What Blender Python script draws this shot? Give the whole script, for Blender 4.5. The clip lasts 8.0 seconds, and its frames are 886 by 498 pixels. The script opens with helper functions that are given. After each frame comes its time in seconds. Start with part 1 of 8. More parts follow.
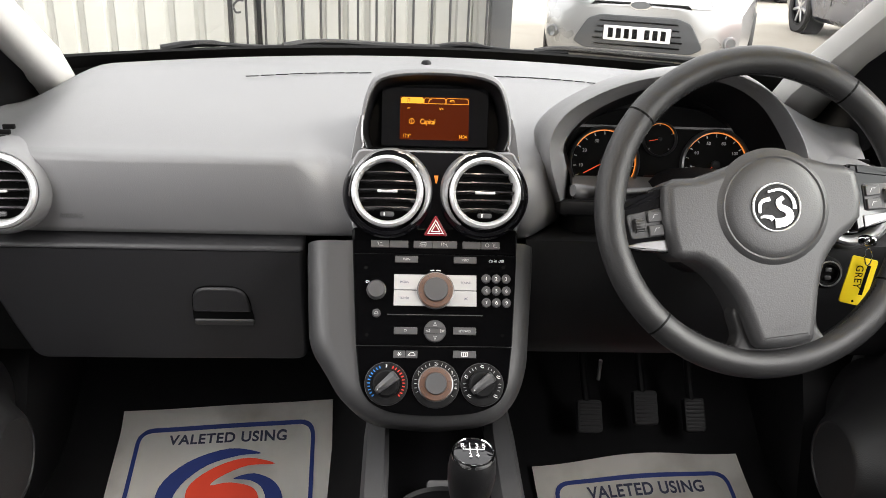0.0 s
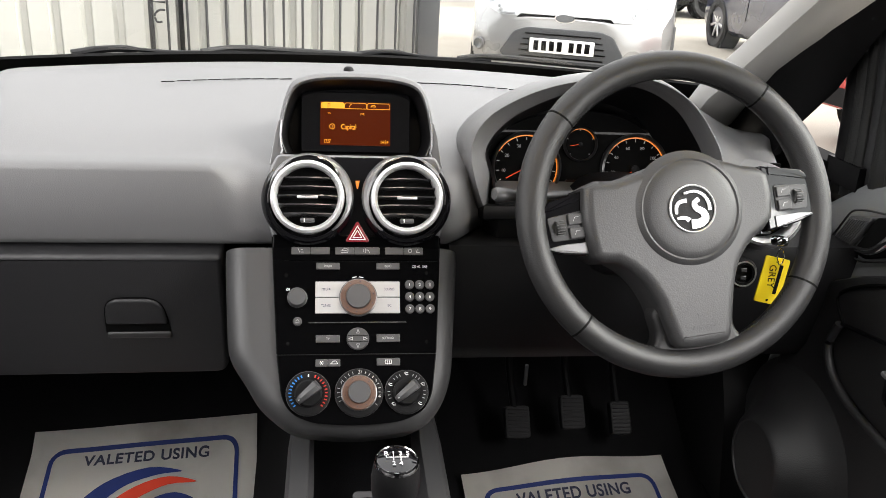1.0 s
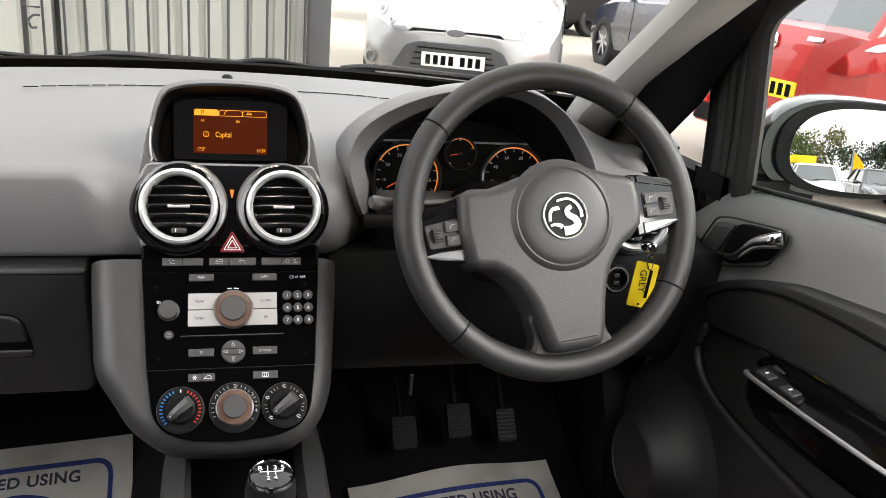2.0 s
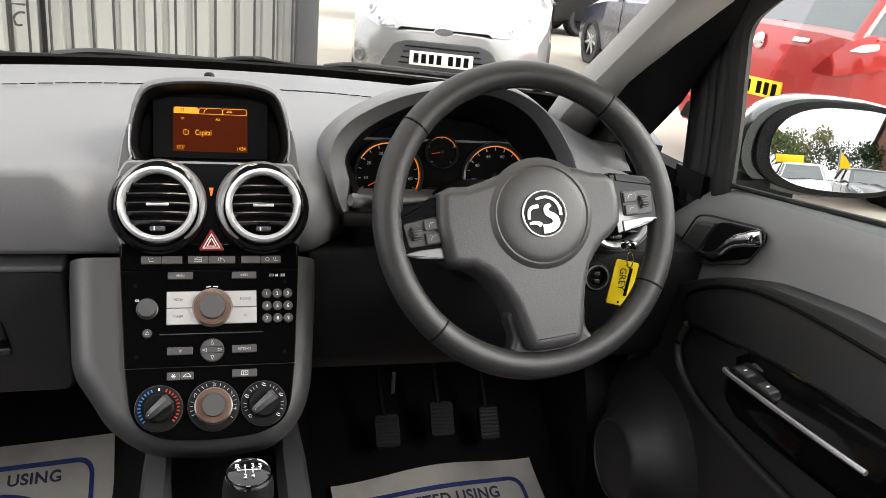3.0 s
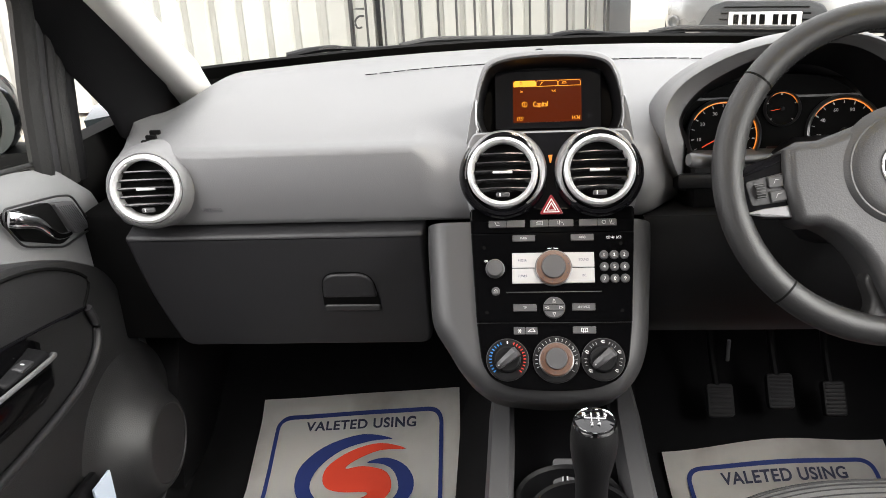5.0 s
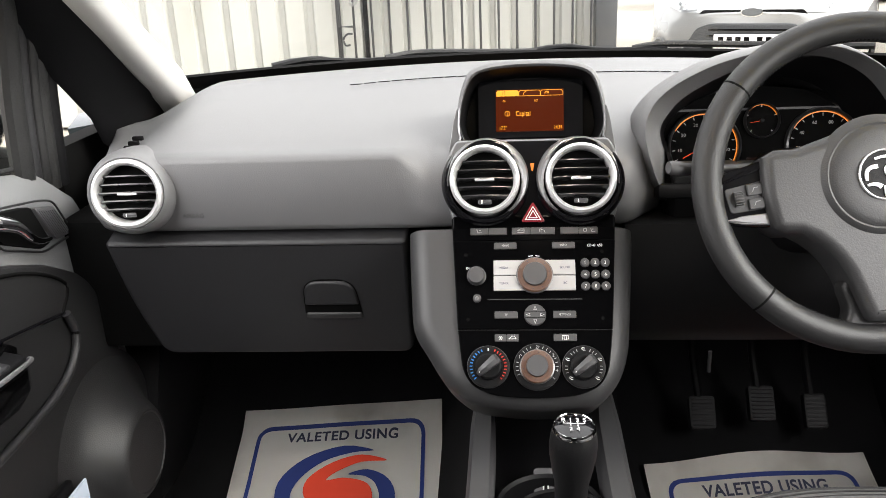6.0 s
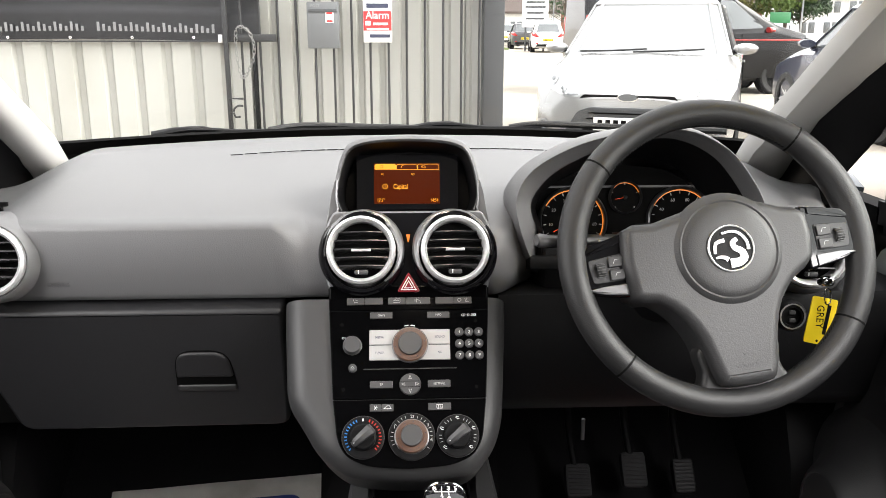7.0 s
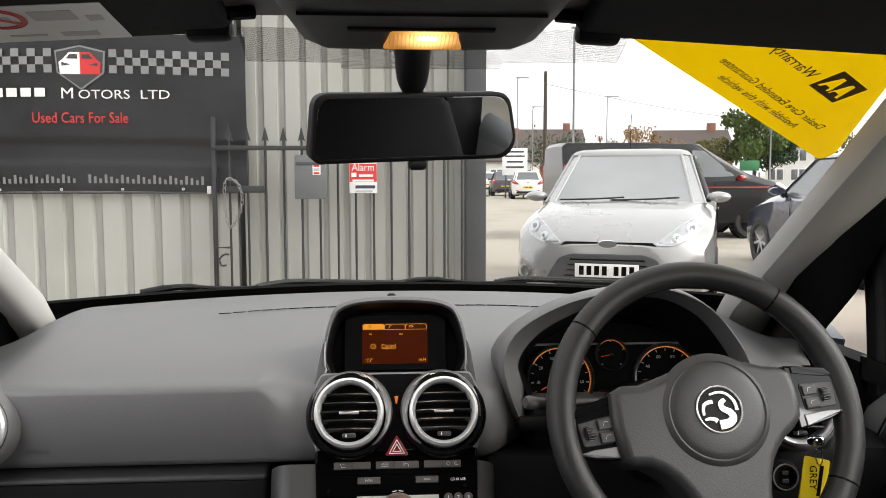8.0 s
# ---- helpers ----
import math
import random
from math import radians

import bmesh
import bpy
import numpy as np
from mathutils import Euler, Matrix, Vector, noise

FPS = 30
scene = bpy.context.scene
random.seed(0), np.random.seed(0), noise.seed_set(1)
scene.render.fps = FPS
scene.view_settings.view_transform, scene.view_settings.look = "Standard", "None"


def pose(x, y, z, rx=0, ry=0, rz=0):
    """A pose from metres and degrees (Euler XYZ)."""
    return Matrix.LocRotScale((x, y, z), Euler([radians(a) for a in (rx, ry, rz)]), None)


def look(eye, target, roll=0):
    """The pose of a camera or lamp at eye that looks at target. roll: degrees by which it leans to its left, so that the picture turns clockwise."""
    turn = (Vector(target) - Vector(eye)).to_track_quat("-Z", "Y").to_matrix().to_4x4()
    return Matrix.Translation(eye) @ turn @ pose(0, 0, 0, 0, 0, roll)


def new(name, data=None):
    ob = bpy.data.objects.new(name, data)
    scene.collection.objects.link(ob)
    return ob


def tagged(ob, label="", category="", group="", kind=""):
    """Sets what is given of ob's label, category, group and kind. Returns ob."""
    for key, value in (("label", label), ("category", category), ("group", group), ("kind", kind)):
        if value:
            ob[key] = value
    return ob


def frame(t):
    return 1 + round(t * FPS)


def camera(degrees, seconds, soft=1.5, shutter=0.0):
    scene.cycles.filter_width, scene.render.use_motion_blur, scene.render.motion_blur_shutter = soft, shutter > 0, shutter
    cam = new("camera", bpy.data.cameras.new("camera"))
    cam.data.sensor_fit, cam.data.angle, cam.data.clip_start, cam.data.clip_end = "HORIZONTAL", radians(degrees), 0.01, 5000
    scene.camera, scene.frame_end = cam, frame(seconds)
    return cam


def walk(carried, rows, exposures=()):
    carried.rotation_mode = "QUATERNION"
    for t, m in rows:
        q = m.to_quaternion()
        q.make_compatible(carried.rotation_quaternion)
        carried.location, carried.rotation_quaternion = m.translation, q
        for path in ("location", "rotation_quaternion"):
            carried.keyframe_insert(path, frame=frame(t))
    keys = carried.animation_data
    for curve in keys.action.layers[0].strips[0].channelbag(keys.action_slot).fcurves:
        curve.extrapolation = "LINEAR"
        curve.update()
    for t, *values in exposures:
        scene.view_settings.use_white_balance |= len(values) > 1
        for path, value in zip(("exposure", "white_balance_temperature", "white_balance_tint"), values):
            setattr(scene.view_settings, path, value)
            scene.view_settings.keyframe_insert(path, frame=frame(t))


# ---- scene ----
cam = camera(56.5, 8.0, soft=0.6)
PATH = [
    (0, (-0.041, 0.385, 1.224), (0.06, 2.238, 0.48), 2.2),
    (0.5, (-0.04, 0.388, 1.219), (0.109, 2.245, 0.492), 2.5),
    (1, (-0.029, 0.391, 1.213), (0.236, 2.242, 0.504), 3.2),
    (1.5, (-0.015, 0.392, 1.209), (0.371, 2.228, 0.516), 3.9),
    (2, (-0.007, 0.389, 1.208), (0.502, 2.206, 0.546), 5.1),
    (2.2, (-0.002, 0.388, 1.205), (0.556, 2.194, 0.551), 5.6),
    (3.3, (0.004, 0.38, 1.209), (0.497, 2.198, 0.537), 4.9),
    (3.5, (-0.004, 0.372, 1.204), (0.411, 2.203, 0.517), 4.0),
    (4, (-0.017, 0.361, 1.205), (0.155, 2.217, 0.478), 0.9),
    (4.5, (-0.019, 0.358, 1.201), (-0.099, 2.214, 0.463), -1.9),
    (4.7, (-0.026, 0.355, 1.204), (-0.185, 2.208, 0.468), -3.1),
    (5.8, (-0.032, 0.348, 1.186), (-0.268, 2.214, 0.506), -3.2),
    (6, (-0.023, 0.346, 1.186), (-0.196, 2.218, 0.505), -2.5),
    (6.5, (-0.005, 0.334, 1.186), (-0.01, 2.222, 0.527), -0.8),
    (7, (-0.002, 0.332, 1.186), (0.086, 2.262, 0.669), 0.1),
    (7.5, (-0.003, 0.332, 1.199), (0.108, 2.31, 0.922), 0.1),
    (8, (-0.008, 0.325, 1.21), (0.123, 2.313, 1.034), -0.1),
]
walk(cam, [(t, look(eye, target, roll)) for t, eye, target, roll in PATH],
     exposures=[(0.0, 2.15), (1.0, 2.1), (2.0, 1.92), (2.2, 1.88), (3.3, 1.92), (3.5, 1.98), (4.0, 2.15), (4.5, 2.33), (5.8, 2.2), (6.6, 2.18), (7.1, 2.03), (7.5, 1.4), (8.0, 1.15)])

# ---- light ----
world = bpy.data.worlds.new("overcast_sky")
scene.world = world
world.use_nodes = True
wn, wl = world.node_tree.nodes, world.node_tree.links
sky = wn.new("ShaderNodeTexSky")
sky.sky_type = "NISHITA"
sky.sun_disc = False
sky.sun_elevation, sky.sun_rotation = radians(35), radians(108)
sky.dust_density, sky.air_density, sky.ozone_density = 6.0, 1.4, 0.6
pale = wn.new("ShaderNodeHueSaturation")
pale.inputs["Saturation"].default_value = 0.22
wl.new(sky.outputs[0], pale.inputs["Color"])
cloud = wn.new("ShaderNodeMix")
cloud.data_type = "RGBA"
cloud.inputs["Factor"].default_value = 0.55
cloud.inputs["B"].default_value = (7.95, 7.62, 7.65, 1)
wl.new(pale.outputs[0], cloud.inputs["A"])
wl.new(cloud.outputs["Result"], wn["Background"].inputs["Color"])
wn["Background"].inputs["Strength"].default_value = 0.15

sun = new("sun", bpy.data.lights.new("sun", "SUN"))
sun.data.energy, sun.data.angle, sun.data.color = 0.6, radians(25), (1.0, 0.97, 0.92)
sun.matrix_world = look((0, 0, 0), (-0.75, 0.25, -0.55))

# the roof console's reading lamp, which is switched on
lamp = new("reading_lamp", bpy.data.lights.new("reading_lamp", "AREA"))
lamp.data.shape, lamp.data.size, lamp.data.size_y = "RECTANGLE", 0.055, 0.025
lamp.data.energy, lamp.data.color = 0.22, (1.0, 0.86, 0.70)
lamp.matrix_world = pose(0.022, 1.028, 1.3165)
# added area lamps in the two front side window openings, standing in for more sky light
for s, y0, y1, power in ((-1, 0.35, 1.15, 1.9), (1, 0.35, 0.93, 2.4)):
    side_fill = new("window_fill", bpy.data.lights.new("window_fill", "AREA"))
    side_fill.data.shape, side_fill.data.size, side_fill.data.size_y = "RECTANGLE", y1 - y0, 0.26
    side_fill.data.energy, side_fill.data.color = power, (1.0, 0.96, 0.95)
    side_fill.matrix_world = look((s * 0.655, (y0 + y1) / 2, 1.16), (s * 0.155, (y0 + y1) / 2 - 0.15, 0.31))


# ---- materials ----
def mat(name, col, rough=0.5, metal=0.0, var=0.12, vscale=6.0, grain=0.0, gscale=900.0, rvar=0.08, coat=0.0,
        emit=None, power=0.0, spec=0.5, trans=0.0, stain=None, stainscale=3.0):
    """A procedural surface: broad colour variation, fine grain relief, uneven gloss."""
    m = bpy.data.materials.new(name)
    m.use_nodes = True
    n, l = m.node_tree.nodes, m.node_tree.links
    b = n["Principled BSDF"]
    b.inputs["Base Color"].default_value = (*col, 1)
    b.inputs["Roughness"].default_value = rough
    b.inputs["Metallic"].default_value = metal
    b.inputs["Specular IOR Level"].default_value = spec
    b.inputs["Coat Weight"].default_value = coat
    b.inputs["Coat Roughness"].default_value = 0.03
    b.inputs["Transmission Weight"].default_value = trans
    if emit:
        b.inputs["Emission Color"].default_value = (*emit, 1)
        b.inputs["Emission Strength"].default_value = power
    tc = n.new("ShaderNodeTexCoord")
    if var or rvar:
        big = n.new("ShaderNodeTexNoise")
        big.inputs["Scale"].default_value, big.inputs["Detail"].default_value = vscale, 6
        l.new(tc.outputs["Object"], big.inputs["Vector"])
        mix = n.new("ShaderNodeMix")
        mix.data_type = "RGBA"
        mix.inputs["A"].default_value = (*[max(0, c * (1 - var)) for c in col], 1)
        mix.inputs["B"].default_value = (*[min(1, c * (1 + var)) for c in col], 1)
        l.new(big.outputs["Fac"], mix.inputs["Factor"])
        top = mix.outputs["Result"]
        if stain:
            st = n.new("ShaderNodeTexNoise")
            st.inputs["Scale"].default_value, st.inputs["Detail"].default_value = stainscale, 9
            l.new(tc.outputs["Object"], st.inputs["Vector"])
            rp = n.new("ShaderNodeValToRGB")
            rp.color_ramp.elements[0].position, rp.color_ramp.elements[1].position = 0.5, 0.72
            l.new(st.outputs["Fac"], rp.inputs["Fac"])
            m2 = n.new("ShaderNodeMix")
            m2.data_type = "RGBA"
            m2.inputs["B"].default_value = (*stain, 1)
            l.new(top, m2.inputs["A"])
            l.new(rp.outputs["Color"], m2.inputs["Factor"])
            top = m2.outputs["Result"]
        l.new(top, b.inputs["Base Color"])
        rr = n.new("ShaderNodeMapRange")
        rr.inputs["To Min"].default_value, rr.inputs["To Max"].default_value = max(0.02, rough - rvar), min(1, rough + rvar)
        l.new(big.outputs["Fac"], rr.inputs["Value"])
        l.new(rr.outputs["Result"], b.inputs["Roughness"])
    if grain:
        fine = n.new("ShaderNodeTexNoise")
        fine.inputs["Scale"].default_value, fine.inputs["Detail"].default_value = gscale, 3
        l.new(tc.outputs["Object"], fine.inputs["Vector"])
        bu = n.new("ShaderNodeBump")
        bu.inputs["Strength"].default_value, bu.inputs["Distance"].default_value = grain, 0.6 / gscale
        l.new(fine.outputs["Fac"], bu.inputs["Height"])
        l.new(bu.outputs["Normal"], b.inputs["Normal"])
    return m


def glass(name, tint=(0.95, 0.98, 0.97), rough=0.0):
    """Clear thin pane: mostly see-through with a mirror gloss at its surface."""
    m = bpy.data.materials.new(name)
    m.use_nodes = True
    n, l = m.node_tree.nodes, m.node_tree.links
    n.remove(n["Principled BSDF"])
    tr, gl, mx, fr = n.new("ShaderNodeBsdfTransparent"), n.new("ShaderNodeBsdfGlossy"), n.new("ShaderNodeMixShader"), n.new("ShaderNodeLayerWeight")
    tr.inputs["Color"].default_value = (*tint, 1)
    gl.inputs["Roughness"].default_value = rough
    fr.inputs["Blend"].default_value = 0.5
    pw, ad = n.new("ShaderNodeMath"), n.new("ShaderNodeMath")
    pw.operation, ad.operation = "POWER", "MULTIPLY_ADD"
    pw.inputs[1].default_value, ad.inputs[1].default_value, ad.inputs[2].default_value = 5.0, 0.5, 0.03
    l.new(fr.outputs["Facing"], pw.inputs[0])
    l.new(pw.outputs[0], ad.inputs[0])
    l.new(ad.outputs[0], mx.inputs[0])
    l.new(tr.outputs[0], mx.inputs[1])
    l.new(gl.outputs[0], mx.inputs[2])
    l.new(mx.outputs[0], n["Material Output"].inputs["Surface"])
    return m


M_DASH = mat("dash_plastic", (0.132, 0.132, 0.135), 0.5, grain=0.35, gscale=700, vscale=4, var=0.06)
M_DASHLOW = mat("lower_dash_plastic", (0.016, 0.016, 0.0175), 0.48, grain=0.35, gscale=700, vscale=4, var=0.08)
M_CHEEK = mat("grained_grey_plastic", (0.031, 0.031, 0.032), 0.5, grain=0.35, gscale=1300, vscale=5, var=0.06)
M_GLOSS = mat("piano_black", (0.004, 0.004, 0.005), 0.06, grain=0.0, rvar=0.03, spec=0.5)
M_RADIO = mat("radio_black", (0.0015, 0.0015, 0.0017), 0.12, rvar=0.03, spec=0.04)
M_MATT = mat("matt_black_plastic", (0.004, 0.004, 0.0045), 0.5, grain=0.3, gscale=600, spec=0.16)
# real black, and also the painted dark of slots, gaps and recesses
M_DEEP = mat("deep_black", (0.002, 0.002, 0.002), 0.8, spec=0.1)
M_SLAT = mat("vent_slat_plastic", (0.020, 0.020, 0.021), 0.26, rvar=0.05)
M_SILVER = mat("satin_silver_paint", (0.74, 0.74, 0.745), 0.34, metal=0.6, rvar=0.04, var=0.04)
M_SILVERDARK = mat("gunmetal_paint", (0.40, 0.40, 0.41), 0.34, metal=0.85, rvar=0.04, var=0.05)
M_CHROME = mat("chrome", (0.82, 0.82, 0.83), 0.06, metal=1.0, rvar=0.03, var=0.02)
M_BTN = mat("grey_rubber_button", (0.045, 0.045, 0.047), 0.45, grain=0.15, gscale=1500)
M_WHITEBTN = mat("pale_silver_button", (0.36, 0.36, 0.36), 0.4, metal=0.2, var=0.03)
M_LEATHER = mat("black_leather", (0.016, 0.016, 0.0166), 0.45, grain=0.6, gscale=1000, vscale=12, var=0.15, rvar=0.1, spec=0.38)
M_HUB = mat("airbag_plastic", (0.025, 0.025, 0.026), 0.5, grain=0.28, gscale=650, var=0.06)
M_WHITE = mat("white_print", (0.75, 0.75, 0.75), 0.5, var=0.02)
M_PALE = mat("pale_print", (0.42, 0.42, 0.42), 0.5, var=0.02)
M_RED = mat("hazard_red", (0.16, 0.012, 0.018), 0.25, var=0.05)
M_AMBER = mat("amber_glow", (0.5, 0.12, 0.02), 0.4, emit=(1.0, 0.30, 0.04), power=0.16)
M_COPPER = mat("backlit_ring", (0.085, 0.058, 0.048), 0.35, metal=0.2, emit=(1.0, 0.36, 0.12), power=0.012, var=0.2, vscale=60)
M_LCD = mat("orange_display", (0.015, 0.003, 0.001), 0.3, spec=0.08, emit=(0.62, 0.075, 0.004), power=0.03, var=0.0, rvar=0.0)
M_LCDON = mat("display_amber", (0.3, 0.1, 0.01), 0.3, emit=(1.0, 0.42, 0.02), power=0.3, var=0.0, rvar=0.0)
M_LCDDK = mat("display_dark", (0.02, 0.004, 0.001), 0.3, var=0.0, rvar=0.0)
M_BLUE = mat("blue_print", (0.02, 0.16, 0.45), 0.4)
M_REDP = mat("red_print", (0.5, 0.03, 0.02), 0.4)
M_NEEDLE = mat("needle_red", (0.5, 0.03, 0.01), 0.4, emit=(1, 0.1, 0.02), power=0.15)
M_CARPET = mat("black_carpet", (0.008, 0.008, 0.0085), 0.95, grain=1.0, gscale=900, var=0.3, vscale=30, spec=0.1)
M_PAPER = mat("paper_mat", (0.82, 0.80, 0.75), 0.8, grain=0.08, gscale=300, var=0.04, stain=(0.55, 0.52, 0.47), stainscale=7)
M_NAVY = mat("navy_ink", (0.012, 0.03, 0.16), 0.7, var=0.08)
M_INKRED = mat("red_ink", (0.72, 0.055, 0.02), 0.7, var=0.06)
M_INKDK = mat("dark_ink", (0.03, 0.035, 0.07), 0.7)
M_FABRIC = mat("grey_seat_weave", (0.10, 0.10, 0.10), 0.9, grain=1.0, gscale=1100, var=0.2, vscale=90, spec=0.15)
M_FABRIC3 = mat("plain_seat_cloth", (0.04, 0.04, 0.041), 0.9, grain=0.8, gscale=1400, var=0.15, vscale=60, spec=0.15)
M_FABRIC2 = mat("dark_seat_weave", (0.007, 0.007, 0.0075), 0.9, grain=1.0, gscale=1100, var=0.2, vscale=90, spec=0.15)
M_PILLAR = mat("pillar_trim", (0.42, 0.415, 0.40), 0.65, grain=0.3, gscale=900, var=0.03)
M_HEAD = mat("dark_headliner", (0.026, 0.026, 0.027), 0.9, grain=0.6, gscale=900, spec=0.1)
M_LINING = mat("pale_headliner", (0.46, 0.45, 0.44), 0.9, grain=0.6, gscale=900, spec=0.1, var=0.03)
M_RUBBER = mat("black_rubber", (0.006, 0.006, 0.006), 0.6, grain=0.3, gscale=300)
M_YELLOW = mat("yellow_tag", (0.85, 0.62, 0.0), 0.5, var=0.04)
M_BODYGREY = mat("metallic_grey_paint", (0.05, 0.062, 0.067), 0.25, metal=0.5, coat=0.8, var=0.03)
M_DIPMIRROR = mat("dipped_mirror_glass", (0.34, 0.34, 0.35), 0.0, metal=1.0, var=0.0, rvar=0.0)
M_MIRROR = mat("mirror_glass", (0.72, 0.72, 0.72), 0.0, metal=1.0, var=0.0, rvar=0.0)
M_SCREEN = glass("windscreen_glass", (0.89, 0.91, 0.895))
M_PANE = glass("side_glass", (0.76, 0.80, 0.78))
M_PRIVACY = glass("tinted_rear_glass", (0.30, 0.33, 0.32))
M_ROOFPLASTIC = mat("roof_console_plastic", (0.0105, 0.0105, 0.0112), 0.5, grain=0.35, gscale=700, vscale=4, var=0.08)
# plain black plastic; on the knee and column panels it also carries their shade
M_KNEE = mat("black_and_shaded_plastic", (0.0055, 0.0055, 0.006), 0.5, grain=0.35, gscale=700, spec=0.3)
M_PEDAL = mat("worn_pedal_rubber", (0.03, 0.03, 0.031), 0.7, grain=0.5, gscale=500, var=0.35, vscale=60, spec=0.2)
M_BADGE = mat("bright_badge_metal", (0.82, 0.82, 0.83), 0.28, metal=0.55, rvar=0.04, var=0.03)
M_MARK = mat("moulded_mark_shade", (0.085, 0.085, 0.087), 0.5, grain=0.35, gscale=700, var=0.05)
# paler copy of the console grey, with the rails' light from above in its colour
M_RAIL = mat("lit_rail_plastic", (0.058, 0.058, 0.06), 0.5, grain=0.35, gscale=1000, vscale=5, var=0.08)
M_SATIN = mat("satin_silver_fascia", (0.27, 0.27, 0.275), 0.36, metal=0.75, rvar=0.05, var=0.05)
M_DARKRIM = mat("dark_chrome_rim", (0.12, 0.12, 0.122), 0.3, metal=0.8, rvar=0.04)
M_FASCIA = mat("dark_satin_fascia", (0.2, 0.2, 0.205), 0.34, metal=0.6, rvar=0.04, var=0.05)
M_TAN = mat("key_white", (0.7, 0.7, 0.68), 0.5)


# ---- shape helpers ----
def part(name, bm, material, parent, label="", sharp=38):
    """Links a bmesh as one mesh object under a thing or under a part."""
    me = bpy.data.meshes.new(name)
    bmesh.ops.recalc_face_normals(bm, faces=bm.faces)
    bm.to_mesh(me)
    bm.free()
    me.materials.append(material)
    me.shade_smooth()
    me.set_sharp_from_angle(angle=radians(sharp))
    ob = new(name, me)
    if parent:
        ob.parent = parent
    return tagged(ob, label)


def thing(name, label, category, m=None, group="", kind=""):
    """An empty at the base of a thing, which parents its parts."""
    ob = new(name)
    ob.empty_display_size = 0.05
    if m is not None:
        ob.matrix_basis = m
    return tagged(ob, label, category, group, kind)


def solo(name, bm, material, label, category, m=None, group="", kind="", sharp=38):
    """A thing of one mesh."""
    ob = part(name, bm, material, None, label, sharp)
    if m is not None:
        ob.matrix_basis = m
    return tagged(ob, label, category, group, kind)


def slope(x, y, z, lean, turn=0.0):
    """A frame on a face that leans back by some degrees: x right, y up the face, z out towards the cabin."""
    return pose(x, y, z, 90 - lean) @ pose(0, 0, 0, 0, 0, turn)


def rbox(bm, c, s, r=0.002, seg=2, m=None):
    g = bmesh.ops.create_cube(bm, size=1.0)
    vs = g["verts"]
    for v in vs:
        v.co = Vector((v.co.x * s[0], v.co.y * s[1], v.co.z * s[2]))
    if r > 0:
        es = list({e for v in vs for e in v.link_edges})
        out = bmesh.ops.bevel(bm, geom=es, offset=min(r, min(s) * 0.45), segments=seg, profile=0.5, affect="EDGES")
        vs = list({v for f in out["faces"] for v in f.verts} | {v for v in vs if v.is_valid})
    t = Matrix.Translation(c) if m is None else m @ Matrix.Translation(c)
    bmesh.ops.transform(bm, matrix=t, verts=vs)


def rounded(pts, r, seg=4):
    """A closed outline with its corners rounded; r: one radius or one for each corner."""
    out, n = [], len(pts)
    for i, p in enumerate(pts):
        p, a, b = Vector(p), Vector(pts[i - 1]), Vector(pts[(i + 1) % n])
        rad = r[i] if isinstance(r, (list, tuple)) else r
        u, v = (a - p), (b - p)
        d = min(rad, u.length * 0.49, v.length * 0.49)
        if d < 1e-5:
            out.append(p)
            continue
        p0, p1 = p + u.normalized() * d, p + v.normalized() * d
        for k in range(seg + 1):
            t = k / seg
            out.append((1 - t) ** 2 * p0 + 2 * t * (1 - t) * p + t * t * p1)
    return out


def prism(bm, pts, z0, z1, bev=0.0, m=None, seg=2, bulge=0.0):
    """An outline drawn out from z0 to z1, its front edge bevelled."""
    pts = [Vector((p[0], p[1])) for p in pts]
    c = sum(pts, Vector((0, 0))) / len(pts)
    rings = [(z0, 0.0)]
    if bev > 0:
        for k in range(seg + 1):
            a = math.pi / 2 * k / seg
            rings.append((z1 - bev + bev * math.sin(a), bev * (1 - math.cos(a))))
        rings.append((z1, bev * 1.06))
    else:
        rings.append((z1, 0.0))
    loops = []
    for z, inset in rings:
        lp = []
        for i, p in enumerate(pts):
            t = (pts[(i + 1) % len(pts)] - pts[i - 1])
            nrm = Vector((t.y, -t.x))
            nrm = nrm.normalized() if nrm.length > 1e-9 else Vector((0, 0))
            q = p - nrm * inset * prism.sign(pts)
            co = Vector((q.x, q.y, z))
            lp.append(bm.verts.new(m @ co if m is not None else co))
        loops.append(lp)
    n = len(pts)
    for a, b in zip(loops, loops[1:]):
        for i in range(n):
            bm.faces.new((a[i], a[(i + 1) % n], b[(i + 1) % n], b[i]))
    bm.faces.new(loops[0][::-1])
    bm.faces.new(loops[-1])


def _wind(pts):
    s = sum(pts[i - 1].x * pts[i].y - pts[i].x * pts[i - 1].y for i in range(len(pts)))
    return 1.0 if s > 0 else -1.0


prism.sign = _wind


def rect(x0, y0, x1, y1, r=0.001, seg=3):
    return rounded([(x0, y0), (x1, y0), (x1, y1), (x0, y1)], r, seg)


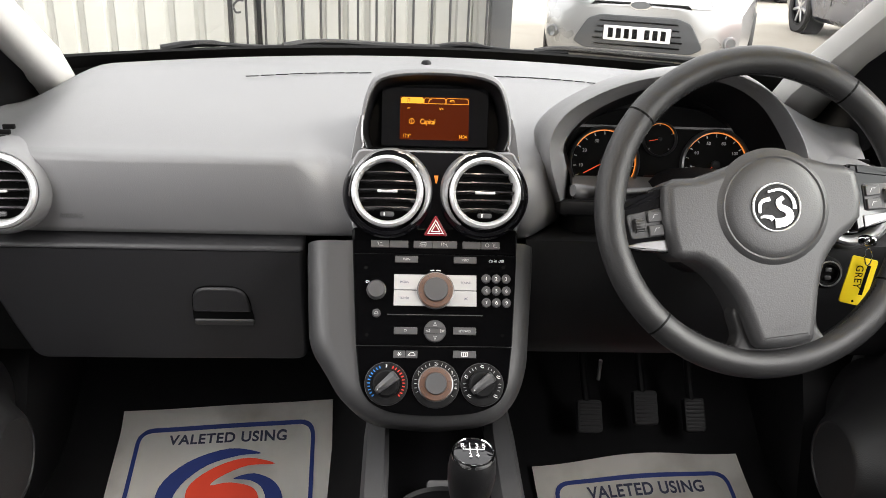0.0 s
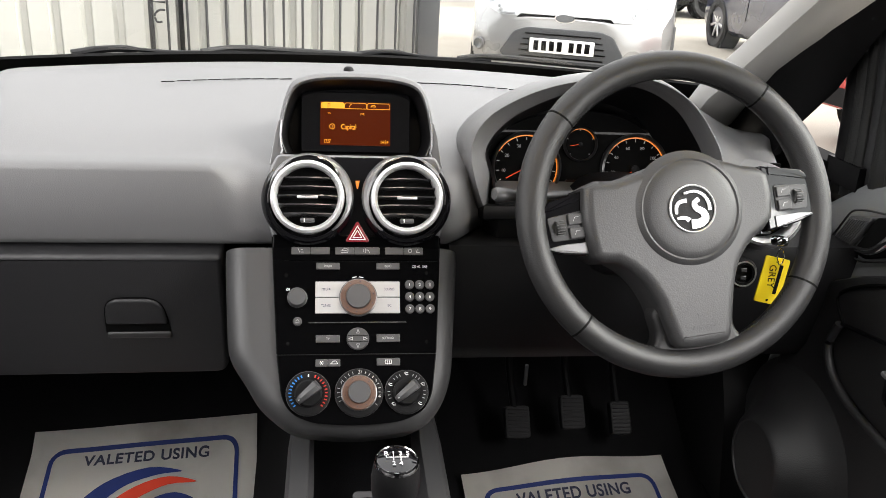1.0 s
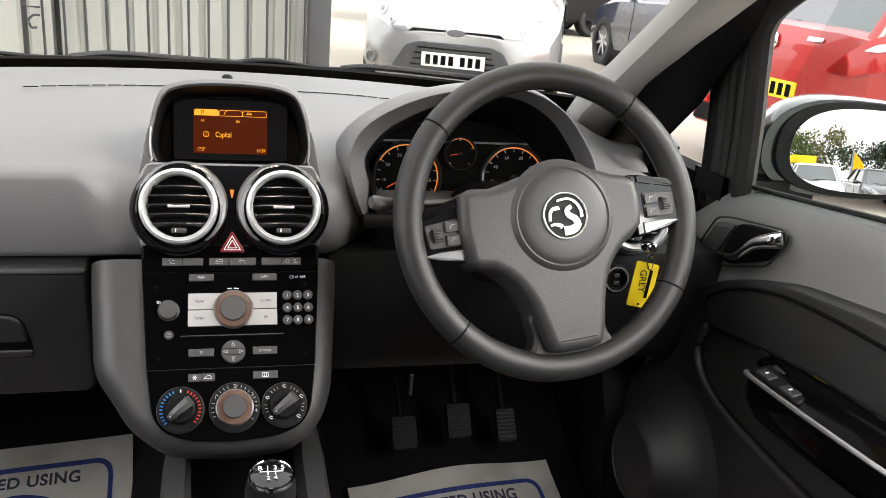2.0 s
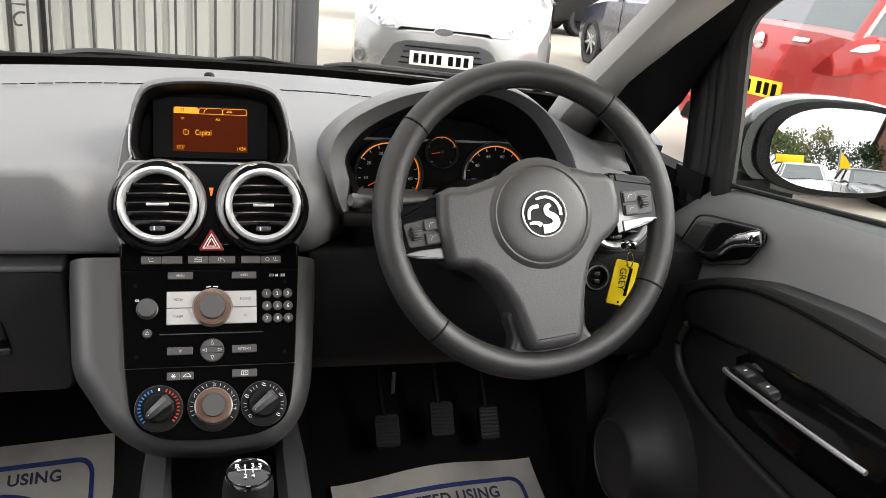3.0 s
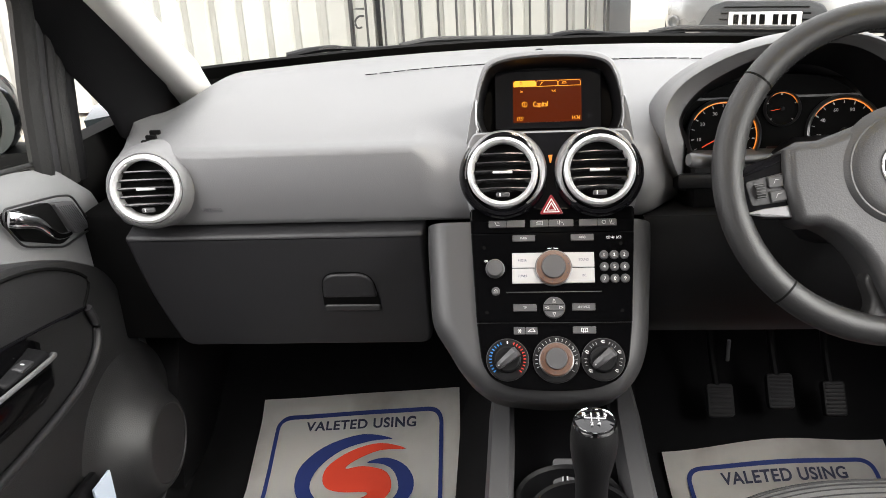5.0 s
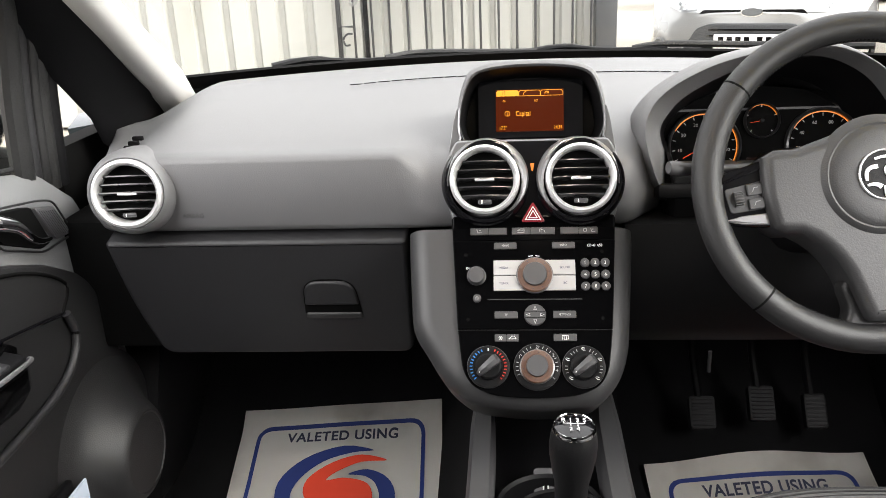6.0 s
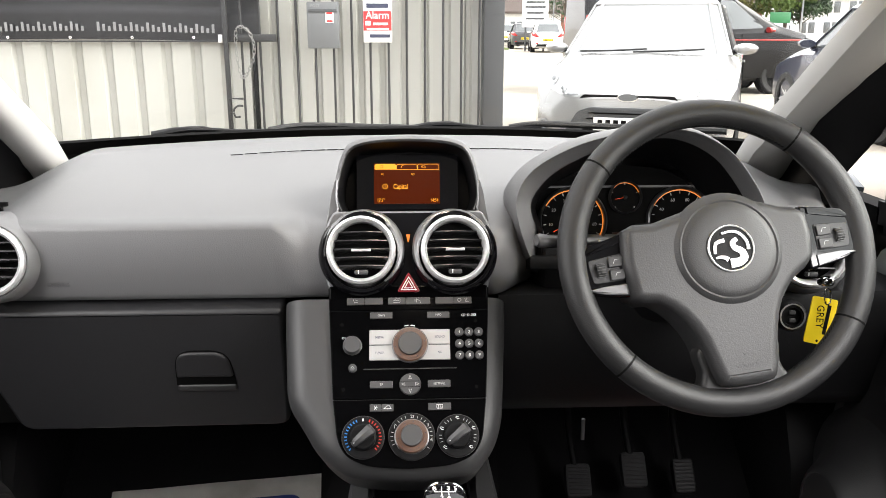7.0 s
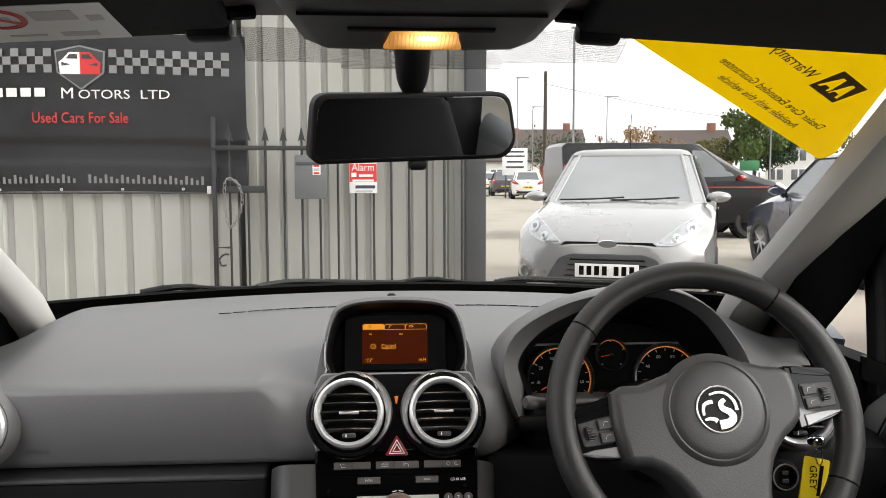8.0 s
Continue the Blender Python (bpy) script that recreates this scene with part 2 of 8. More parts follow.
def lathe(bm, prof, seg=32, m=None, a0=0.0, a1=360.0, caps=False):
    """Turns a profile of (radius, z) round the local z axis."""
    full = abs(a1 - a0) >= 359.9
    cnt = seg if full else seg + 1
    rows = []
    for r, z in prof:
        row = []
        for k in range(cnt):
            a = radians(a0 + (a1 - a0) * k / seg)
            co = Vector((r * math.cos(a), r * math.sin(a), z))
            row.append(bm.verts.new(m @ co if m is not None else co))
        rows.append(row)
    for a, b in zip(rows, rows[1:]):
        for k in range(seg):
            j = (k + 1) % cnt
            bm.faces.new((a[k], a[j], b[j], b[k]))
    if full and caps:
        for row, r in ((rows[0], prof[0][0]), (rows[-1], prof[-1][0])):
            if r > 1e-6:
                bm.faces.new(row)
    bmesh.ops.remove_doubles(bm, verts=[v for row in rows for v in row], dist=1e-6)


def loft(bm, rows, ring=False, caps=False):
    """Quads through rows of points; ring: each row is closed; caps: close both ends."""
    vv = [[bm.verts.new(p) for p in row] for row in rows]
    n = len(rows[0])
    for a, b in zip(vv, vv[1:]):
        for i in range(n if ring else n - 1):
            j = (i + 1) % n
            bm.faces.new((a[i], a[j], b[j], b[i]))
    if caps:
        bm.faces.new(vv[0][::-1])
        bm.faces.new(vv[-1])
    return vv


def tube(bm, pts, r, seg=8, closed=False, flat=1.0, up=(0, 0, 1)):
    """A pipe along points; r may be one radius or one for each point; flat squashes it along up."""
    pts = [Vector(p) for p in pts]
    n = len(pts)
    rows = []
    for i, p in enumerate(pts):
        a = pts[i - 1] if (i or closed) else pts[i]
        b = pts[(i + 1) % n] if (i < n - 1 or closed) else pts[i]
        d = (b - a).normalized()
        s = d.cross(Vector(up))
        s = s.normalized() if s.length > 1e-4 else d.orthogonal().normalized()
        u = s.cross(d)
        rad = r[i] if isinstance(r, (list, tuple)) else r
        rows.append([p + (s * math.cos(2 * math.pi * k / seg) + u * flat * math.sin(2 * math.pi * k / seg)) * rad for k in range(seg)])
    if closed:
        rows.append(rows[0])
        loft(bm, rows, ring=True)
        bmesh.ops.remove_doubles(bm, verts=bm.verts, dist=1e-6)
    else:
        loft(bm, rows, ring=True, caps=True)


def smoothline(pts, steps=6, closed=False):
    """A curve through points (Catmull-Rom)."""
    pts = [Vector(p) for p in pts]
    n, out = len(pts), []
    for i in range(n if closed else n - 1):
        if closed:
            p0, p1, p2, p3 = pts[i - 1], pts[i], pts[(i + 1) % n], pts[(i + 2) % n]
        else:
            p0, p1, p2, p3 = pts[max(i - 1, 0)], pts[i], pts[i + 1], pts[min(i + 2, n - 1)]
        for k in range(steps):
            t = k / steps
            out.append(0.5 * ((2 * p1) + (p2 - p0) * t + (2 * p0 - 5 * p1 + 4 * p2 - p3) * t * t + (3 * p1 - p0 - 3 * p2 + p3) * t ** 3))
    if not closed:
        out.append(pts[-1])
    return out


def words(name, text, size, material, parent, m, label="", align="CENTER", depth=0.0001, squeeze=1.0, shear=0.0):
    """Raised lettering as a mesh, its baseline at the frame m."""
    cu = bpy.data.curves.new(name, "FONT")
    cu.body, cu.size, cu.align_x, cu.extrude, cu.shear = text, size, align, depth, shear
    cu.resolution_u = 3
    tmp = bpy.data.objects.new(name, cu)
    scene.collection.objects.link(tmp)
    bpy.context.view_layer.update()
    me = bpy.data.meshes.new_from_object(tmp)
    bpy.data.objects.remove(tmp)
    me.transform(m @ Matrix.Diagonal((squeeze, 1, 1, 1)))
    me.materials.clear()
    me.materials.append(material)
    ob = new(name, me)
    if parent:
        ob.parent = parent
    return tagged(ob, label)


def at(x, y, z=0.0, turn=0.0):
    return pose(x, y, z, 0, 0, turn)


# ---- car shell ----
def shell_wall(name, pts_yz, x0, x1, material, label, cat="trim", kind="structure", bev=0.0):
    """A plate of side outline (y, z) between two x planes."""
    bm = bmesh.new()
    a = [bm.verts.new((x0, y, z)) for y, z in pts_yz]
    b = [bm.verts.new((x1, y, z)) for y, z in pts_yz]
    n = len(pts_yz)
    for i in range(n):
        bm.faces.new((a[i], a[(i + 1) % n], b[(i + 1) % n], b[i]))
    bm.faces.new(a[::-1])
    bm.faces.new(b)
    if bev:
        bmesh.ops.bevel(bm, geom=list(bm.edges), offset=bev, segments=2, profile=0.5, affect="EDGES")
    return solo(name, bm, material, label, cat, kind=kind)


# floor with its rise to the toe board
bm = bmesh.new()
rows = []
for x in (-0.70, -0.62, -0.55, -0.3, -0.16, -0.09, 0.09, 0.16, 0.3, 0.55, 0.62, 0.70):
    lift = 0.10 if abs(x) > 0.66 else (0.16 if abs(x) < 0.1 else 0.0)
    rows.append([Vector((x, y, z + lift * (0.4 if z > 0.42 else 1))) for y, z in
                 ((-0.9, 0.32), (0.2, 0.32), (1.3, 0.305), (1.48, 0.315), (1.62, 0.36), (1.78, 0.47), (1.9, 0.62), (1.95, 0.80), (1.96, 0.70), (1.9, 0.25), (-0.9, 0.24))])
loft(bm, rows, ring=True, caps=True)
solo("floor", bm, M_CARPET, "black carpeted car floor rising to the toe board", "floor", kind="structure")

# roof lining: slab with rounded front header
bm = bmesh.new()
rows = []
for k in range(13):
    x = -0.62 + 1.24 * k / 12
    drop = 0.035 * (abs(x) / 0.62) ** 3
    f = 1.06 - 0.10 * (x / 0.62) ** 2
    rows.append([Vector((x, y, z - drop)) for y, z in ((-1.1, 1.33), (-0.3, 1.395), (0.5, 1.40), (f - 0.12, 1.385), (f - 0.02, 1.358), (f + 0.02, 1.352),
                                                       (f + 0.05, 1.37), (f - 0.1, 1.43), (0.4, 1.45), (-0.4, 1.44), (-1.1, 1.38))])
loft(bm, rows, ring=True, caps=True)
solo("ceiling", bm, M_LINING, "pale grey fabric roof lining of the car", "ceiling", kind="structure")

for s, side in ((-1, "left"), (1, "right")):
    # A-pillar trim: tapered, rounded section leaning back to the roof
    path = [(0.630, 1.82, 0.905, 0.050), (0.615, 1.73, 0.965, 0.050), (0.600, 1.66, 1.010, 0.046), (0.588, 1.50, 1.105, 0.041), (0.572, 1.32, 1.208, 0.040), (0.555, 1.15, 1.300, 0.042), (0.53, 1.0, 1.365, 0.055)]
    bm = bmesh.new()
    rows = []
    for i, (x, y, z, w) in enumerate(path):
        d = Vector(path[min(i + 1, 6)][:3]) - Vector(path[max(i - 1, 0)][:3])
        d.normalize()
        out = Vector((1, 0.0, 0.25)).normalized()
        out = (out - d * out.dot(d)).normalized()
        up = d.cross(out)
        wide = w * 0.95 + ((0.030, 0.026, 0.019, 0.017, 0.017, 0.017, 0.017)[i] if s > 0 else -0.014 * min(1.0, i / 2))
        mid = Vector((x, y, z)) + out * (wide - w * 0.95)
        row = []
        for k in range(14):
            a = 2 * math.pi * k / 14
            ca, sa = math.cos(a), math.sin(a)
            row.append(mid + out * wide * math.copysign(abs(ca) ** 0.7, ca) + up * w * 0.62 * math.copysign(abs(sa) ** 0.7, sa))
        rows.append([Vector((s * p.x, p.y, p.z)) for p in row])
    loft(bm, rows, ring=True, caps=True)
    solo("a_pillar_" + side, bm, M_PILLAR, "pale grey grained plastic windscreen pillar trim", "pillar trim", kind="structure")
    # black panel between the pillar and the quarter window
    bm = bmesh.new()
    rows = []
    for i, o in (((0.622, 1.76, 0.93), (0.650, 1.62, 0.895)), ((0.612, 1.70, 0.975), (0.660, 1.575, 0.925)), ((0.604, 1.66, 1.003), (0.663, 1.556, 0.968)), ((0.594, 1.57, 1.06), (0.668, 1.478, 1.042)), ((0.583, 1.44, 1.135), (0.664, 1.42, 1.11)),
                 ((0.573, 1.33, 1.20), (0.650, 1.32, 1.195)), ((0.562, 1.19, 1.275), (0.628, 1.18, 1.275)), ((0.55, 1.06, 1.34), (0.605, 1.04, 1.345))):
        i, o = Vector(i), Vector(o)
        if s > 0:
            # the right pillar's foot broadens over the panel
            i.x += 0.036 * max(0.0, min(1.0, (1.03 - i.z) / 0.06))
        i = i - Vector((0.012 if s < 0 else 0.0, 0, 0))
        c = i.lerp(o, 0.55) + Vector((-0.004, 0, 0))
        e, far = Vector((0.045, 0.01, 0.0)), Vector((0.045, 0.10, 0.0))
        rows.append([Vector((s * p.x, p.y, p.z)) for p in (i, c, o + Vector((-0.006, 0, 0)), o + Vector((0.004, -0.002, -0.002)), o + far, i + e)])
    loft(bm, rows, ring=True, caps=True)
    solo("quarter_trim_" + side, bm, M_MATT, "matt black plastic panel beside the quarter window", "trim", kind="structure", sharp=60)
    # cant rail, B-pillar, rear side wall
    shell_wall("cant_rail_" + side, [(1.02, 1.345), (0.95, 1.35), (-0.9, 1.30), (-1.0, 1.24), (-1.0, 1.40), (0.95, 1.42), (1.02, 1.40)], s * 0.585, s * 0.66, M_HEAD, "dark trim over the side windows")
    shell_wall("b_pillar_" + side, [(0.32, 0.3), (0.20, 0.3), (0.14, 1.36), (0.25, 1.36)], s * 0.61, s * 0.71, M_MATT, "black plastic pillar behind the front door")
    shell_wall("rear_side_" + side, [(0.2, 0.3), (-1.0, 0.3), (-1.0, 0.97), (0.2, 0.95)], s * 0.64, s * 0.74, M_DASHLOW, "dark plastic rear side panel")
    shell_wall("c_pillar_" + side, [(-0.55, 0.95), (-1.0, 0.95), (-1.0, 1.36), (-0.75, 1.36)], s * 0.6, s * 0.72, M_HEAD, "dark trim beside the rear window")
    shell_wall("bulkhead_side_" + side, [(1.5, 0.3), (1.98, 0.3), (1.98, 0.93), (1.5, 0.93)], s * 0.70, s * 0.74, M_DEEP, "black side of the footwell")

# rear wall below the rear window
bm = bmesh.new()
rbox(bm, (0, -1.0, 0.62), (1.4, 0.06, 0.66), 0.01)
solo("rear_wall", bm, M_HEAD, "dark trim below the rear window", "wall", kind="structure")

# windscreen: one curved pane
def screen_pt(u, v):
    """u from -1 to 1 across, v from 0 at the base to 1 at the roof."""
    w = 0.66 * (1 - v) + 0.56 * v
    x = u * w
    y0, y1 = 1.985 - 0.62 * (0.66 * u) ** 2, 1.10 - 0.07 * u * u
    return Vector((x, y0 * (1 - v) + y1 * v + 0.02 * math.sin(math.pi * v), 0.975 * (1 - v) + 1.375 * v + 0.03 * math.sin(math.pi * v)))


bm = bmesh.new()
loft(bm, [[screen_pt(-1 + u / 8, v / 10) for u in range(17)] for v in range(11)])
windscreen = solo("window_1", bm, M_SCREEN, "clear curved windscreen pane", "windscreen", kind="structure")
windscreen.visible_shadow = False
for s, nm in ((-1, "window_2"), (1, "window_3")):
    bm = bmesh.new()
    loft(bm, [[Vector((s * (0.715 - 0.13 * v), y, 0.92 + 0.42 * v)) for y in (1.42 - 0.36 * v, 0.9 - 0.1 * v, 0.3)] for v in (0, 0.5, 1)])
    pane = solo(nm, bm, M_PANE, "clear side window pane", "window", kind="structure")
    pane.visible_shadow = False

# tinted rear glass, two side panes and the tailgate window, added to cut light from behind
for s, nm in ((-1, "window_4"), (1, "window_5")):
    bm = bmesh.new()
    loft(bm, [[Vector((s * (0.705 - 0.10 * v), y, 0.945 + 0.40 * v)) for y in (0.18, -0.3, -0.9)] for v in (0, 0.5, 1)])
    solo(nm, bm, M_PRIVACY, "dark tinted rear side window", "window", kind="structure").visible_shadow = False
bm = bmesh.new()
loft(bm, [[Vector((x, -1.02 + 0.02 * v, 0.94 + 0.42 * v)) for x in (-0.64, 0, 0.64)] for v in (0, 0.5, 1)])
solo("window_6", bm, M_PRIVACY, "dark tinted tailgate window", "window", kind="structure").visible_shadow = False

# ---- dashboard ----
dash = thing("dashboard", "charcoal grained plastic car dashboard", "dashboard")
bm = bmesh.new()
rows = []
for x in sorted([-0.685 + 1.37 * k / 96 for k in range(97)] + [-0.176 + 0.0031 * k for k in range(18)]):
    yf = 1.905 - 0.62 * x * x
    e = max(0.0, abs(x) - 0.55) ** 2 * 17
    crease = [(1.364, 0.846), (1.358, 0.855), (1.351, 0.900), (1.346, 0.941), (1.348, 0.947), (1.354, 0.9508), (1.370, 0.953), (1.42, 0.9575)]
    swell = [(1.364, 0.846), (1.3505, 0.854), (1.346, 0.875), (1.350, 0.902), (1.358, 0.920), (1.370, 0.9335), (1.388, 0.9445), (1.43, 0.9555)]
    f = min(1.0, max(0.0, (x + 0.176) / 0.05)) * min(1.0, max(0.0, (0.46 - x) / 0.06))
    f = f * f * (3 - 2 * f)
    sect = [(p[0] + (q[0] - p[0]) * f, p[1] + (q[1] - p[1]) * f) for p, q in zip(crease, swell)]
    sect += [(min(1.496, yf - 0.175), 0.9655), (min(1.50, yf - 0.17), 0.966), (min(1.62, yf - 0.13), 0.978), (yf - 0.10, 0.991), (yf - 0.03, 0.994), (yf, 0.985), (yf + 0.02, 0.90), (1.47, 0.82)]
    well = min(1.0, max(0.0, (0.168 - abs(x - 0.318)) / 0.02))
    nook = min(1.0, max(0.0, (0.098 - abs(x)) / 0.012))
    fall = min(1.0, max(0.0, (abs(x) - 0.50) / 0.13))
    fall = 0.05 * fall * fall * (3 - 2 * fall)
    curl = min(1.0, max(0.0, (x - 0.105) / 0.085))
    curl = 0.085 * curl * curl * (3 - 2 * curl) * (x < 0.47)
    rows.append([Vector((x, y + curl * min(1.0, max(0.0, (0.965 - z) / 0.05)) * (y < 1.465) + e * max(0.0, 1.62 - y) / 0.27, z - fall * (z > 0.9) - max(well * max(0.0, z - 0.898), nook * max(0.0, z - 0.90)) * (y < 1.498))) for y, z in sect])
loft(bm, rows, ring=True, caps=True)
part("upper_pad", bm, M_DASH, dash, "charcoal soft-grained dashboard top and airbag cover", sharp=50)

# lower dashboard, driver's side, its colour darkened to carry the shade there
bm = bmesh.new()
rows = []
for k in range(9):
    x = 0.118 + 0.567 * k / 8
    rows.append([Vector((x, y, z)) for y, z in ((1.362, 0.846), (1.358, 0.83), (1.366, 0.76), (1.384, 0.69), (1.40, 0.664), (1.43, 0.655), (1.60, 0.67), (1.60, 0.84))])
loft(bm, rows, ring=True, caps=True)
part("knee_panel", bm, M_KNEE, dash, "lower dashboard panel under the wheel, shade put into its black", sharp=50)
# black panel added for the shade under the instruments, behind the wheel
bm = bmesh.new()
rows = []
for x in (0.170, 0.185, 0.21, 0.30, 0.40, 0.475):
    back = 0.03 if x < 0.18 else 0.0
    rows.append([Vector((x, y + back, z)) for y, z in ((1.47, 0.888), (1.408, 0.904), (1.396, 0.898), (1.390, 0.850), (1.395, 0.842), (1.47, 0.842))])
loft(bm, rows, ring=True, caps=True)
part("column_shade", bm, M_KNEE, dash, "black panel standing in for the shade below the instruments", sharp=50)
# lower dashboard behind the glovebox
bm = bmesh.new()
# near-black block, so the gap round the lid has its shade in colour
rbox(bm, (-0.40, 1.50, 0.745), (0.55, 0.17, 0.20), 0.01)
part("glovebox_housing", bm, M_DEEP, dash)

# glovebox lid with its recessed handle
glove = part("glovebox", bmesh.new(), M_DASHLOW, dash)
G = slope(-0.36, 1.385, 0.738, -17)
lid = rounded([(-0.214, 0.100), (0.196, 0.100), (0.191, -0.102), (-0.182, -0.105), (-0.205, -0.01)], [0.006, 0.006, 0.02, 0.02, 0.05], 5)
bm = bmesh.new()
prism(bm, lid, -0.03, 0.004, 0.006, G, 3)
part("lid", bm, M_DASHLOW, glove, "dark grey glovebox lid")
grip = [(0.049, 0.034), (0.116, 0.034), (0.122, -0.008), (0.045, -0.008)]
# a raised black plate stands in for the shaded groove and recess
for name, grow, low, z1, bev, material, label in (("handle_shade", 0.0022, -0.026, 0.0048, 0.0, M_DEEP, ""), ("handle", 0.0, -0.008, 0.0085, 0.0035, M_DASHLOW, "moulded black pull handle")):
    pts = [(grip[0][0] - grow, grip[0][1] + grow), (grip[1][0] + grow, grip[1][1] + grow), (grip[2][0] + grow, low), (grip[3][0] - grow, low)]
    bm = bmesh.new()
    prism(bm, rounded(pts, [0.026, 0.026, 0.005, 0.005], 6), 0.0, z1, bev, G, 3)
    part(name, bm, material, glove, label)
# lip in a paler grey than the lid, as if lit
bm = bmesh.new()
prism(bm, rect(0.044, -0.0335, 0.124, -0.0225, 0.004, 4), 0.0, 0.0072, 0.003, G, 3)
part("handle_lip", bm, M_CHEEK, glove, "rounded lip below the handle")


def air_vent(name, m, parent, ring_r=0.0435, hole_r=0.0345, label="", deep=0.016):
    """A round louvred air vent with a silver ring."""
    vent = part(name, bmesh.new(), M_DEEP, parent, label)
    bm = bmesh.new()
    lathe(bm, [(hole_r, -deep), (hole_r, 0.002), (hole_r + 0.0015, 0.006), ((ring_r + hole_r) / 2, 0.0085), (ring_r - 0.001, 0.006), (ring_r, 0.001), (ring_r, -0.006)], 48, m)
    part("ring", bm, M_SILVER, vent, "satin silver ring")
    bm = bmesh.new()
    lathe(bm, [(0.0, -deep), (hole_r, -deep), (hole_r, -deep - 0.001), (0.0, -deep - 0.001)], 32, m)
    part("duct", bm, M_DEEP, vent)
    for i in range(5):
        y = 0.021 - 0.0105 * i
        w = math.sqrt(hole_r ** 2 - y ** 2) * 0.985
        bm = bmesh.new()
        q = m @ pose(0, y, -0.0055 - (0.001 if i != 2 else 0.0), -14)
        prof = [(-0.0012, -0.009), (0.0008, -0.009), (0.0016, 0.004), (0.0006, 0.0065), (-0.0010, 0.0065), (-0.0018, 0.003)]
        rws = []
        for k in range(9):
            x = -w + 2 * w * k / 8
            sag = 0.0025 * math.cos(math.pi * k / 8 - math.pi / 2)
            rws.append([q @ Vector((x, py, pz + sag)) for py, pz in prof])
        loft(bm, rws, ring=True, caps=True)
        part("slat", bm, M_SLAT, vent)
    bm = bmesh.new()
    rbox(bm, (0, 0.0, 0.0005), (0.024, 0.0036, 0.006), 0.001, 2, m)
    part("tab", bm, M_SILVER, vent, "silver adjusting tab")
    bm = bmesh.new()
    rbox(bm, (0, -0.0275, -0.002), (0.017, 0.006, 0.006), 0.002, 2, m)
    part("thumbwheel", bm, M_BTN, vent)
    bm = bmesh.new()
    rbox(bm, (-0.0035, -0.0275, 0.0012), (0.0014, 0.0044, 0.0008), 0.0002, 1, m)
    part("mark", bm, M_WHITE, vent)
    return vent


# side vents in rounded pods
for s in (-1, 1):
    pm = slope(s * 0.513, 1.322, 0.911, 10) @ pose(0, 0, 0, 0, s * -10, 0)
    bm = bmesh.new()
    lathe(bm, [(0.0445, 0.0), (0.0465, 0.0022), (0.049, 0.0), (0.0525, -0.007), (0.0555, -0.020), (0.0575, -0.045), (0.058, -0.08), (0.05, -0.10)], 40, pm)
    part("vent_pod", bm, M_DASH, dash, "rounded charcoal vent pod")
    air_vent("side_vent", pm @ at(0, 0, 0.001), dash, 0.0445, 0.036, "round side air vent with silver ring")
    for i in range(5):
        bm = bmesh.new()
        rbox(bm, (s * (0.552 if s < 0 else 0.592), 1.398 + 0.015 * i, (0.9395 if s < 0 else 0.920) + 0.0035 * i), (0.015, 0.006, 0.006), 0.001, 2, None)
        part("demister_slot", bm, M_DEEP, dash)

# demister slots along the top
for (xa, ya), (xb, yb) in (((-0.285, 1.672), (-0.092, 1.735)), ((0.106, 1.735), (0.270, 1.695))):
    for i in range(9):
        t0, t1 = i / 9, (i + 0.86) / 9
        bend = 0.012 * math.sin(math.pi * (i + 0.5) / 9)
        bm = bmesh.new()
        tube(bm, [(xa + (xb - xa) * t, ya + (yb - ya) * t + bend, 0.9875) for t in (t0, t1)], 0.0015, 6, flat=0.5)
        part("top_slot", bm, M_DEEP, dash)
bm = bmesh.new()
lathe(bm, [(0.009, 0.0), (0.008, 0.004), (0.005, 0.0065), (0, 0.007)], 16, at(-0.004, 1.815, 0.991))
part("light_sensor", bm, M_MATT, dash)

# moulded mark on the airbag cover, its relief's shade put into a darker tone
words("lettering", "AIRBAG", 0.0088, M_MARK, dash, pose(-0.445, 1.3546, 0.867, 90), squeeze=0.95, depth=0.0004)

# ---- centre stack ----
P = slope(0, 1.325, 0.857, 36)
stack = thing("centre_console", "grey and gloss black centre console with radio and heater controls", "console", P)
cheek = [(-0.157, 0.05), (-0.157, -0.02), (-0.150, -0.13), (-0.128, -0.162), (-0.112, -0.190), (-0.078, -0.218), (0.0, -0.226), (0.076, -0.218), (0.101, -0.190), (0.113, -0.155), (0.1235, -0.02), (0.1235, 0.05)]
bm = bmesh.new()
cheek = [(x, y + (0.06 if y > 0 else 0.0)) for x, y in cheek]
prism(bm, rounded(cheek, [0.0, 0.02, 0.03, 0.02, 0.02, 0.03, 0.03, 0.03, 0.02, 0.02, 0.02, 0.0], 6), -0.14, 0.0, 0.027, None, 8)
bmesh.ops.bisect_plane(bm, geom=bm.verts[:] + bm.edges[:] + bm.faces[:], plane_co=(0, -0.0012, 0), plane_no=(0, 1, 0), clear_outer=True)
bmesh.ops.holes_fill(bm, edges=[ed for ed in bm.edges if ed.is_boundary])
part("surround", bm, M_CHEEK, stack, "grained grey plastic console surround")


def panel_edge(v):
    """Half width of the black panel at height v."""
    return 0.1005 + 0.062 * v


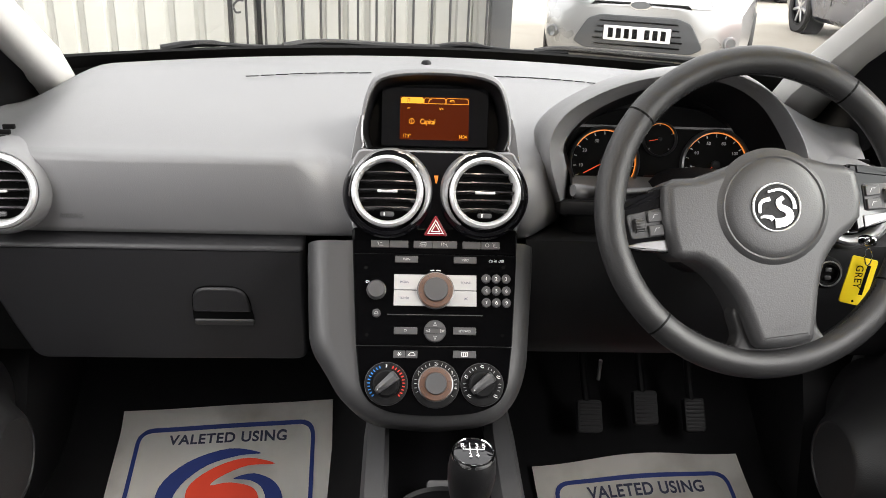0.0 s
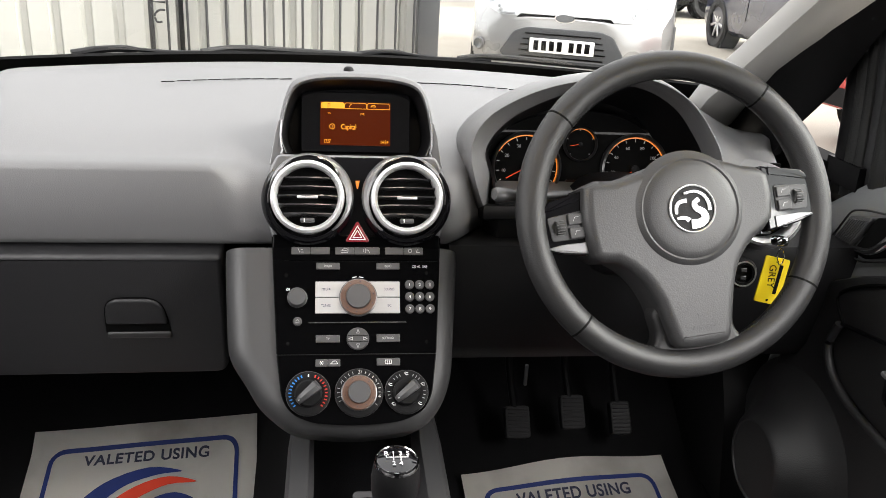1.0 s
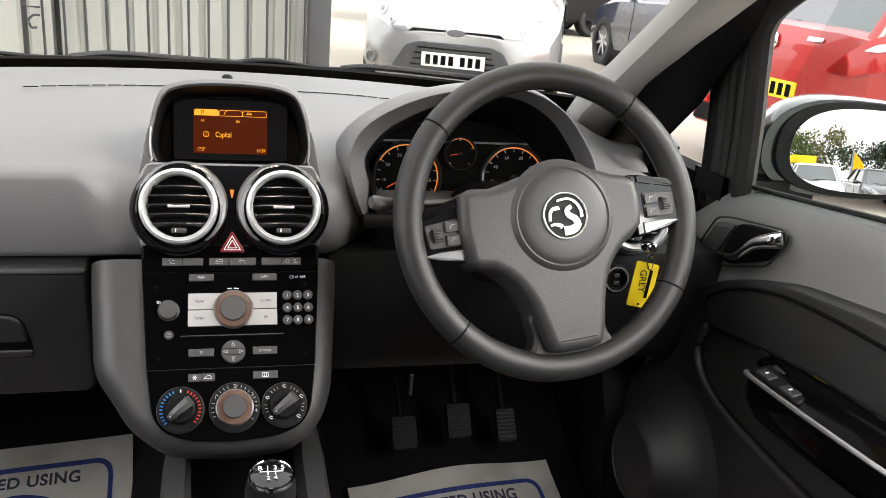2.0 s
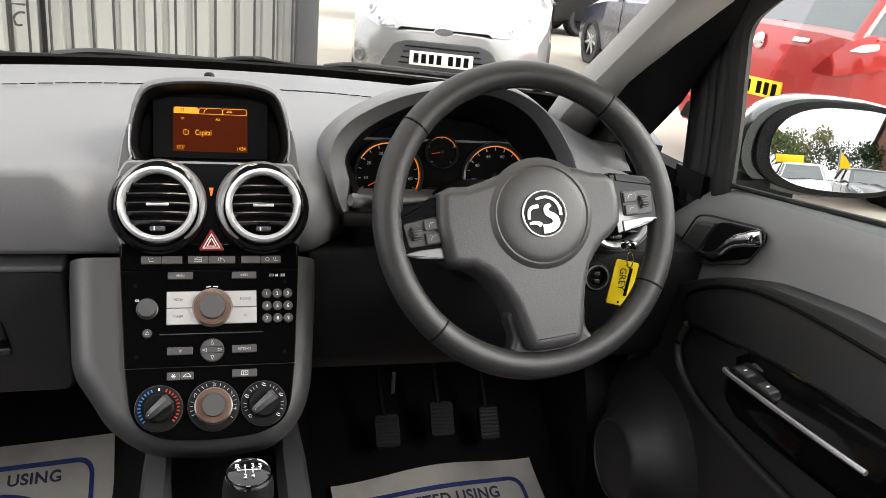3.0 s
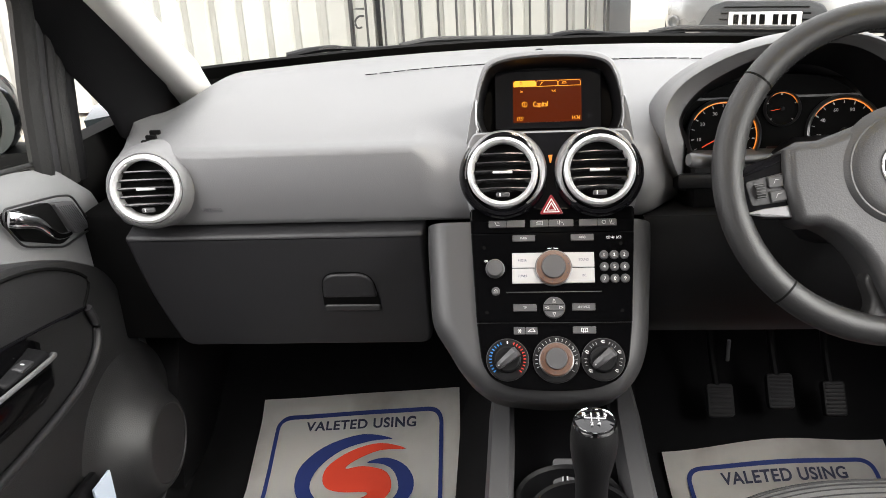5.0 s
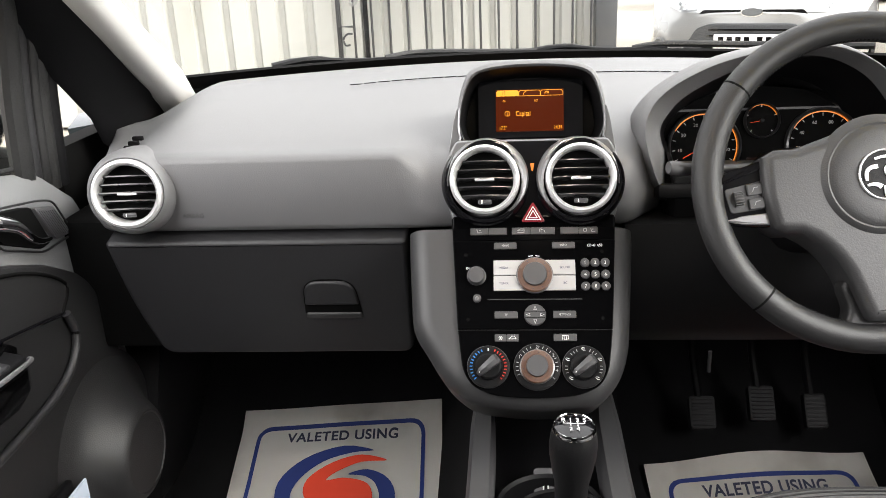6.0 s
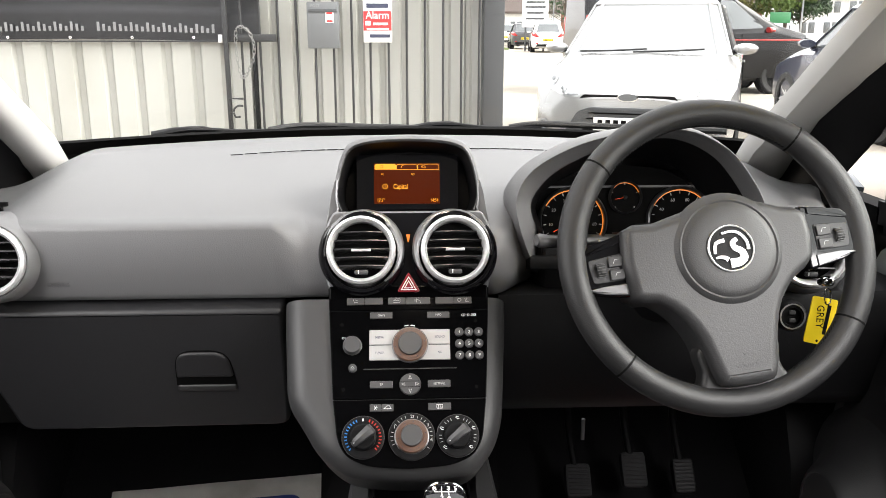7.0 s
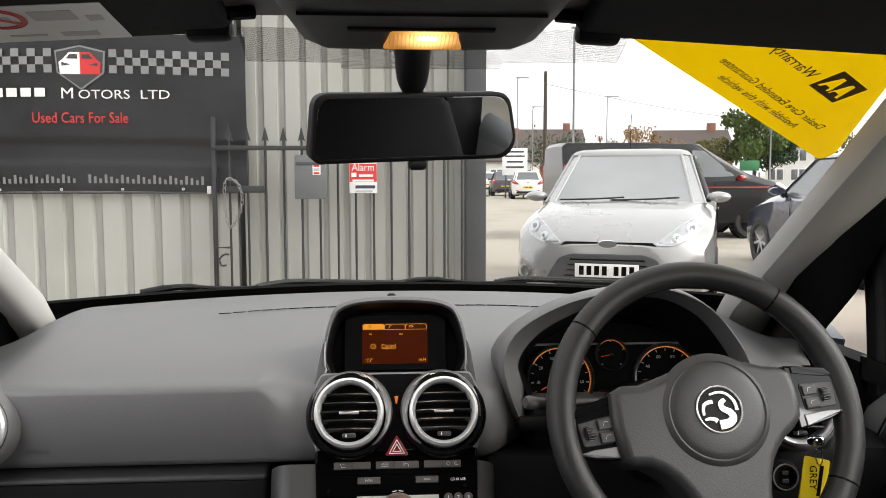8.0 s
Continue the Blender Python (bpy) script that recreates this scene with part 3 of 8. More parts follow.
def band(v0, v1, z, name, label, bottom=False):
    pts = [(-panel_edge(v0), v0), (panel_edge(v0), v0), (panel_edge(v1), v1), (-panel_edge(v1), v1)]
    rad = [0.001, 0.001, 0.001, 0.001]
    if bottom:
        pts = [(-panel_edge(v0), v0), (panel_edge(v0), v0), (0.0865, -0.178), (0.076, -0.196), (0.052, -0.207), (0.0, -0.2115), (-0.052, -0.207), (-0.076, -0.196), (-0.0865, -0.178)]
        rad = [0.001, 0.001, 0.01, 0.01, 0.02, 0.03, 0.02, 0.01, 0.01]
    bm = bmesh.new()
    prism(bm, rounded(pts, rad, 4), -0.01, z, 0.0008)
    return part(name, bm, M_RADIO, stack, label)


switch_bar = band(0.012, -0.0172, 0.003, "switch_bar", "gloss black switch strip")
radio = band(-0.0182, -0.1288, 0.0045, "radio", "black car radio with silver buttons")
heater = band(-0.1298, -0.2, 0.003, "heater_panel", "gloss black heater control panel", True)


def button(parent, x0, x1, y0, y1, z, text="", material=None, size=0.0042, ink=None, name="button", r=0.0008, label=""):
    bm = bmesh.new()
    prism(bm, rect(x0, y0, x1, y1, r, 2), z - 0.004, z + 0.0022, 0.0006)
    b = part(name, bm, material or M_BTN, parent, label)
    if text:
        words("lettering", text, size, ink or M_PALE, b, at((x0 + x1) / 2, (y0 + y1) / 2 - size * 0.34, z + 0.0023), squeeze=0.85)
    return b


def glyph(parent, segs, z, material=None, w=0.0005):
    """A small pictogram of strokes."""
    bm = bmesh.new()
    for a, b in segs:
        a, b = Vector((*a, z)), Vector((*b, z))
        d = b - a
        rbox(bm, (0, 0, 0), (d.length + w, w, 0.0002), 0, 1, Matrix.Translation((a + b) / 2) @ pose(0, 0, 0, 0, 0, math.degrees(math.atan2(d.y, d.x))))
    return part("symbol", bm, material or M_PALE, parent)


def ring_strokes(cx, cy, r, n=8, sx=1.0):
    p = [(cx + r * sx * math.cos(2 * math.pi * k / n), cy + r * math.sin(2 * math.pi * k / n)) for k in range(n + 1)]
    return list(zip(p, p[1:]))


# switch row
for x0, x1, kind in ((-0.0775, -0.0557, 1), (-0.0550, -0.0326, 0), (-0.0260, -0.0040, 2), (-0.0033, 0.0268, 3), (0.0336, 0.0556, 0), (0.0562, 0.0790, 4)):
    b = button(switch_bar, x0, x1, -0.0104, -0.0014, 0.003, name="switch")
    c = (x0 + x1) / 2
    if kind == 1:
        glyph(b, [((c - 0.003, -0.0035), (c - 0.0015, -0.0078)), ((c - 0.0015, -0.0078), (c + 0.003, -0.0078)), ((c, -0.0045), (c + 0.002, -0.0045))], 0.0054)
    if kind == 2:
        glyph(b, [((c - 0.004, -0.008), (c + 0.004, -0.008)), ((c + 0.004, -0.008), (c + 0.004, -0.0035)), ((c + 0.004, -0.0035), (c - 0.001, -0.0035)), ((c - 0.001, -0.0035), (c - 0.004, -0.0055)), ((c - 0.003, -0.0058), (c + 0.003, -0.0058))], 0.0054)
    if kind == 3:
        glyph(b, [((c - 0.002, -0.003), (c - 0.002, -0.008)), ((c - 0.002, -0.0045), (c + 0.002, -0.0055)), ((c + 0.002, -0.0055), (c + 0.003, -0.0085)), ((c - 0.004, -0.004), (c - 0.004, -0.007))], 0.0054)
    if kind == 4:
        glyph(b, ring_strokes(c - 0.004, -0.0058, 0.0022) + [((c + 0.003, -0.0035), (c + 0.004, -0.0078)), ((c + 0.004, -0.0078), (c + 0.008, -0.0078)), ((c + 0.0055, -0.0035), (c + 0.0055, -0.006))], 0.0054)

# radio
RZ = 0.0045
button(radio, -0.0482, -0.0206, -0.0292, -0.0210, RZ, "MAIN", size=0.0042)
button(radio, 0.0228, 0.0504, -0.0292, -0.0210, RZ, "INFO", size=0.0042)
words("lettering", "CD 40  USB", 0.0046, M_WHITE, radio, at(0.0745, -0.0268, RZ + 0.0001), squeeze=0.8, shear=0.15)
for x0, x1, y0, y1, t in ((-0.049, -0.002, -0.0625, -0.0438, "MEDIA"), (0.002, 0.0502, -0.0625, -0.0438, "SOUND"), (-0.049, -0.002, -0.0820, -0.0634, "TUNER"), (0.002, 0.0502, -0.0820, -0.0634, "BC")):
    b = button(radio, x0, x1, y0, y1, RZ, material=M_WHITEBTN, name="source_button", r=0.0006, label="pale silver radio button")
    words("lettering", t, 0.0042, M_INKDK, b, at(x0 + 0.0125 if x0 < 0 else x1 - 0.0125, (y0 + y1) / 2 - 0.0015, RZ + 0.0023), squeeze=0.85)


def dial(parent, x, y, z, r, cap_r, h, name, label):
    """A round knob with a backlit ring and a grey cap."""
    m = at(x, y, z)
    k = part(name, bmesh.new(), M_GLOSS, parent, label)
    bm = bmesh.new()
    lathe(bm, [(r, -0.002), (r, h * 0.35), (r * 0.97, h * 0.55), (cap_r * 1.1, h * 0.62), (cap_r * 1.02, h * 0.6)], 40, m)
    part("lit_ring", bm, M_COPPER, k, "copper-tinted translucent ring")
    bm = bmesh.new()
    lathe(bm, [(cap_r * 1.04, 0.0), (cap_r * 1.03, h * 0.85), (cap_r * 0.98, h), (cap_r * 0.5, h * 0.985), (0, h * 0.98)], 40, m)
    part("cap", bm, M_BTN, k, "grey rubber cap")
    bm = bmesh.new()
    lathe(bm, [(r * 1.06, -0.002), (r * 1.06, 0.0018), (r * 1.0, 0.0022), (r * 0.99, 0.0)], 40, m)
    part("bezel", bm, M_DARKRIM, k)
    for i in range(10):
        a = 2 * math.pi * i / 10 + 0.2
        bm = bmesh.new()
        rr = (r + cap_r) / 2 * 1.02
        rbox(bm, (x + rr * math.cos(a), y + rr * math.sin(a), z + h * 0.585), (0.0011, 0.0011, 0.0012), 0.0003, 1)
        part("dot", bm, M_INKDK, k)
    return k


dial(radio, 0.001, -0.0632, RZ + 0.002, 0.0212, 0.0142, 0.011, "tuning_dial", "round tuning dial with lit ring")
glyph(radio, [((-0.0055, -0.0385), (-0.0012, -0.0378)), ((0.0022, -0.0378), (0.0068, -0.0385))], RZ + 0.0002, M_WHITE, 0.0009)
bm = bmesh.new()
lathe(bm, [(0.0112, -0.002), (0.0112, 0.006), (0.0098, 0.0085), (0.006, 0.0088), (0, 0.0086)], 32, at(-0.0698, -0.063, RZ))
power = part("volume_knob", bm, M_BTN, radio, "round grey volume knob")
bm = bmesh.new()
lathe(bm, [(0.0118, -0.001), (0.0118, 0.0012), (0.0112, 0.0016)], 32, at(-0.0698, -0.063, RZ))
part("bezel", bm, M_DARKRIM, power)
glyph(radio, ring_strokes(-0.0813, -0.0530, 0.0013, 6) + [((-0.079, -0.0519), (-0.079, -0.0541))], RZ + 0.0002, M_WHITE, 0.0006)
bm = bmesh.new()
lathe(bm, [(0.0052, -0.001), (0.0052, 0.002), (0.0042, 0.003), (0, 0.003)], 24, at(-0.0692, -0.0912, RZ))
eject = part("eject_button", bm, M_BTN, radio)
glyph(eject, [((-0.0712, -0.0924), (-0.0672, -0.0924)), ((-0.0710, -0.0910), (-0.0692, -0.0890)), ((-0.0692, -0.0890), (-0.0674, -0.0910))], RZ + 0.0031)
for i in range(9):
    x, y = 0.0620 + 0.0121 * (i % 3), -0.0476 - 0.0147 * (i // 3)
    bm = bmesh.new()
    lathe(bm, [(0.0056, -0.001), (0.0056, 0.0018), (0.0048, 0.0028), (0, 0.0029)], 24, at(x, y, RZ))
    b = part("preset_button", bm, M_BTN, radio, "small round preset button")
    words("numeral", str(i + 1), 0.0058, M_WHITE, b, at(x, y - 0.0021, RZ + 0.003))
bm = bmesh.new()
rbox(bm, (0.0005, -0.0925, RZ + 0.0002), (0.114, 0.0012, 0.0006), 0.0002, 1)
part("disc_slot", bm, M_DARKRIM, radio)
button(radio, -0.0480, -0.0204, -0.1163, -0.1076, RZ, "TP", size=0.0042)
button(radio, 0.0222, 0.0494, -0.1160, -0.1072, RZ, "SETTINGS", size=0.0038)
bm = bmesh.new()
lathe(bm, [(0.0132, -0.001), (0.0132, 0.002), (0.0122, 0.0032), (0, 0.0034)], 36, at(0.0006, -0.112, RZ))
nav = part("cursor_button", bm, M_BTN, radio, "round grey four-way button")
bm = bmesh.new()
rbox(bm, (0.0006, -0.1085, RZ + 0.0035), (0.024, 0.0006, 0.0003), 0, 1)
rbox(bm, (0.0006, -0.1155, RZ + 0.0035), (0.024, 0.0006, 0.0003), 0, 1)
part("groove", bm, M_DEEP, nav)
for dx, dy in ((0, 0.0085), (0, -0.0085), (-0.0085, 0), (0.0085, 0)):
    c = Vector((0.0006 + dx, -0.112 + dy))
    d = Vector((dx, dy)).normalized() * 0.0022
    n2 = Vector((-d.y, d.x)) * 0.75
    glyph(nav, [((c + d)[:], (c - d + n2)[:]), ((c - d + n2)[:], (c - d - n2)[:]), ((c - d - n2)[:], (c + d)[:])], RZ + 0.0036)
for x, y in ((-0.083, -0.036), (0.083, -0.033), (-0.080, -0.117), (0.081, -0.116)):
    bm = bmesh.new()
    lathe(bm, [(0.0022, 0), (0.0022, 0.0002), (0.0012, 0.0003), (0, 0.0001)], 12, at(x, y, RZ))
    part("release_hole", bm, M_DEEP, radio)

# heater panel
HZ = 0.003
b = button(heater, -0.0480, -0.0342, -0.1440, -0.1353, HZ, name="switch")
glyph(b, [((-0.0411 + 0.0024 * math.cos(a), -0.1397 + 0.0024 * math.sin(a)), (-0.0411 - 0.0024 * math.cos(a), -0.1397 - 0.0024 * math.sin(a))) for a in (0, math.pi / 3, 2 * math.pi / 3)], HZ + 0.0024, M_WHITE)
b = button(heater, -0.0336, -0.0198, -0.1440, -0.1353, HZ, name="switch")
glyph(b, [((-0.031, -0.1408), (-0.0225, -0.1408)), ((-0.031, -0.1408), (-0.029, -0.139)), ((-0.029, -0.139), (-0.0275, -0.1375)), ((-0.0275, -0.1375), (-0.0245, -0.1375)), ((-0.0245, -0.1375), (-0.0225, -0.1408))], HZ + 0.0024, M_WHITE)
b = button(heater, 0.0222, 0.0494, -0.1434, -0.1348, HZ, name="switch")
glyph(b, [((0.0322, -0.1413), (0.0394, -0.1413)), ((0.0394, -0.1413), (0.0394, -0.1370)), ((0.0394, -0.1370), (0.0322, -0.1370)), ((0.0322, -0.1370), (0.0322, -0.1413)), ((0.0345, -0.142), (0.0345, -0.138)), ((0.0371, -0.142), (0.0371, -0.138))], HZ + 0.0024, M_WHITE)
for x, kind in ((-0.0558, "temperature_knob"), (0.0018, "fan_knob"), (0.0564, "airflow_knob")):
    y = -0.1742
    r = 0.0265 if kind == "fan_knob" else 0.0240
    k = part(kind, bmesh.new(), M_GLOSS, heater, {"temperature_knob": "temperature knob with blue and red marks", "fan_knob": "fan speed knob with lit ring", "airflow_knob": "airflow direction knob"}[kind])
    bm = bmesh.new()
    lathe(bm, [(r + 0.0008, 0.0), (r + 0.0008, 0.0035), (r - 0.0008, 0.0042), (r - 0.008, 0.0030), (0.0, 0.0030)], 48, at(x, y, HZ - 0.001))
    part("skirt", bm, M_MATT, k)
    bm = bmesh.new()
    lathe(bm, [(r + 0.0014, 0.0), (r + 0.0014, 0.0032), (r + 0.0008, 0.0038)], 48, at(x, y, HZ - 0.001))
    part("rim", bm, M_DARKRIM, k)
    if kind == "fan_knob":
        dial(k, x, y, HZ + 0.002, 0.0195, 0.0125, 0.013, "dial", "round knob with copper ring")
        for i in range(22):
            a = radians(215 - 250 * i / 21)
            big = i % 5 == 0
            if not big:
                bm = bmesh.new()
                rbox(bm, (0, 0, 0), (0.0032, 0.0006, 0.0003), 0, 1, at(x, y, HZ + 0.0035) @ at(0, 0, 0, math.degrees(a)) @ at(0.0236, 0))
                part("mark", bm, M_PALE, k)
        for i, t in enumerate(("1", "2", "3", "4")):
            a = radians((150, 90, 35, -10)[i])
            words("numeral", t, 0.0056, M_PALE, k, at(x + 0.0236 * math.cos(a), y + 0.0236 * math.sin(a) - 0.002, HZ + 0.0036))
    else:
        bm = bmesh.new()
        lathe(bm, [(0.0158, 0.0), (0.0155, 0.008), (0.0135, 0.0098), (0, 0.0098)], 40, at(x, y, HZ))
        part("body", bm, M_MATT, k)
        bm = bmesh.new()
        mm = at(x, y, HZ + 0.0095) @ at(0, 0, 0, 40 if kind == "temperature_knob" else 38)
        loft(bm, [[mm @ Vector(p) for p in ((xx, -w, -0.002), (xx, -w * 0.9, h), (xx, 0, h + 0.002), (xx, w * 0.9, h), (xx, w, -0.002))] for xx, w, h in
                  ((-0.0155, 0.0030, 0.002), (-0.011, 0.0046, 0.007), (0.0, 0.0054, 0.0088), (0.012, 0.0066, 0.0082), (0.0155, 0.006, 0.003))], ring=True, caps=True)
        part("grip", bm, M_BTN, k, "ridged grip")
        bm = bmesh.new()
        rbox(bm, (-0.0115, 0, 0.0072), (0.004, 0.0011, 0.001), 0.0003, 1, mm)
        part("pointer", bm, M_WHITE, k)
        for i in range(25):
            a = radians(222 - 264 * i / 24)
            ink = M_PALE
            if kind == "temperature_knob":
                ink = M_BLUE if i < 11 else (M_WHITE if i == 12 else M_REDP)
                if i in (11, 13):
                    continue
            elif i % 6 in (0, 1, 5):
                continue
            bm = bmesh.new()
            rbox(bm, (0, 0, 0), (0.0032, 0.0014 if kind == "temperature_knob" else 0.0006, 0.0003), 0, 1, at(x, y, HZ + 0.0034) @ at(0, 0, 0, math.degrees(a)) @ at(0.0205, 0))
            part("mark", bm, ink, k)
        if kind == "airflow_knob":
            for i in range(5):
                a = radians(222 - 66 * i)
                cx, cy = x + 0.0206 * math.cos(a), y + 0.0206 * math.sin(a)
                glyph(k, [((cx - 0.002, cy + 0.001), (cx, cy - 0.001)), ((cx, cy - 0.001), (cx + 0.002, cy - 0.001)), ((cx - 0.001, cy + 0.002), (cx + 0.0018, cy + 0.0012))], HZ + 0.0035, M_WHITE, 0.0007)

# ---- vent and display module above the stack ----
V = slope(0, 1.335, 0.918, 20)
module = thing("vent_module", "silver and gloss black panel with two round air vents", "air vents", V)
face = [(-0.101, -0.052), (0.101, -0.052), (0.108, -0.02), (0.109, 0.012), (0.103, 0.035), (0.095, 0.049), (0.086, 0.050), (-0.086, 0.050), (-0.095, 0.049), (-0.103, 0.035), (-0.109, 0.012), (-0.108, -0.02)]
bm = bmesh.new()
prism(bm, rounded(face, 0.008, 4), -0.085, -0.0125, 0.003, None, 3)
part("fascia", bm, M_FASCIA, module, "satin silver fascia")
mid = [(-0.036, 0.047), (0.036, 0.047), (0.022, 0.035), (0.014, 0.012), (0.013, -0.010), (0.020, -0.034), (0.036, -0.053), (-0.036, -0.053), (-0.020, -0.034), (-0.013, -0.010), (-0.014, 0.012), (-0.022, 0.035)]
bm = bmesh.new()
prism(bm, rounded(mid, 0.006, 3), -0.02, -0.009, 0.001)
part("middle_plate", bm, M_GLOSS, module, "gloss black plate")
bm = bmesh.new()
prism(bm, rect(-0.100, -0.066, 0.100, -0.046, 0.003), -0.03, -0.008, 0.002)
part("lower_plate", bm, M_RADIO, module)
for s in (-1, 1):
    bm = bmesh.new()
    lathe(bm, [(0.040, -0.02), (0.0445, 0.001), (0.0462, 0.0045), (0.0495, 0.0045), (0.0530, 0.0005), (0.0550, -0.008), (0.0555, -0.03)], 56, at(s * 0.0585, -0.0045), *((150, 400) if s > 0 else (140, 390)))
    part("shroud", bm, M_GLOSS, module, "gloss black vent shroud")
    bm = bmesh.new()
    rws = []
    for k in range(49):
        a = radians(-52 + 238 * k / 48)
        w = 0.0008 + 0.0085 * math.sin(math.pi * min(1.0, k / 44 + 0.02)) ** 0.8
        d = Vector((-s * math.cos(a), math.sin(a)))
        rws.append([Vector((s * 0.0585 + d.x * r, -0.004 + d.y * r, z)) for r, z in ((0.0440, -0.010), (0.0452, 0.0045), (0.0462 + w * 0.25, 0.0066), (0.0462 + w * 0.7, 0.0058), (0.0462 + w, 0.001), (0.0462 + w, -0.02))])
    loft(bm, rws)
    part("bright_arc", bm, M_SATIN, module, "satin silver arc over the vent")
    # gloss black crescent between the ring and the arc
    bm = bmesh.new()
    rws = []
    for k in range(33):
        a = radians(36 + 94 * k / 32)
        w = 0.0004 + 0.0060 * math.sin(math.pi * k / 32) ** 0.6
        d = Vector((-s * math.cos(a), math.sin(a)))
        rws.append([Vector((s * 0.0585 + d.x * r, -0.0035 + d.y * r, z)) for r, z in ((0.0438, 0.002), (0.0442, 0.0072), (0.0445 + w * 0.6, 0.0080), (0.0445 + w, 0.0072), (0.0445 + w, 0.001))])
    loft(bm, rws)
    part("gloss_crescent", bm, M_GLOSS, module, "gloss black crescent over the vent")
    air_vent("centre_vent", at(s * 0.0588, -0.0015, 0.005), module, 0.0435, 0.0355, "round central air vent with silver ring")
hz = part("hazard_switch", bmesh.new(), M_RED, module, "red triangular hazard light switch")
tri = [(-0.0150, -0.0545), (0.0150, -0.0545), (0.0, -0.0285)]
bm = bmesh.new()
prism(bm, rounded(tri, 0.004, 4), -0.01, 0.002, 0.001)
part("key_cap", bm, M_RED, hz)
for sc, w in ((0.62, 0.0009), (0.34, 0.0008)):
    c = Vector((0, -0.0465))
    q = [tuple(c + (Vector(p) - c) * sc) for p in tri]
    glyph(hz, list(zip(q, q[1:] + q[:1])), 0.0022, M_WHITE, w)
bm = bmesh.new()
prism(bm, [(-0.0026, 0.019), (0.0026, 0.019), (0.0008, 0.0095), (-0.0008, 0.0095)], -0.009, -0.0075)
part("lock_lamp", bm, M_AMBER, module, "small amber lock light")

# display under its hood
S = slope(0, 1.40, 1.0, 15)
display = thing("display_unit", "orange dot-matrix display under a grey hood", "display", S)
half = [(-0.088, -0.046), (-0.094, -0.028), (-0.0925, -0.006), (-0.0865, 0.020), (-0.077, 0.0385), (-0.058, 0.047), (-0.03, 0.0505), (0.0, 0.0515)]
outl = half + [(-x, y) for x, y in half[-2::-1]]
outl = [p.to_2d() for p in smoothline([(x, y, 0) for x, y in outl], 3)]


def inset(pts, k, dy=0.0):
    return [Vector((p.x * (1 - k / 0.09), -0.046 + (p.y + 0.046) * (1 - k / 0.05) + dy)) for p in pts]


bm = bmesh.new()
rows = []
for pts, z in ((inset(outl, 0.005, 0.001), -0.078), (inset(outl, 0.004, 0.001), -0.030), (inset(outl, 0.003), -0.003), (inset(outl, 0.0018), 0.0010), (inset(outl, 0.0), -0.0005), (inset(outl, -0.0015), -0.006),
               (inset(outl, -0.0025, -0.003), -0.03), (inset(outl, -0.001, -0.010), -0.07), (inset(outl, 0.004, -0.022), -0.12)):
    rows.append([Vector((p.x, p.y, z)) for p in pts])
loft(bm, rows)
part("hood", bm, M_DASH, display, "charcoal display hood", sharp=60)
bm = bmesh.new()
rws = []
for k, z in ((0.0034, -0.0025), (0.0050, -0.030), (0.0065, -0.076)):
    rws.append([Vector((p.x, p.y, z)) for p in inset(outl, k + 0.0004, 0.001)])
loft(bm, rws)
part("hood_lining", bm, M_MATT, display, "black inside of the hood", sharp=60)
bm = bmesh.new()
prism(bm, inset(outl, 0.0045, 0.001), -0.086, -0.078)
part("back_plate", bm, M_MATT, display)
bm = bmesh.new()
prism(bm, rounded([(-0.088, -0.0475), (0.088, -0.0475), (0.080, -0.0455), (-0.080, -0.0455)], 0.001, 2), -0.06, -0.016, 0.0004)
part("lower_lip", bm, M_DEEP, display)
for s in (-1, 1):
    flank = [(0.0915, -0.004), (0.0950, -0.006), (0.0995, -0.022), (0.1035, -0.046), (0.1065, -0.062), (0.0840, -0.062), (0.0840, -0.0500), (0.0905, -0.046), (0.0930, -0.036), (0.0930, -0.018)]
    bm = bmesh.new()
    prism(bm, rounded([(s * x, y) for x, y in flank], 0.003, 3), -0.010, 0.001, 0.001, None, 3)
    part("bezel_flank", bm, M_FASCIA, display, "satin silver flank of the display")
bm = bmesh.new()
tube(bm, smoothline([(-0.0915, -0.006, 0.001), (-0.0925, -0.028, 0.002), (-0.0905, -0.042, 0.002), (-0.083, -0.0492, 0.002), (0.0, -0.0505, 0.002), (0.083, -0.0492, 0.002), (0.0905, -0.042, 0.002), (0.0925, -0.028, 0.002), (0.0915, -0.006, 0.001)], 6), 0.0014, 8)
part("bezel", bm, M_FASCIA, display, "thin bright line round the display")
D = S.inverted() @ slope(0, 1.447, 0.981, 18)
bm = bmesh.new()
prism(bm, rect(-0.070, -0.037, 0.070, 0.040, 0.003), -0.006, -0.001, 0.001, D)
part("glass_cover", bm, M_GLOSS, display, "dark display window")
bm = bmesh.new()
prism(bm, rect(-0.0458, -0.028, 0.0442, 0.0275, 0.0005, 1), -0.004, 0.0, 0, D)
lcd = part("screen", bm, M_LCD, display, "glowing orange screen")


def tab_shape(x0, x1, y0, y1):
    return [(x0, y0), (x0, y1 - 0.002), (x0 + 0.002, y1), (x1 - 0.002, y1), (x1, y1 - 0.002), (x1, y0)]


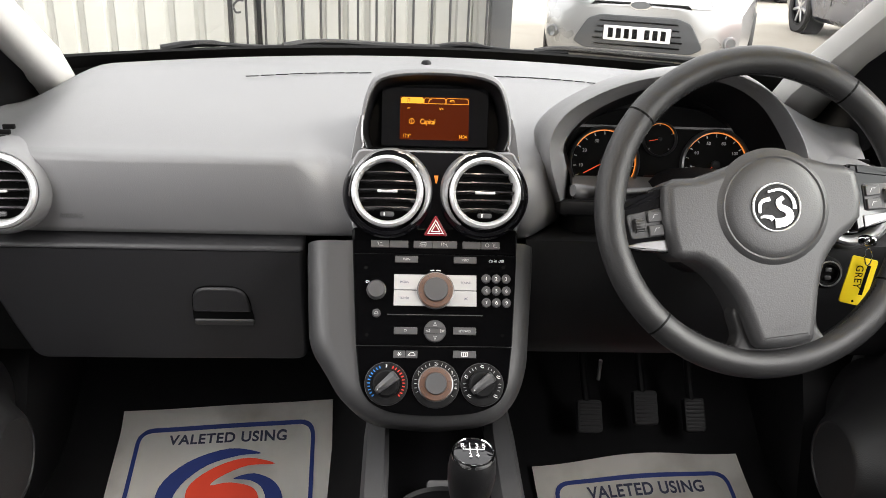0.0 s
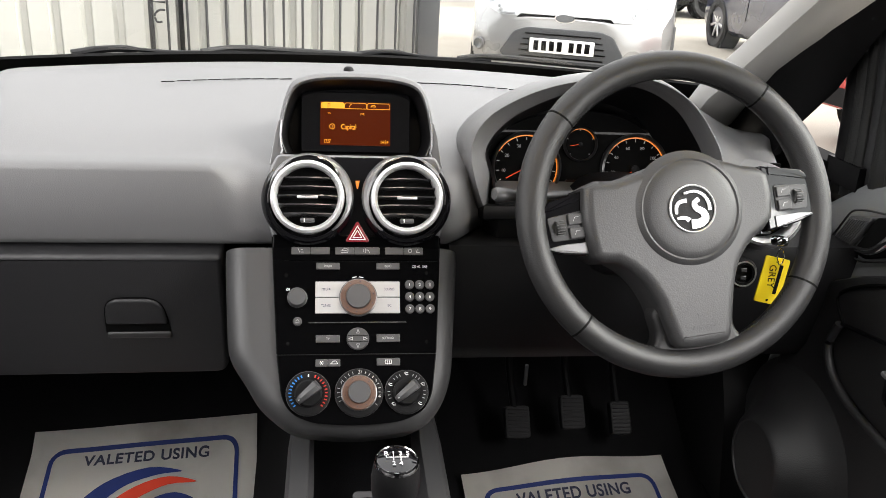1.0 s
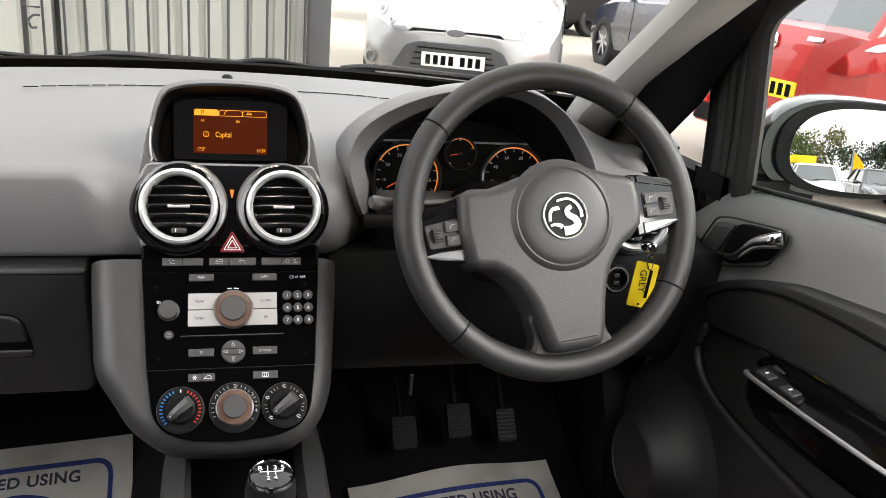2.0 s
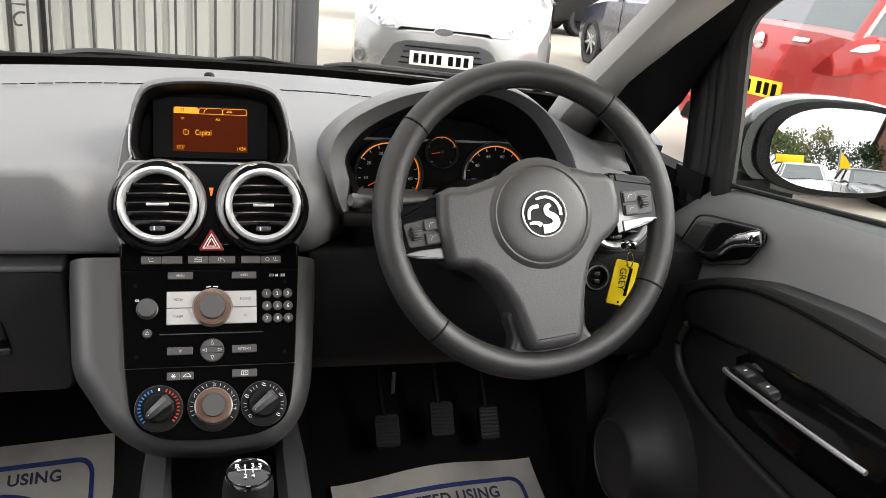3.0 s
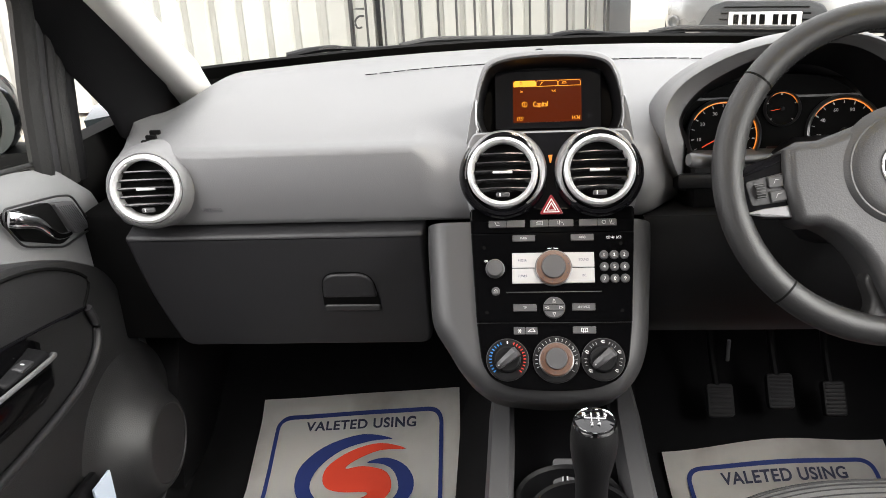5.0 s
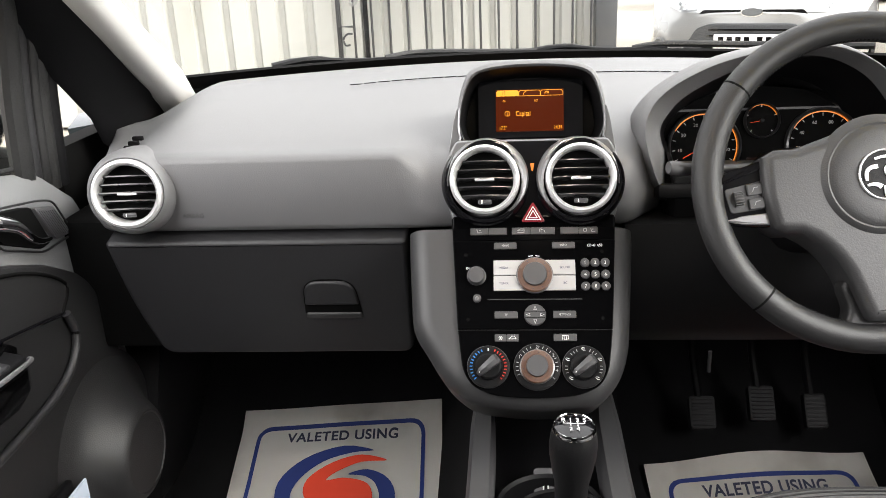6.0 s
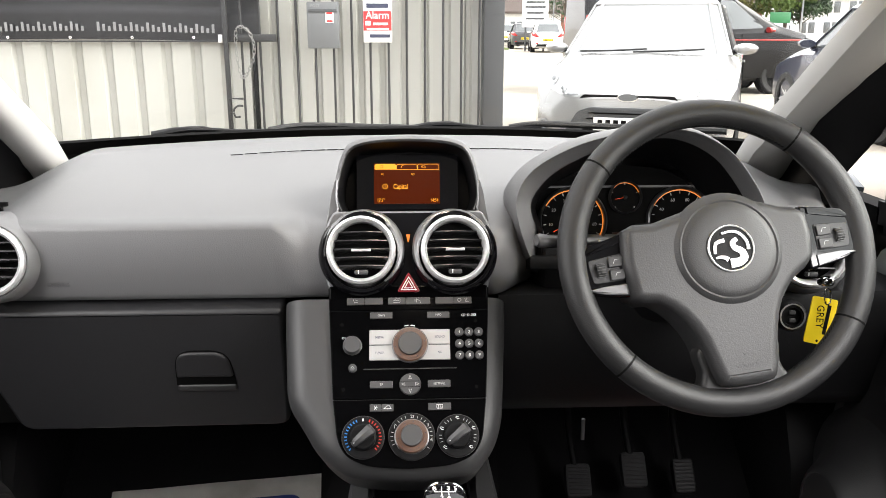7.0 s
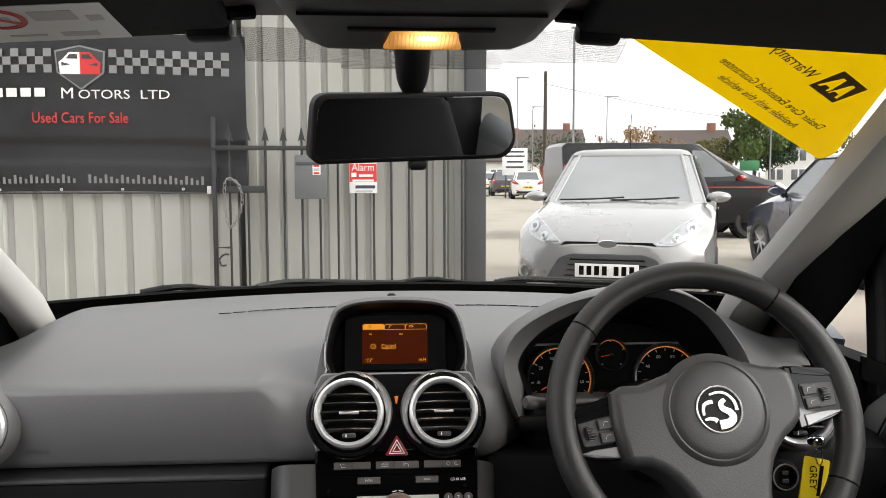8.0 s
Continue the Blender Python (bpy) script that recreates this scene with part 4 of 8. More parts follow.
bm = bmesh.new()
prism(bm, tab_shape(-0.0448, -0.0152, 0.0190, 0.0268), 0.0001, 0.0003, 0, D)
part("lit_tab", bm, M_LCDON, lcd)
for x0, x1 in ((-0.0148, 0.0135), (0.0140, 0.0432)):
    q = tab_shape(x0, x1, 0.0190, 0.0262)
    bm = bmesh.new()
    for a, b in list(zip(q, q[1:] + q[:1])):
        a, b = Vector((*a, 0.0003)), Vector((*b, 0.0003))
        d = b - a
        rbox(bm, (0, 0, 0), (d.length + 0.0006, 0.0006, 0.0002), 0, 1, D @ Matrix.Translation((a + b) / 2) @ pose(0, 0, 0, 0, 0, math.degrees(math.atan2(d.y, d.x))))
    part("tab_outline", bm, M_LCDON, lcd)
for t, x, y, sz in (("Capital", -0.0095, 0.0 - 0.0075, 0.0098), ("17.5°", -0.0365, -0.0255, 0.0068), ("14:34", 0.0365, -0.0255, 0.0068), ("FM", -0.0345, 0.0112, 0.0040), ("RDS", 0.008, 0.0112, 0.0040), ("1", -0.0305, -0.0068, 0.0068)):
    words("readout", t, sz, M_LCDON, lcd, D @ at(x, y, 0.0002), squeeze=0.72)
bm = bmesh.new()
lathe(bm, [(0.0036, 0.0001), (0.0036, 0.0003), (0.0030, 0.0003), (0.0030, 0.0001)], 20, D @ at(-0.0305, -0.0042))
part("readout_ring", bm, M_LCDON, lcd)
for segs, ink in (([((-0.036, 0.021), (-0.036, 0.0248)), ((-0.036, 0.0248), (-0.0335, 0.0252)), ((-0.0335, 0.0252), (-0.0335, 0.0215))], M_LCDDK), ([((-0.009, 0.0208), (-0.0075, 0.0238)), ((-0.0075, 0.0238), (-0.0055, 0.0248))], M_LCDON),
                  ([((0.019, 0.0220), (0.025, 0.0220)), ((0.020, 0.0238), (0.024, 0.0238)), ((0.0195, 0.0222), (0.020, 0.0238)), ((0.0245, 0.0222), (0.024, 0.0238))], M_LCDON)):
    bm = bmesh.new()
    for a, b in segs:
        a, b = Vector((*a, 0.0005)), Vector((*b, 0.0005))
        d = b - a
        rbox(bm, (0, 0, 0), (d.length + 0.0006, 0.0007, 0.0002), 0, 1, D @ Matrix.Translation((a + b) / 2) @ pose(0, 0, 0, 0, 0, math.degrees(math.atan2(d.y, d.x))))
    part("icon", bm, ink, lcd)

# ---- instrument binnacle ----
H = slope(0.33, 1.38, 0.97, 10)
binnacle = thing("instrument_binnacle", "hooded instrument cluster with orange-lit dials", "instruments", H)
lip_in = [(-0.150, -0.085), (-0.157, -0.043), (-0.168, -0.010), (-0.155, 0.018), (-0.126, 0.043), (-0.07, 0.069), (-0.004, 0.083), (0.042, 0.080), (0.086, 0.057), (0.116, 0.021), (0.135, -0.015), (0.147, -0.075)]
lip_out = [(-0.150, -0.105), (-0.176, -0.060), (-0.190, -0.006), (-0.174, 0.033), (-0.130, 0.062), (-0.075, 0.081), (-0.004, 0.091), (0.045, 0.087), (0.091, 0.063), (0.122, 0.026), (0.141, -0.012), (0.153, -0.075)]
lip_in, lip_out = (smoothline([(x, y, 0) for x, y in pts], 4) for pts in (lip_in, lip_out))
lip_mid = [p.lerp(q, 0.45) for p, q in zip(lip_in, lip_out)]


def shrink(pts, k, z, dy=0.0):
    c = Vector((-0.028, -0.03, 0))
    return [Vector((c.x + (p.x - c.x) * (1 - k / 0.16), c.y + (p.y - c.y) * (1 - k / 0.11) + dy, z)) for p in pts]


bm = bmesh.new()
hood_rows = [shrink(lip_in, 0.003, -0.032), shrink(lip_in, 0.0, -0.022), shrink(lip_mid, 0.0, -0.010), shrink(lip_out, 0.002, 0.003), shrink(lip_out, 0.0005, 0.0045), shrink(lip_out, -0.001, 0.003), shrink(lip_out, -0.006, -0.02), shrink(lip_out, -0.008, -0.05),
          shrink(lip_out, -0.007, -0.10, -0.006), shrink(lip_out, -0.004, -0.17, -0.018), shrink(lip_out, 0.004, -0.24, -0.05)]
for row in hood_rows:
    for i in range(7):
        row[i].z -= 0.0012 * (7 - i) ** 2
loft(bm, hood_rows)
part("hood", bm, M_DASH, binnacle, "charcoal instrument hood", sharp=60)
bm = bmesh.new()
loft(bm, [shrink(lip_in, 0.001, -0.026), shrink(lip_in, 0.008, -0.05), shrink(lip_in, 0.026, -0.118)])
part("hood_lining", bm, M_MATT, binnacle, "black inside of the hood", sharp=60)
B = H.inverted() @ slope(0.33, 1.495, 0.945, 15)
bm = bmesh.new()
prism(bm, rounded([(-0.150, -0.085), (-0.154, -0.02), (-0.135, 0.018), (-0.085, 0.042), (-0.02, 0.052), (0.045, 0.046), (0.090, 0.02), (0.112, -0.02), (0.115, -0.085)], 0.02, 3), -0.01, 0.0, 0.001, B)
part("cluster_face", bm, M_DEEP, binnacle, "black instrument face")
bm = bmesh.new()
rbox(bm, (-0.02, -0.088, 0.04), (0.30, 0.02, 0.12), 0.006, 2, B)
part("cluster_shelf", bm, M_MATT, binnacle)


def gauge(x, y, r, ticks, nums, needle, name, label):
    g = part(name, bmesh.new(), M_RADIO, binnacle, label)
    m = B @ at(x, y, 0.001)
    bm = bmesh.new()
    lathe(bm, [(r, 0.0), (r, 0.008), (r * 1.03, 0.010), (r * 1.08, 0.008), (r * 1.10, 0.0)], 48, m)
    part("bezel", bm, M_DARKRIM, g)
    bm = bmesh.new()
    lathe(bm, [(r, 0.0005), (0, 0.0005), (0, 0.0)], 48, m)
    part("dial_face", bm, M_DEEP, g)
    bm = bmesh.new()
    lathe(bm, [(r * 0.95, 0.0012), (r * 0.95, 0.002), (r * 0.985, 0.002), (r * 0.985, 0.0012)], 48, m, 150 if nums else 20, -60 if nums else 160)
    part("lit_scale", bm, M_AMBER, g, "orange-lit scale")
    for i in range(ticks):
        a = 225 - 270 * i / (ticks - 1)
        bm = bmesh.new()
        rbox(bm, (r * 0.885, 0, 0.0012), (r * 0.09, 0.0009 if i % 2 else 0.0014, 0.0003), 0, 1, m @ at(0, 0, 0, a))
        part("tick", bm, M_PALE, g)
    for i, t in enumerate(nums):
        a = radians(225 - 270 * i / max(1, len(nums) - 1))
        words("numeral", t, r * 0.14, M_PALE, g, m @ at(r * 0.70 * math.cos(a), r * 0.70 * math.sin(a) - r * 0.06, 0.0012))
    bm = bmesh.new()
    rbox(bm, (r * 0.35, 0, 0.004), (r * 0.7, r * 0.025, 0.001), 0.0002, 1, m @ at(0, 0, 0, needle))
    part("needle", bm, M_NEEDLE, g, "red needle")
    bm = bmesh.new()
    lathe(bm, [(r * 0.13, 0.0), (r * 0.13, 0.006), (0, 0.007)], 20, m)
    part("hub", bm, M_MATT, g)


gauge(-0.092, -0.030, 0.046, 15, ["0", "10", "20", "30", "40", "50", "60", "70"], 208, "rev_counter", "rev counter with orange scale")
gauge(0.066, -0.030, 0.046, 15, ["0", "20", "40", "60", "80", "100", "120", "140"], 215, "speedometer", "speedometer with orange scale")
gauge(-0.015, 0.004, 0.022, 5, [], 190, "fuel_gauge", "small fuel gauge")
bm = bmesh.new()
prism(bm, rect(-0.034, -0.070, 0.004, -0.046, 0.002), 0.0, 0.002, 0, B)
odo = part("trip_display", bm, M_LCDDK, binnacle)
for y in (-0.054, -0.066):
    bm = bmesh.new()
    rbox(bm, (-0.013, y + 0.001, 0.0023), (0.022 if y < -0.06 else 0.008, 0.0045, 0.0003), 0, 1, B)
    part("reading", bm, M_AMBER, odo)

# steering column shroud and stalks
column = thing("steering_column", "black steering column shroud with stalks", "steering column")
bm = bmesh.new()
rws = []
for y, z, w, h in ((1.275, 0.905, 0.045, 0.05), (1.30, 0.897, 0.058, 0.06), (1.36, 0.875, 0.068, 0.07), (1.46, 0.84, 0.072, 0.08)):
    rws.append([Vector((0.36 + w * math.copysign(abs(math.cos(a)) ** 0.6, math.cos(a)), y, z + h * math.copysign(abs(math.sin(a)) ** 0.6, math.sin(a)))) for a in [2 * math.pi * k / 20 for k in range(20)]])
loft(bm, rws, ring=True, caps=True)
part("shroud", bm, M_MATT, column)
bm = bmesh.new()
tube(bm, smoothline([(0.31, 1.33, 0.925), (0.26, 1.30, 0.935), (0.18, 1.262, 0.944), (0.148, 1.252, 0.949)], 4), [0.006] * 8 + [0.008, 0.009, 0.010, 0.0105, 0.008], 12, flat=0.8)
part("indicator_stalk", bm, M_BTN, column, "grey indicator stalk")
bm = bmesh.new()
tube(bm, [(0.41, 1.33, 0.915), (0.46, 1.305, 0.925), (0.52, 1.285, 0.93)], [0.006, 0.008, 0.009], 12)
part("wiper_stalk", bm, M_MATT, column)

# ---- steering wheel ----
W = slope(0.356, 1.235, 0.935, 24, 8)
wheel = thing("steering_wheel", "black leather three-spoke steering wheel with buttons, slightly turned", "steering wheel", W)
RR, TR = 0.1690, 0.0166
bm = bmesh.new()
rows = []
for k in range(72):
    a = 2 * math.pi * k / 72
    d = Vector((math.cos(a), math.sin(a), 0))
    fat = 1.0 + 0.06 * (math.exp(-((math.degrees(a) - 165) / 18) ** 2) + math.exp(-((math.degrees(a) - 15) / 18) ** 2))
    rows.append([d * (RR + TR * fat * 0.98 * math.cos(b)) + Vector((0, 0, TR * 1.05 * fat * math.sin(b))) for b in [2 * math.pi * j / 16 for j in range(16)]])
rows.append(rows[0])
loft(bm, rows, ring=True)
bmesh.ops.remove_doubles(bm, verts=bm.verts, dist=1e-6)
rim = part("rim", bm, M_LEATHER, wheel, "stitched black leather rim", sharp=80)
for a in (135, 46, 220, -36):
    bm = bmesh.new()
    c = Vector((math.cos(radians(a)), math.sin(radians(a)), 0))
    t = Vector((-c.y, c.x, 0))
    loft(bm, [[c * (RR + rr * math.cos(b)) + Vector((0, 0, rr * 1.05 * math.sin(b))) + t * dt for b in [2 * math.pi * j / 20 for j in range(20)]] for rr, dt in ((TR, -0.0012), (TR * 1.008, -0.0006), (TR * 1.008, 0.0006), (TR, 0.0012))], ring=True)
    part("seam", bm, M_DEEP, rim)
for a0, a1 in ((48, 134), (-128, -38)):
    for i in range(int((a1 - a0) / 1.6)):
        a = radians(a0 + 1.6 * i)
        c = Vector((math.cos(a), math.sin(a), 0)) * (RR - TR * 0.97)
        bm = bmesh.new()
        rbox(bm, (0, 0, 0.004), (0.0012, 0.0032, 0.0018), 0.0004, 1, Matrix.Translation(c) @ at(0, 0, 0, math.degrees(a) + 25))
        part("stitch", bm, M_MATT, rim)

pad = [(-0.112, 0.040), (-0.075, 0.044), (-0.030, 0.054), (0.008, 0.0585), (0.045, 0.054), (0.075, 0.043), (0.104, 0.031), (0.103, -0.020), (0.078, -0.040), (0.058, -0.062), (0.046, -0.092), (0.036, -0.135), (0.028, -0.149), (0.0, -0.151), (-0.028, -0.149), (-0.036, -0.135), (-0.046, -0.095), (-0.062, -0.066), (-0.085, -0.046), (-0.112, -0.036)]
pad = [p.to_2d() for p in smoothline([(x, y, 0) for x, y in pad], 2, True)]
bm = bmesh.new()
prism(bm, pad, -0.035, 0.024, 0.012, None, 6)
hub = part("airbag_pad", bm, M_HUB, wheel, "grained grey airbag cover", sharp=50)
BD = at(0.004, 0.001, 0.008)
bm = bmesh.new()
lathe(bm, [(0.0660, 0.0120), (0.0625, 0.0155), (0.0610, 0.0165), (0.0585, 0.0190), (0.0560, 0.0200), (0.0540, 0.0190), (0.0515, 0.0205), (0.046, 0.0222), (0.027, 0.0228), (0, 0.0228)], 56, BD)
part("boss", bm, M_HUB, hub, "round raised boss")
badge = part("badge", bmesh.new(), M_CHROME, hub, "round chrome badge")
bm = bmesh.new()
lathe(bm, [(0.0265, 0.022), (0.0265, 0.0255), (0.0258, 0.0262), (0.0250, 0.0258), (0.0247, 0.0245)], 48, BD)
part("ring", bm, M_BADGE, badge)
bm = bmesh.new()
lathe(bm, [(0.0250, 0.0240), (0.0, 0.0244)], 48, BD)
part("field", bm, M_MATT, badge)
def ribbon(pts, w0, w1):
    """Outline of a bent strip that narrows from w0 to w1."""
    p = smoothline([(x, y, 0) for x, y in pts], 5)
    a, b = [], []
    for k, q in enumerate(p):
        d = (p[min(k + 1, len(p) - 1)] - p[max(k - 1, 0)]).normalized()
        w = w0 + (w1 - w0) * k / (len(p) - 1)
        a.append(Vector((q.x - d.y * w, q.y + d.x * w)))
        b.append(Vector((q.x + d.y * w, q.y - d.x * w)))
    return a + b[::-1]


bend = ribbon([(-0.004, -0.017), (0.006, -0.0165), (0.0125, -0.012), (0.0105, -0.005), (0.0035, 0.000), (0.0025, 0.006), (0.008, 0.0095)], 0.0052, 0.0022)
sweep = ribbon([(-0.008, 0.0175), (0.004, 0.0185), (0.013, 0.0140), (0.0185, 0.005), (0.0190, -0.004)], 0.0012, 0.0018)
flag = ribbon([(-0.0195, -0.004), (-0.0185, 0.004), (-0.0145, 0.0085), (-0.0065, 0.0095)], 0.0014, 0.0022)
foot = ribbon([(-0.0195, -0.009), (-0.0140, -0.0085), (-0.0090, -0.0100), (-0.0060, -0.0125)], 0.0012, 0.0026)
for shape in (bend, sweep, flag, foot):
    bm = bmesh.new()
    prism(bm, shape, 0.024, 0.0262, 0.0003, BD)
    part("emblem", bm, M_BADGE, badge)
words("lettering", "AIRBAG", 0.0085, M_DASHLOW, hub, at(0.0005, -0.131, 0.0241), squeeze=0.9)
glyph(hub, [((-0.005, -0.113), (-0.002, -0.1175)), ((-0.002, -0.1175), (0.006, -0.1175)), ((0.001, -0.115), (0.005, -0.113))], 0.0242, M_DASHLOW, 0.0007)
# lower spoke apron and side spokes
bm = bmesh.new()
prism(bm, rounded([(-0.050, -0.105), (-0.044, -0.135), (-0.064, -0.160), (0.064, -0.160), (0.044, -0.135), (0.050, -0.105), (0.03, -0.095), (-0.03, -0.095)], 0.010, 4), -0.020, 0.006, 0.006, None, 3)
part("lower_spoke", bm, M_LEATHER, wheel)
for s in (-1, 1):
    sp = part("side_spoke", bmesh.new(), M_GLOSS, wheel, "gloss black spoke with buttons")
    bm = bmesh.new()
    out = [(s * 0.172, 0.015), (s * 0.152, 0.029), (s * 0.100, 0.0405), (s * 0.100, -0.036), (s * 0.140, -0.029), (s * 0.172, -0.018)]
    prism(bm, rounded(out if s > 0 else out[::-1], 0.004, 3), -0.006, 0.010, 0.003, None, 3)
    part("plate", bm, M_GLOSS, sp)
    bm = bmesh.new()
    prism(bm, rounded([(s * 0.162, 0.017), (s * 0.149, 0.0295), (s * 0.109, 0.038), (s * 0.109, 0.029), (s * 0.147, 0.020)][::s], 0.001, 2), 0.0, 0.0118, 0.001)
    part("upper_strip", bm, M_GLOSS, sp)
    bm = bmesh.new()
    prism(bm, rounded([(s * 0.160, -0.021), (s * 0.140, -0.0275), (s * 0.110, -0.0325), (s * 0.110, -0.019), (s * 0.140, -0.0185)][::-s], 0.001, 2), 0.0, 0.0118, 0.001)
    part("bright_strip", bm, M_FASCIA, sp, "satin silver strip under the buttons")
    bm = bmesh.new()
    prism(bm, rounded([(s * 0.154, 0.0125), (s * 0.113, 0.0165), (s * 0.113, -0.0145), (s * 0.151, -0.0145)], 0.004, 3), 0.0, 0.0115, 0.001)
    part("keypad", bm, M_DASHLOW, sp)
    xr = s * 0.1405
    bm = bmesh.new()
    lathe(bm, [(0.0075, -0.005), (0.0085, -0.003), (0.0085, 0.003), (0.0075, 0.005)], 20, pose(xr, 0.0, 0.0095, 0, 90, 0))
    part("scroll_wheel", bm, M_RUBBER, sp)
    for j in range(7):
        a = radians(25 + 130 * j / 6)
        bm = bmesh.new()
        rbox(bm, (xr, 0.0086 * math.cos(a), 0.0095 + 0.0086 * math.sin(a)), (0.009, 0.0008, 0.0008), 0)
        part("rib", bm, M_BTN, sp)
    for yy in (0.0078, -0.0072):
        for x0 in ((0.1145, 0.131),):
            bm = bmesh.new()
            xs = sorted((s * x0[0], s * x0[1]))
            prism(bm, rect(xs[0], yy - 0.0062, xs[1], yy + 0.0058, 0.0015), 0.010, 0.0145, 0.0012)
            k = part("key", bm, M_CHEEK, sp)
            cx = s * 0.1225
            glyph(k, [((cx - 0.003, yy - 0.002), (cx - 0.001, yy + 0.002)), ((cx - 0.001, yy + 0.002), (cx + 0.003, yy + 0.002))], 0.0147)


# ---- doors ----
M_DOOR = mat("door_card_grey", (0.165, 0.168, 0.172), 0.5, grain=0.4, gscale=700, vscale=4, var=0.06)
M_TWEET = mat("tweeter_mesh", (0.075, 0.076, 0.08), 0.6, grain=1.0, gscale=1500)
M_DOORBLK = mat("door_card_black", (0.011, 0.011, 0.0116), 0.5, grain=0.4, gscale=600, vscale=5)


def yz_plate(bm, pts, s, x0, x1, bev=0.004):
    """A plate with outline (y, z) on a door face, drawn from x0 inwards to x1."""
    m = Matrix(((0, 0, s, 0), (1, 0, 0, 0), (0, 1, 0, 0), (0, 0, 0, 1)))
    prism(bm, pts, x0, x1 if x1 > x0 else x0 - (x0 - x1), 0.0, m) if bev == 0 else _plate(bm, pts, m, x0, x1, bev)


def _plate(bm, pts, m, x0, x1, bev):
    # outline at x0 (in the door), bevelled at x1 (towards the cabin)
    pts = [Vector((p[0], p[1])) for p in pts]
    sg, n, loops = _wind(pts), len(pts), []
    for x, ins in ((x0, 0.0), (x1 + bev, 0.0), (x1 + bev * 0.3, bev * 0.3), (x1, bev)):
        lp = []
        for i, p in enumerate(pts):
            t = pts[(i + 1) % n] - pts[i - 1]
            nr = Vector((t.y, -t.x)).normalized() * sg
            q = p - nr * ins
            lp.append(bm.verts.new(m @ Vector((q.x, q.y, x))))
        loops.append(lp)
    for a, b in zip(loops, loops[1:]):
        for i in range(n):
            bm.faces.new((a[i], a[(i + 1) % n], b[(i + 1) % n], b[i]))
    bm.faces.new(loops[-1])


def door(s, name, label):
    d = thing(name, label, "car door", kind="structure")
    bm = bmesh.new()
    rows = []
    for k in range(15):
        y = 1.50 - 1.20 * k / 14
        belt = 0.935 + (1.39 - y) * 0.125 - max(0, y - 1.40) * 0.5
        bow = 0.012 * max(0, (y - 1.36) / 0.14) ** 2
        sec = [(0.655, 0.33), (0.655, 0.45), (0.660, 0.60), (0.672, 0.70), (0.678, 0.78), (0.681, 0.85), (0.688, belt - 0.035), (0.700, belt - 0.008), (0.714, belt), (0.735, belt - 0.035), (0.76, 0.60), (0.755, 0.33)]
        rows.append([Vector((s * (x + (bow if x < 0.73 else 0)), y, z)) for x, z in sec])
    loft(bm, rows, ring=True, caps=True)
    part("door_card", bm, M_DOOR, d, "grained grey upper door card", sharp=50)
    ins = [(1.46, 0.36), (1.47, 0.52), (1.44, 0.66), (1.42, 0.735), (1.385, 0.785), (1.30, 0.832), (1.19, 0.868), (1.05, 0.888), (0.7, 0.90), (0.34, 0.90), (0.34, 0.36)]
    bm = bmesh.new()
    yz_plate(bm, rounded(ins, 0.03, 3), s, 0.70, 0.6515, 0.006)
    part("door_insert", bm, M_DOORBLK, d, "black lower door panel")
    # seam of the padded insert
    bm = bmesh.new()
    tube(bm, [(s * 0.651, y, z) for y, z, _ in smoothline([(1.315, 0.755, 0), (1.335, 0.79, 0), (1.25, 0.838, 0), (1.13, 0.862, 0), (0.9, 0.87, 0), (0.5, 0.875, 0)], 5)], 0.0025, 8)
    part("insert_piping", bm, M_DEEP, d)
    # handle recess, tweeter, chrome pull
    rec = [(1.425, 0.832), (1.388, 0.892), (1.355, 0.902), (1.238, 0.922), (1.232, 0.905), (1.258, 0.866), (1.345, 0.832)]
    hd = part("handle_unit", bmesh.new(), M_DEEP, d, "door release handle with tweeter")
    bm = bmesh.new()
    tube(bm, [(s * 0.6768, p.x, p.y) for p in rounded(rec, 0.012, 5)], 0.0016, 6, True)
    part("surround", bm, M_DOORBLK, hd)
    # recess drawn as a near-black plate, its shade put into the colour
    bm = bmesh.new()
    yz_plate(bm, rounded([(1.365, 0.840), (1.333, 0.900), (1.245, 0.915), (1.240, 0.903), (1.262, 0.872), (1.340, 0.838)], 0.008, 4), s, 0.69, 0.6758, 0.001)
    part("recess", bm, M_DEEP, hd)
    bm = bmesh.new()
    yz_plate(bm, rounded([(1.417, 0.836), (1.386, 0.885), (1.340, 0.896), (1.370, 0.848), (1.38, 0.838)], 0.006, 3), s, 0.69, 0.6752, 0.001)
    part("tweeter_grille", bm, M_TWEET, hd, "fine mesh tweeter grille")
    for i in range(9):
        bm = bmesh.new()
        a, b = Vector((1.412 - 0.005 * i, 0.838 + 0.0012 * i)), Vector((1.385 - 0.005 * i, 0.880 + 0.0012 * i))
        tube(bm, [(s * 0.6748, a.x, a.y), (s * 0.6748, b.x, b.y)], 0.0007, 5)
        part("grille_bar", bm, M_TWEET, hd)
    bm = bmesh.new()
    pth = smoothline([(s * 0.672, 1.356, 0.848), (s * 0.662, 1.325, 0.855), (s * 0.655, 1.298, 0.868), (s * 0.655, 1.272, 0.892), (s * 0.662, 1.246, 0.905), (s * 0.672, 1.232, 0.912)], 5)
    rad = [0.0035 + 0.0075 * min(1, (k / (len(pth) - 1)) * 1.2) ** 1.6 for k in range(len(pth))]
    rad[-1] = 0.006
    tube(bm, pth, rad, 12, flat=1.0)
    for v in bm.verts:
        v.co.x = s * (0.668 + (abs(v.co.x) - 0.668) * 0.7)
    part("pull", bm, M_CHROME, hd, "curved chrome pull")
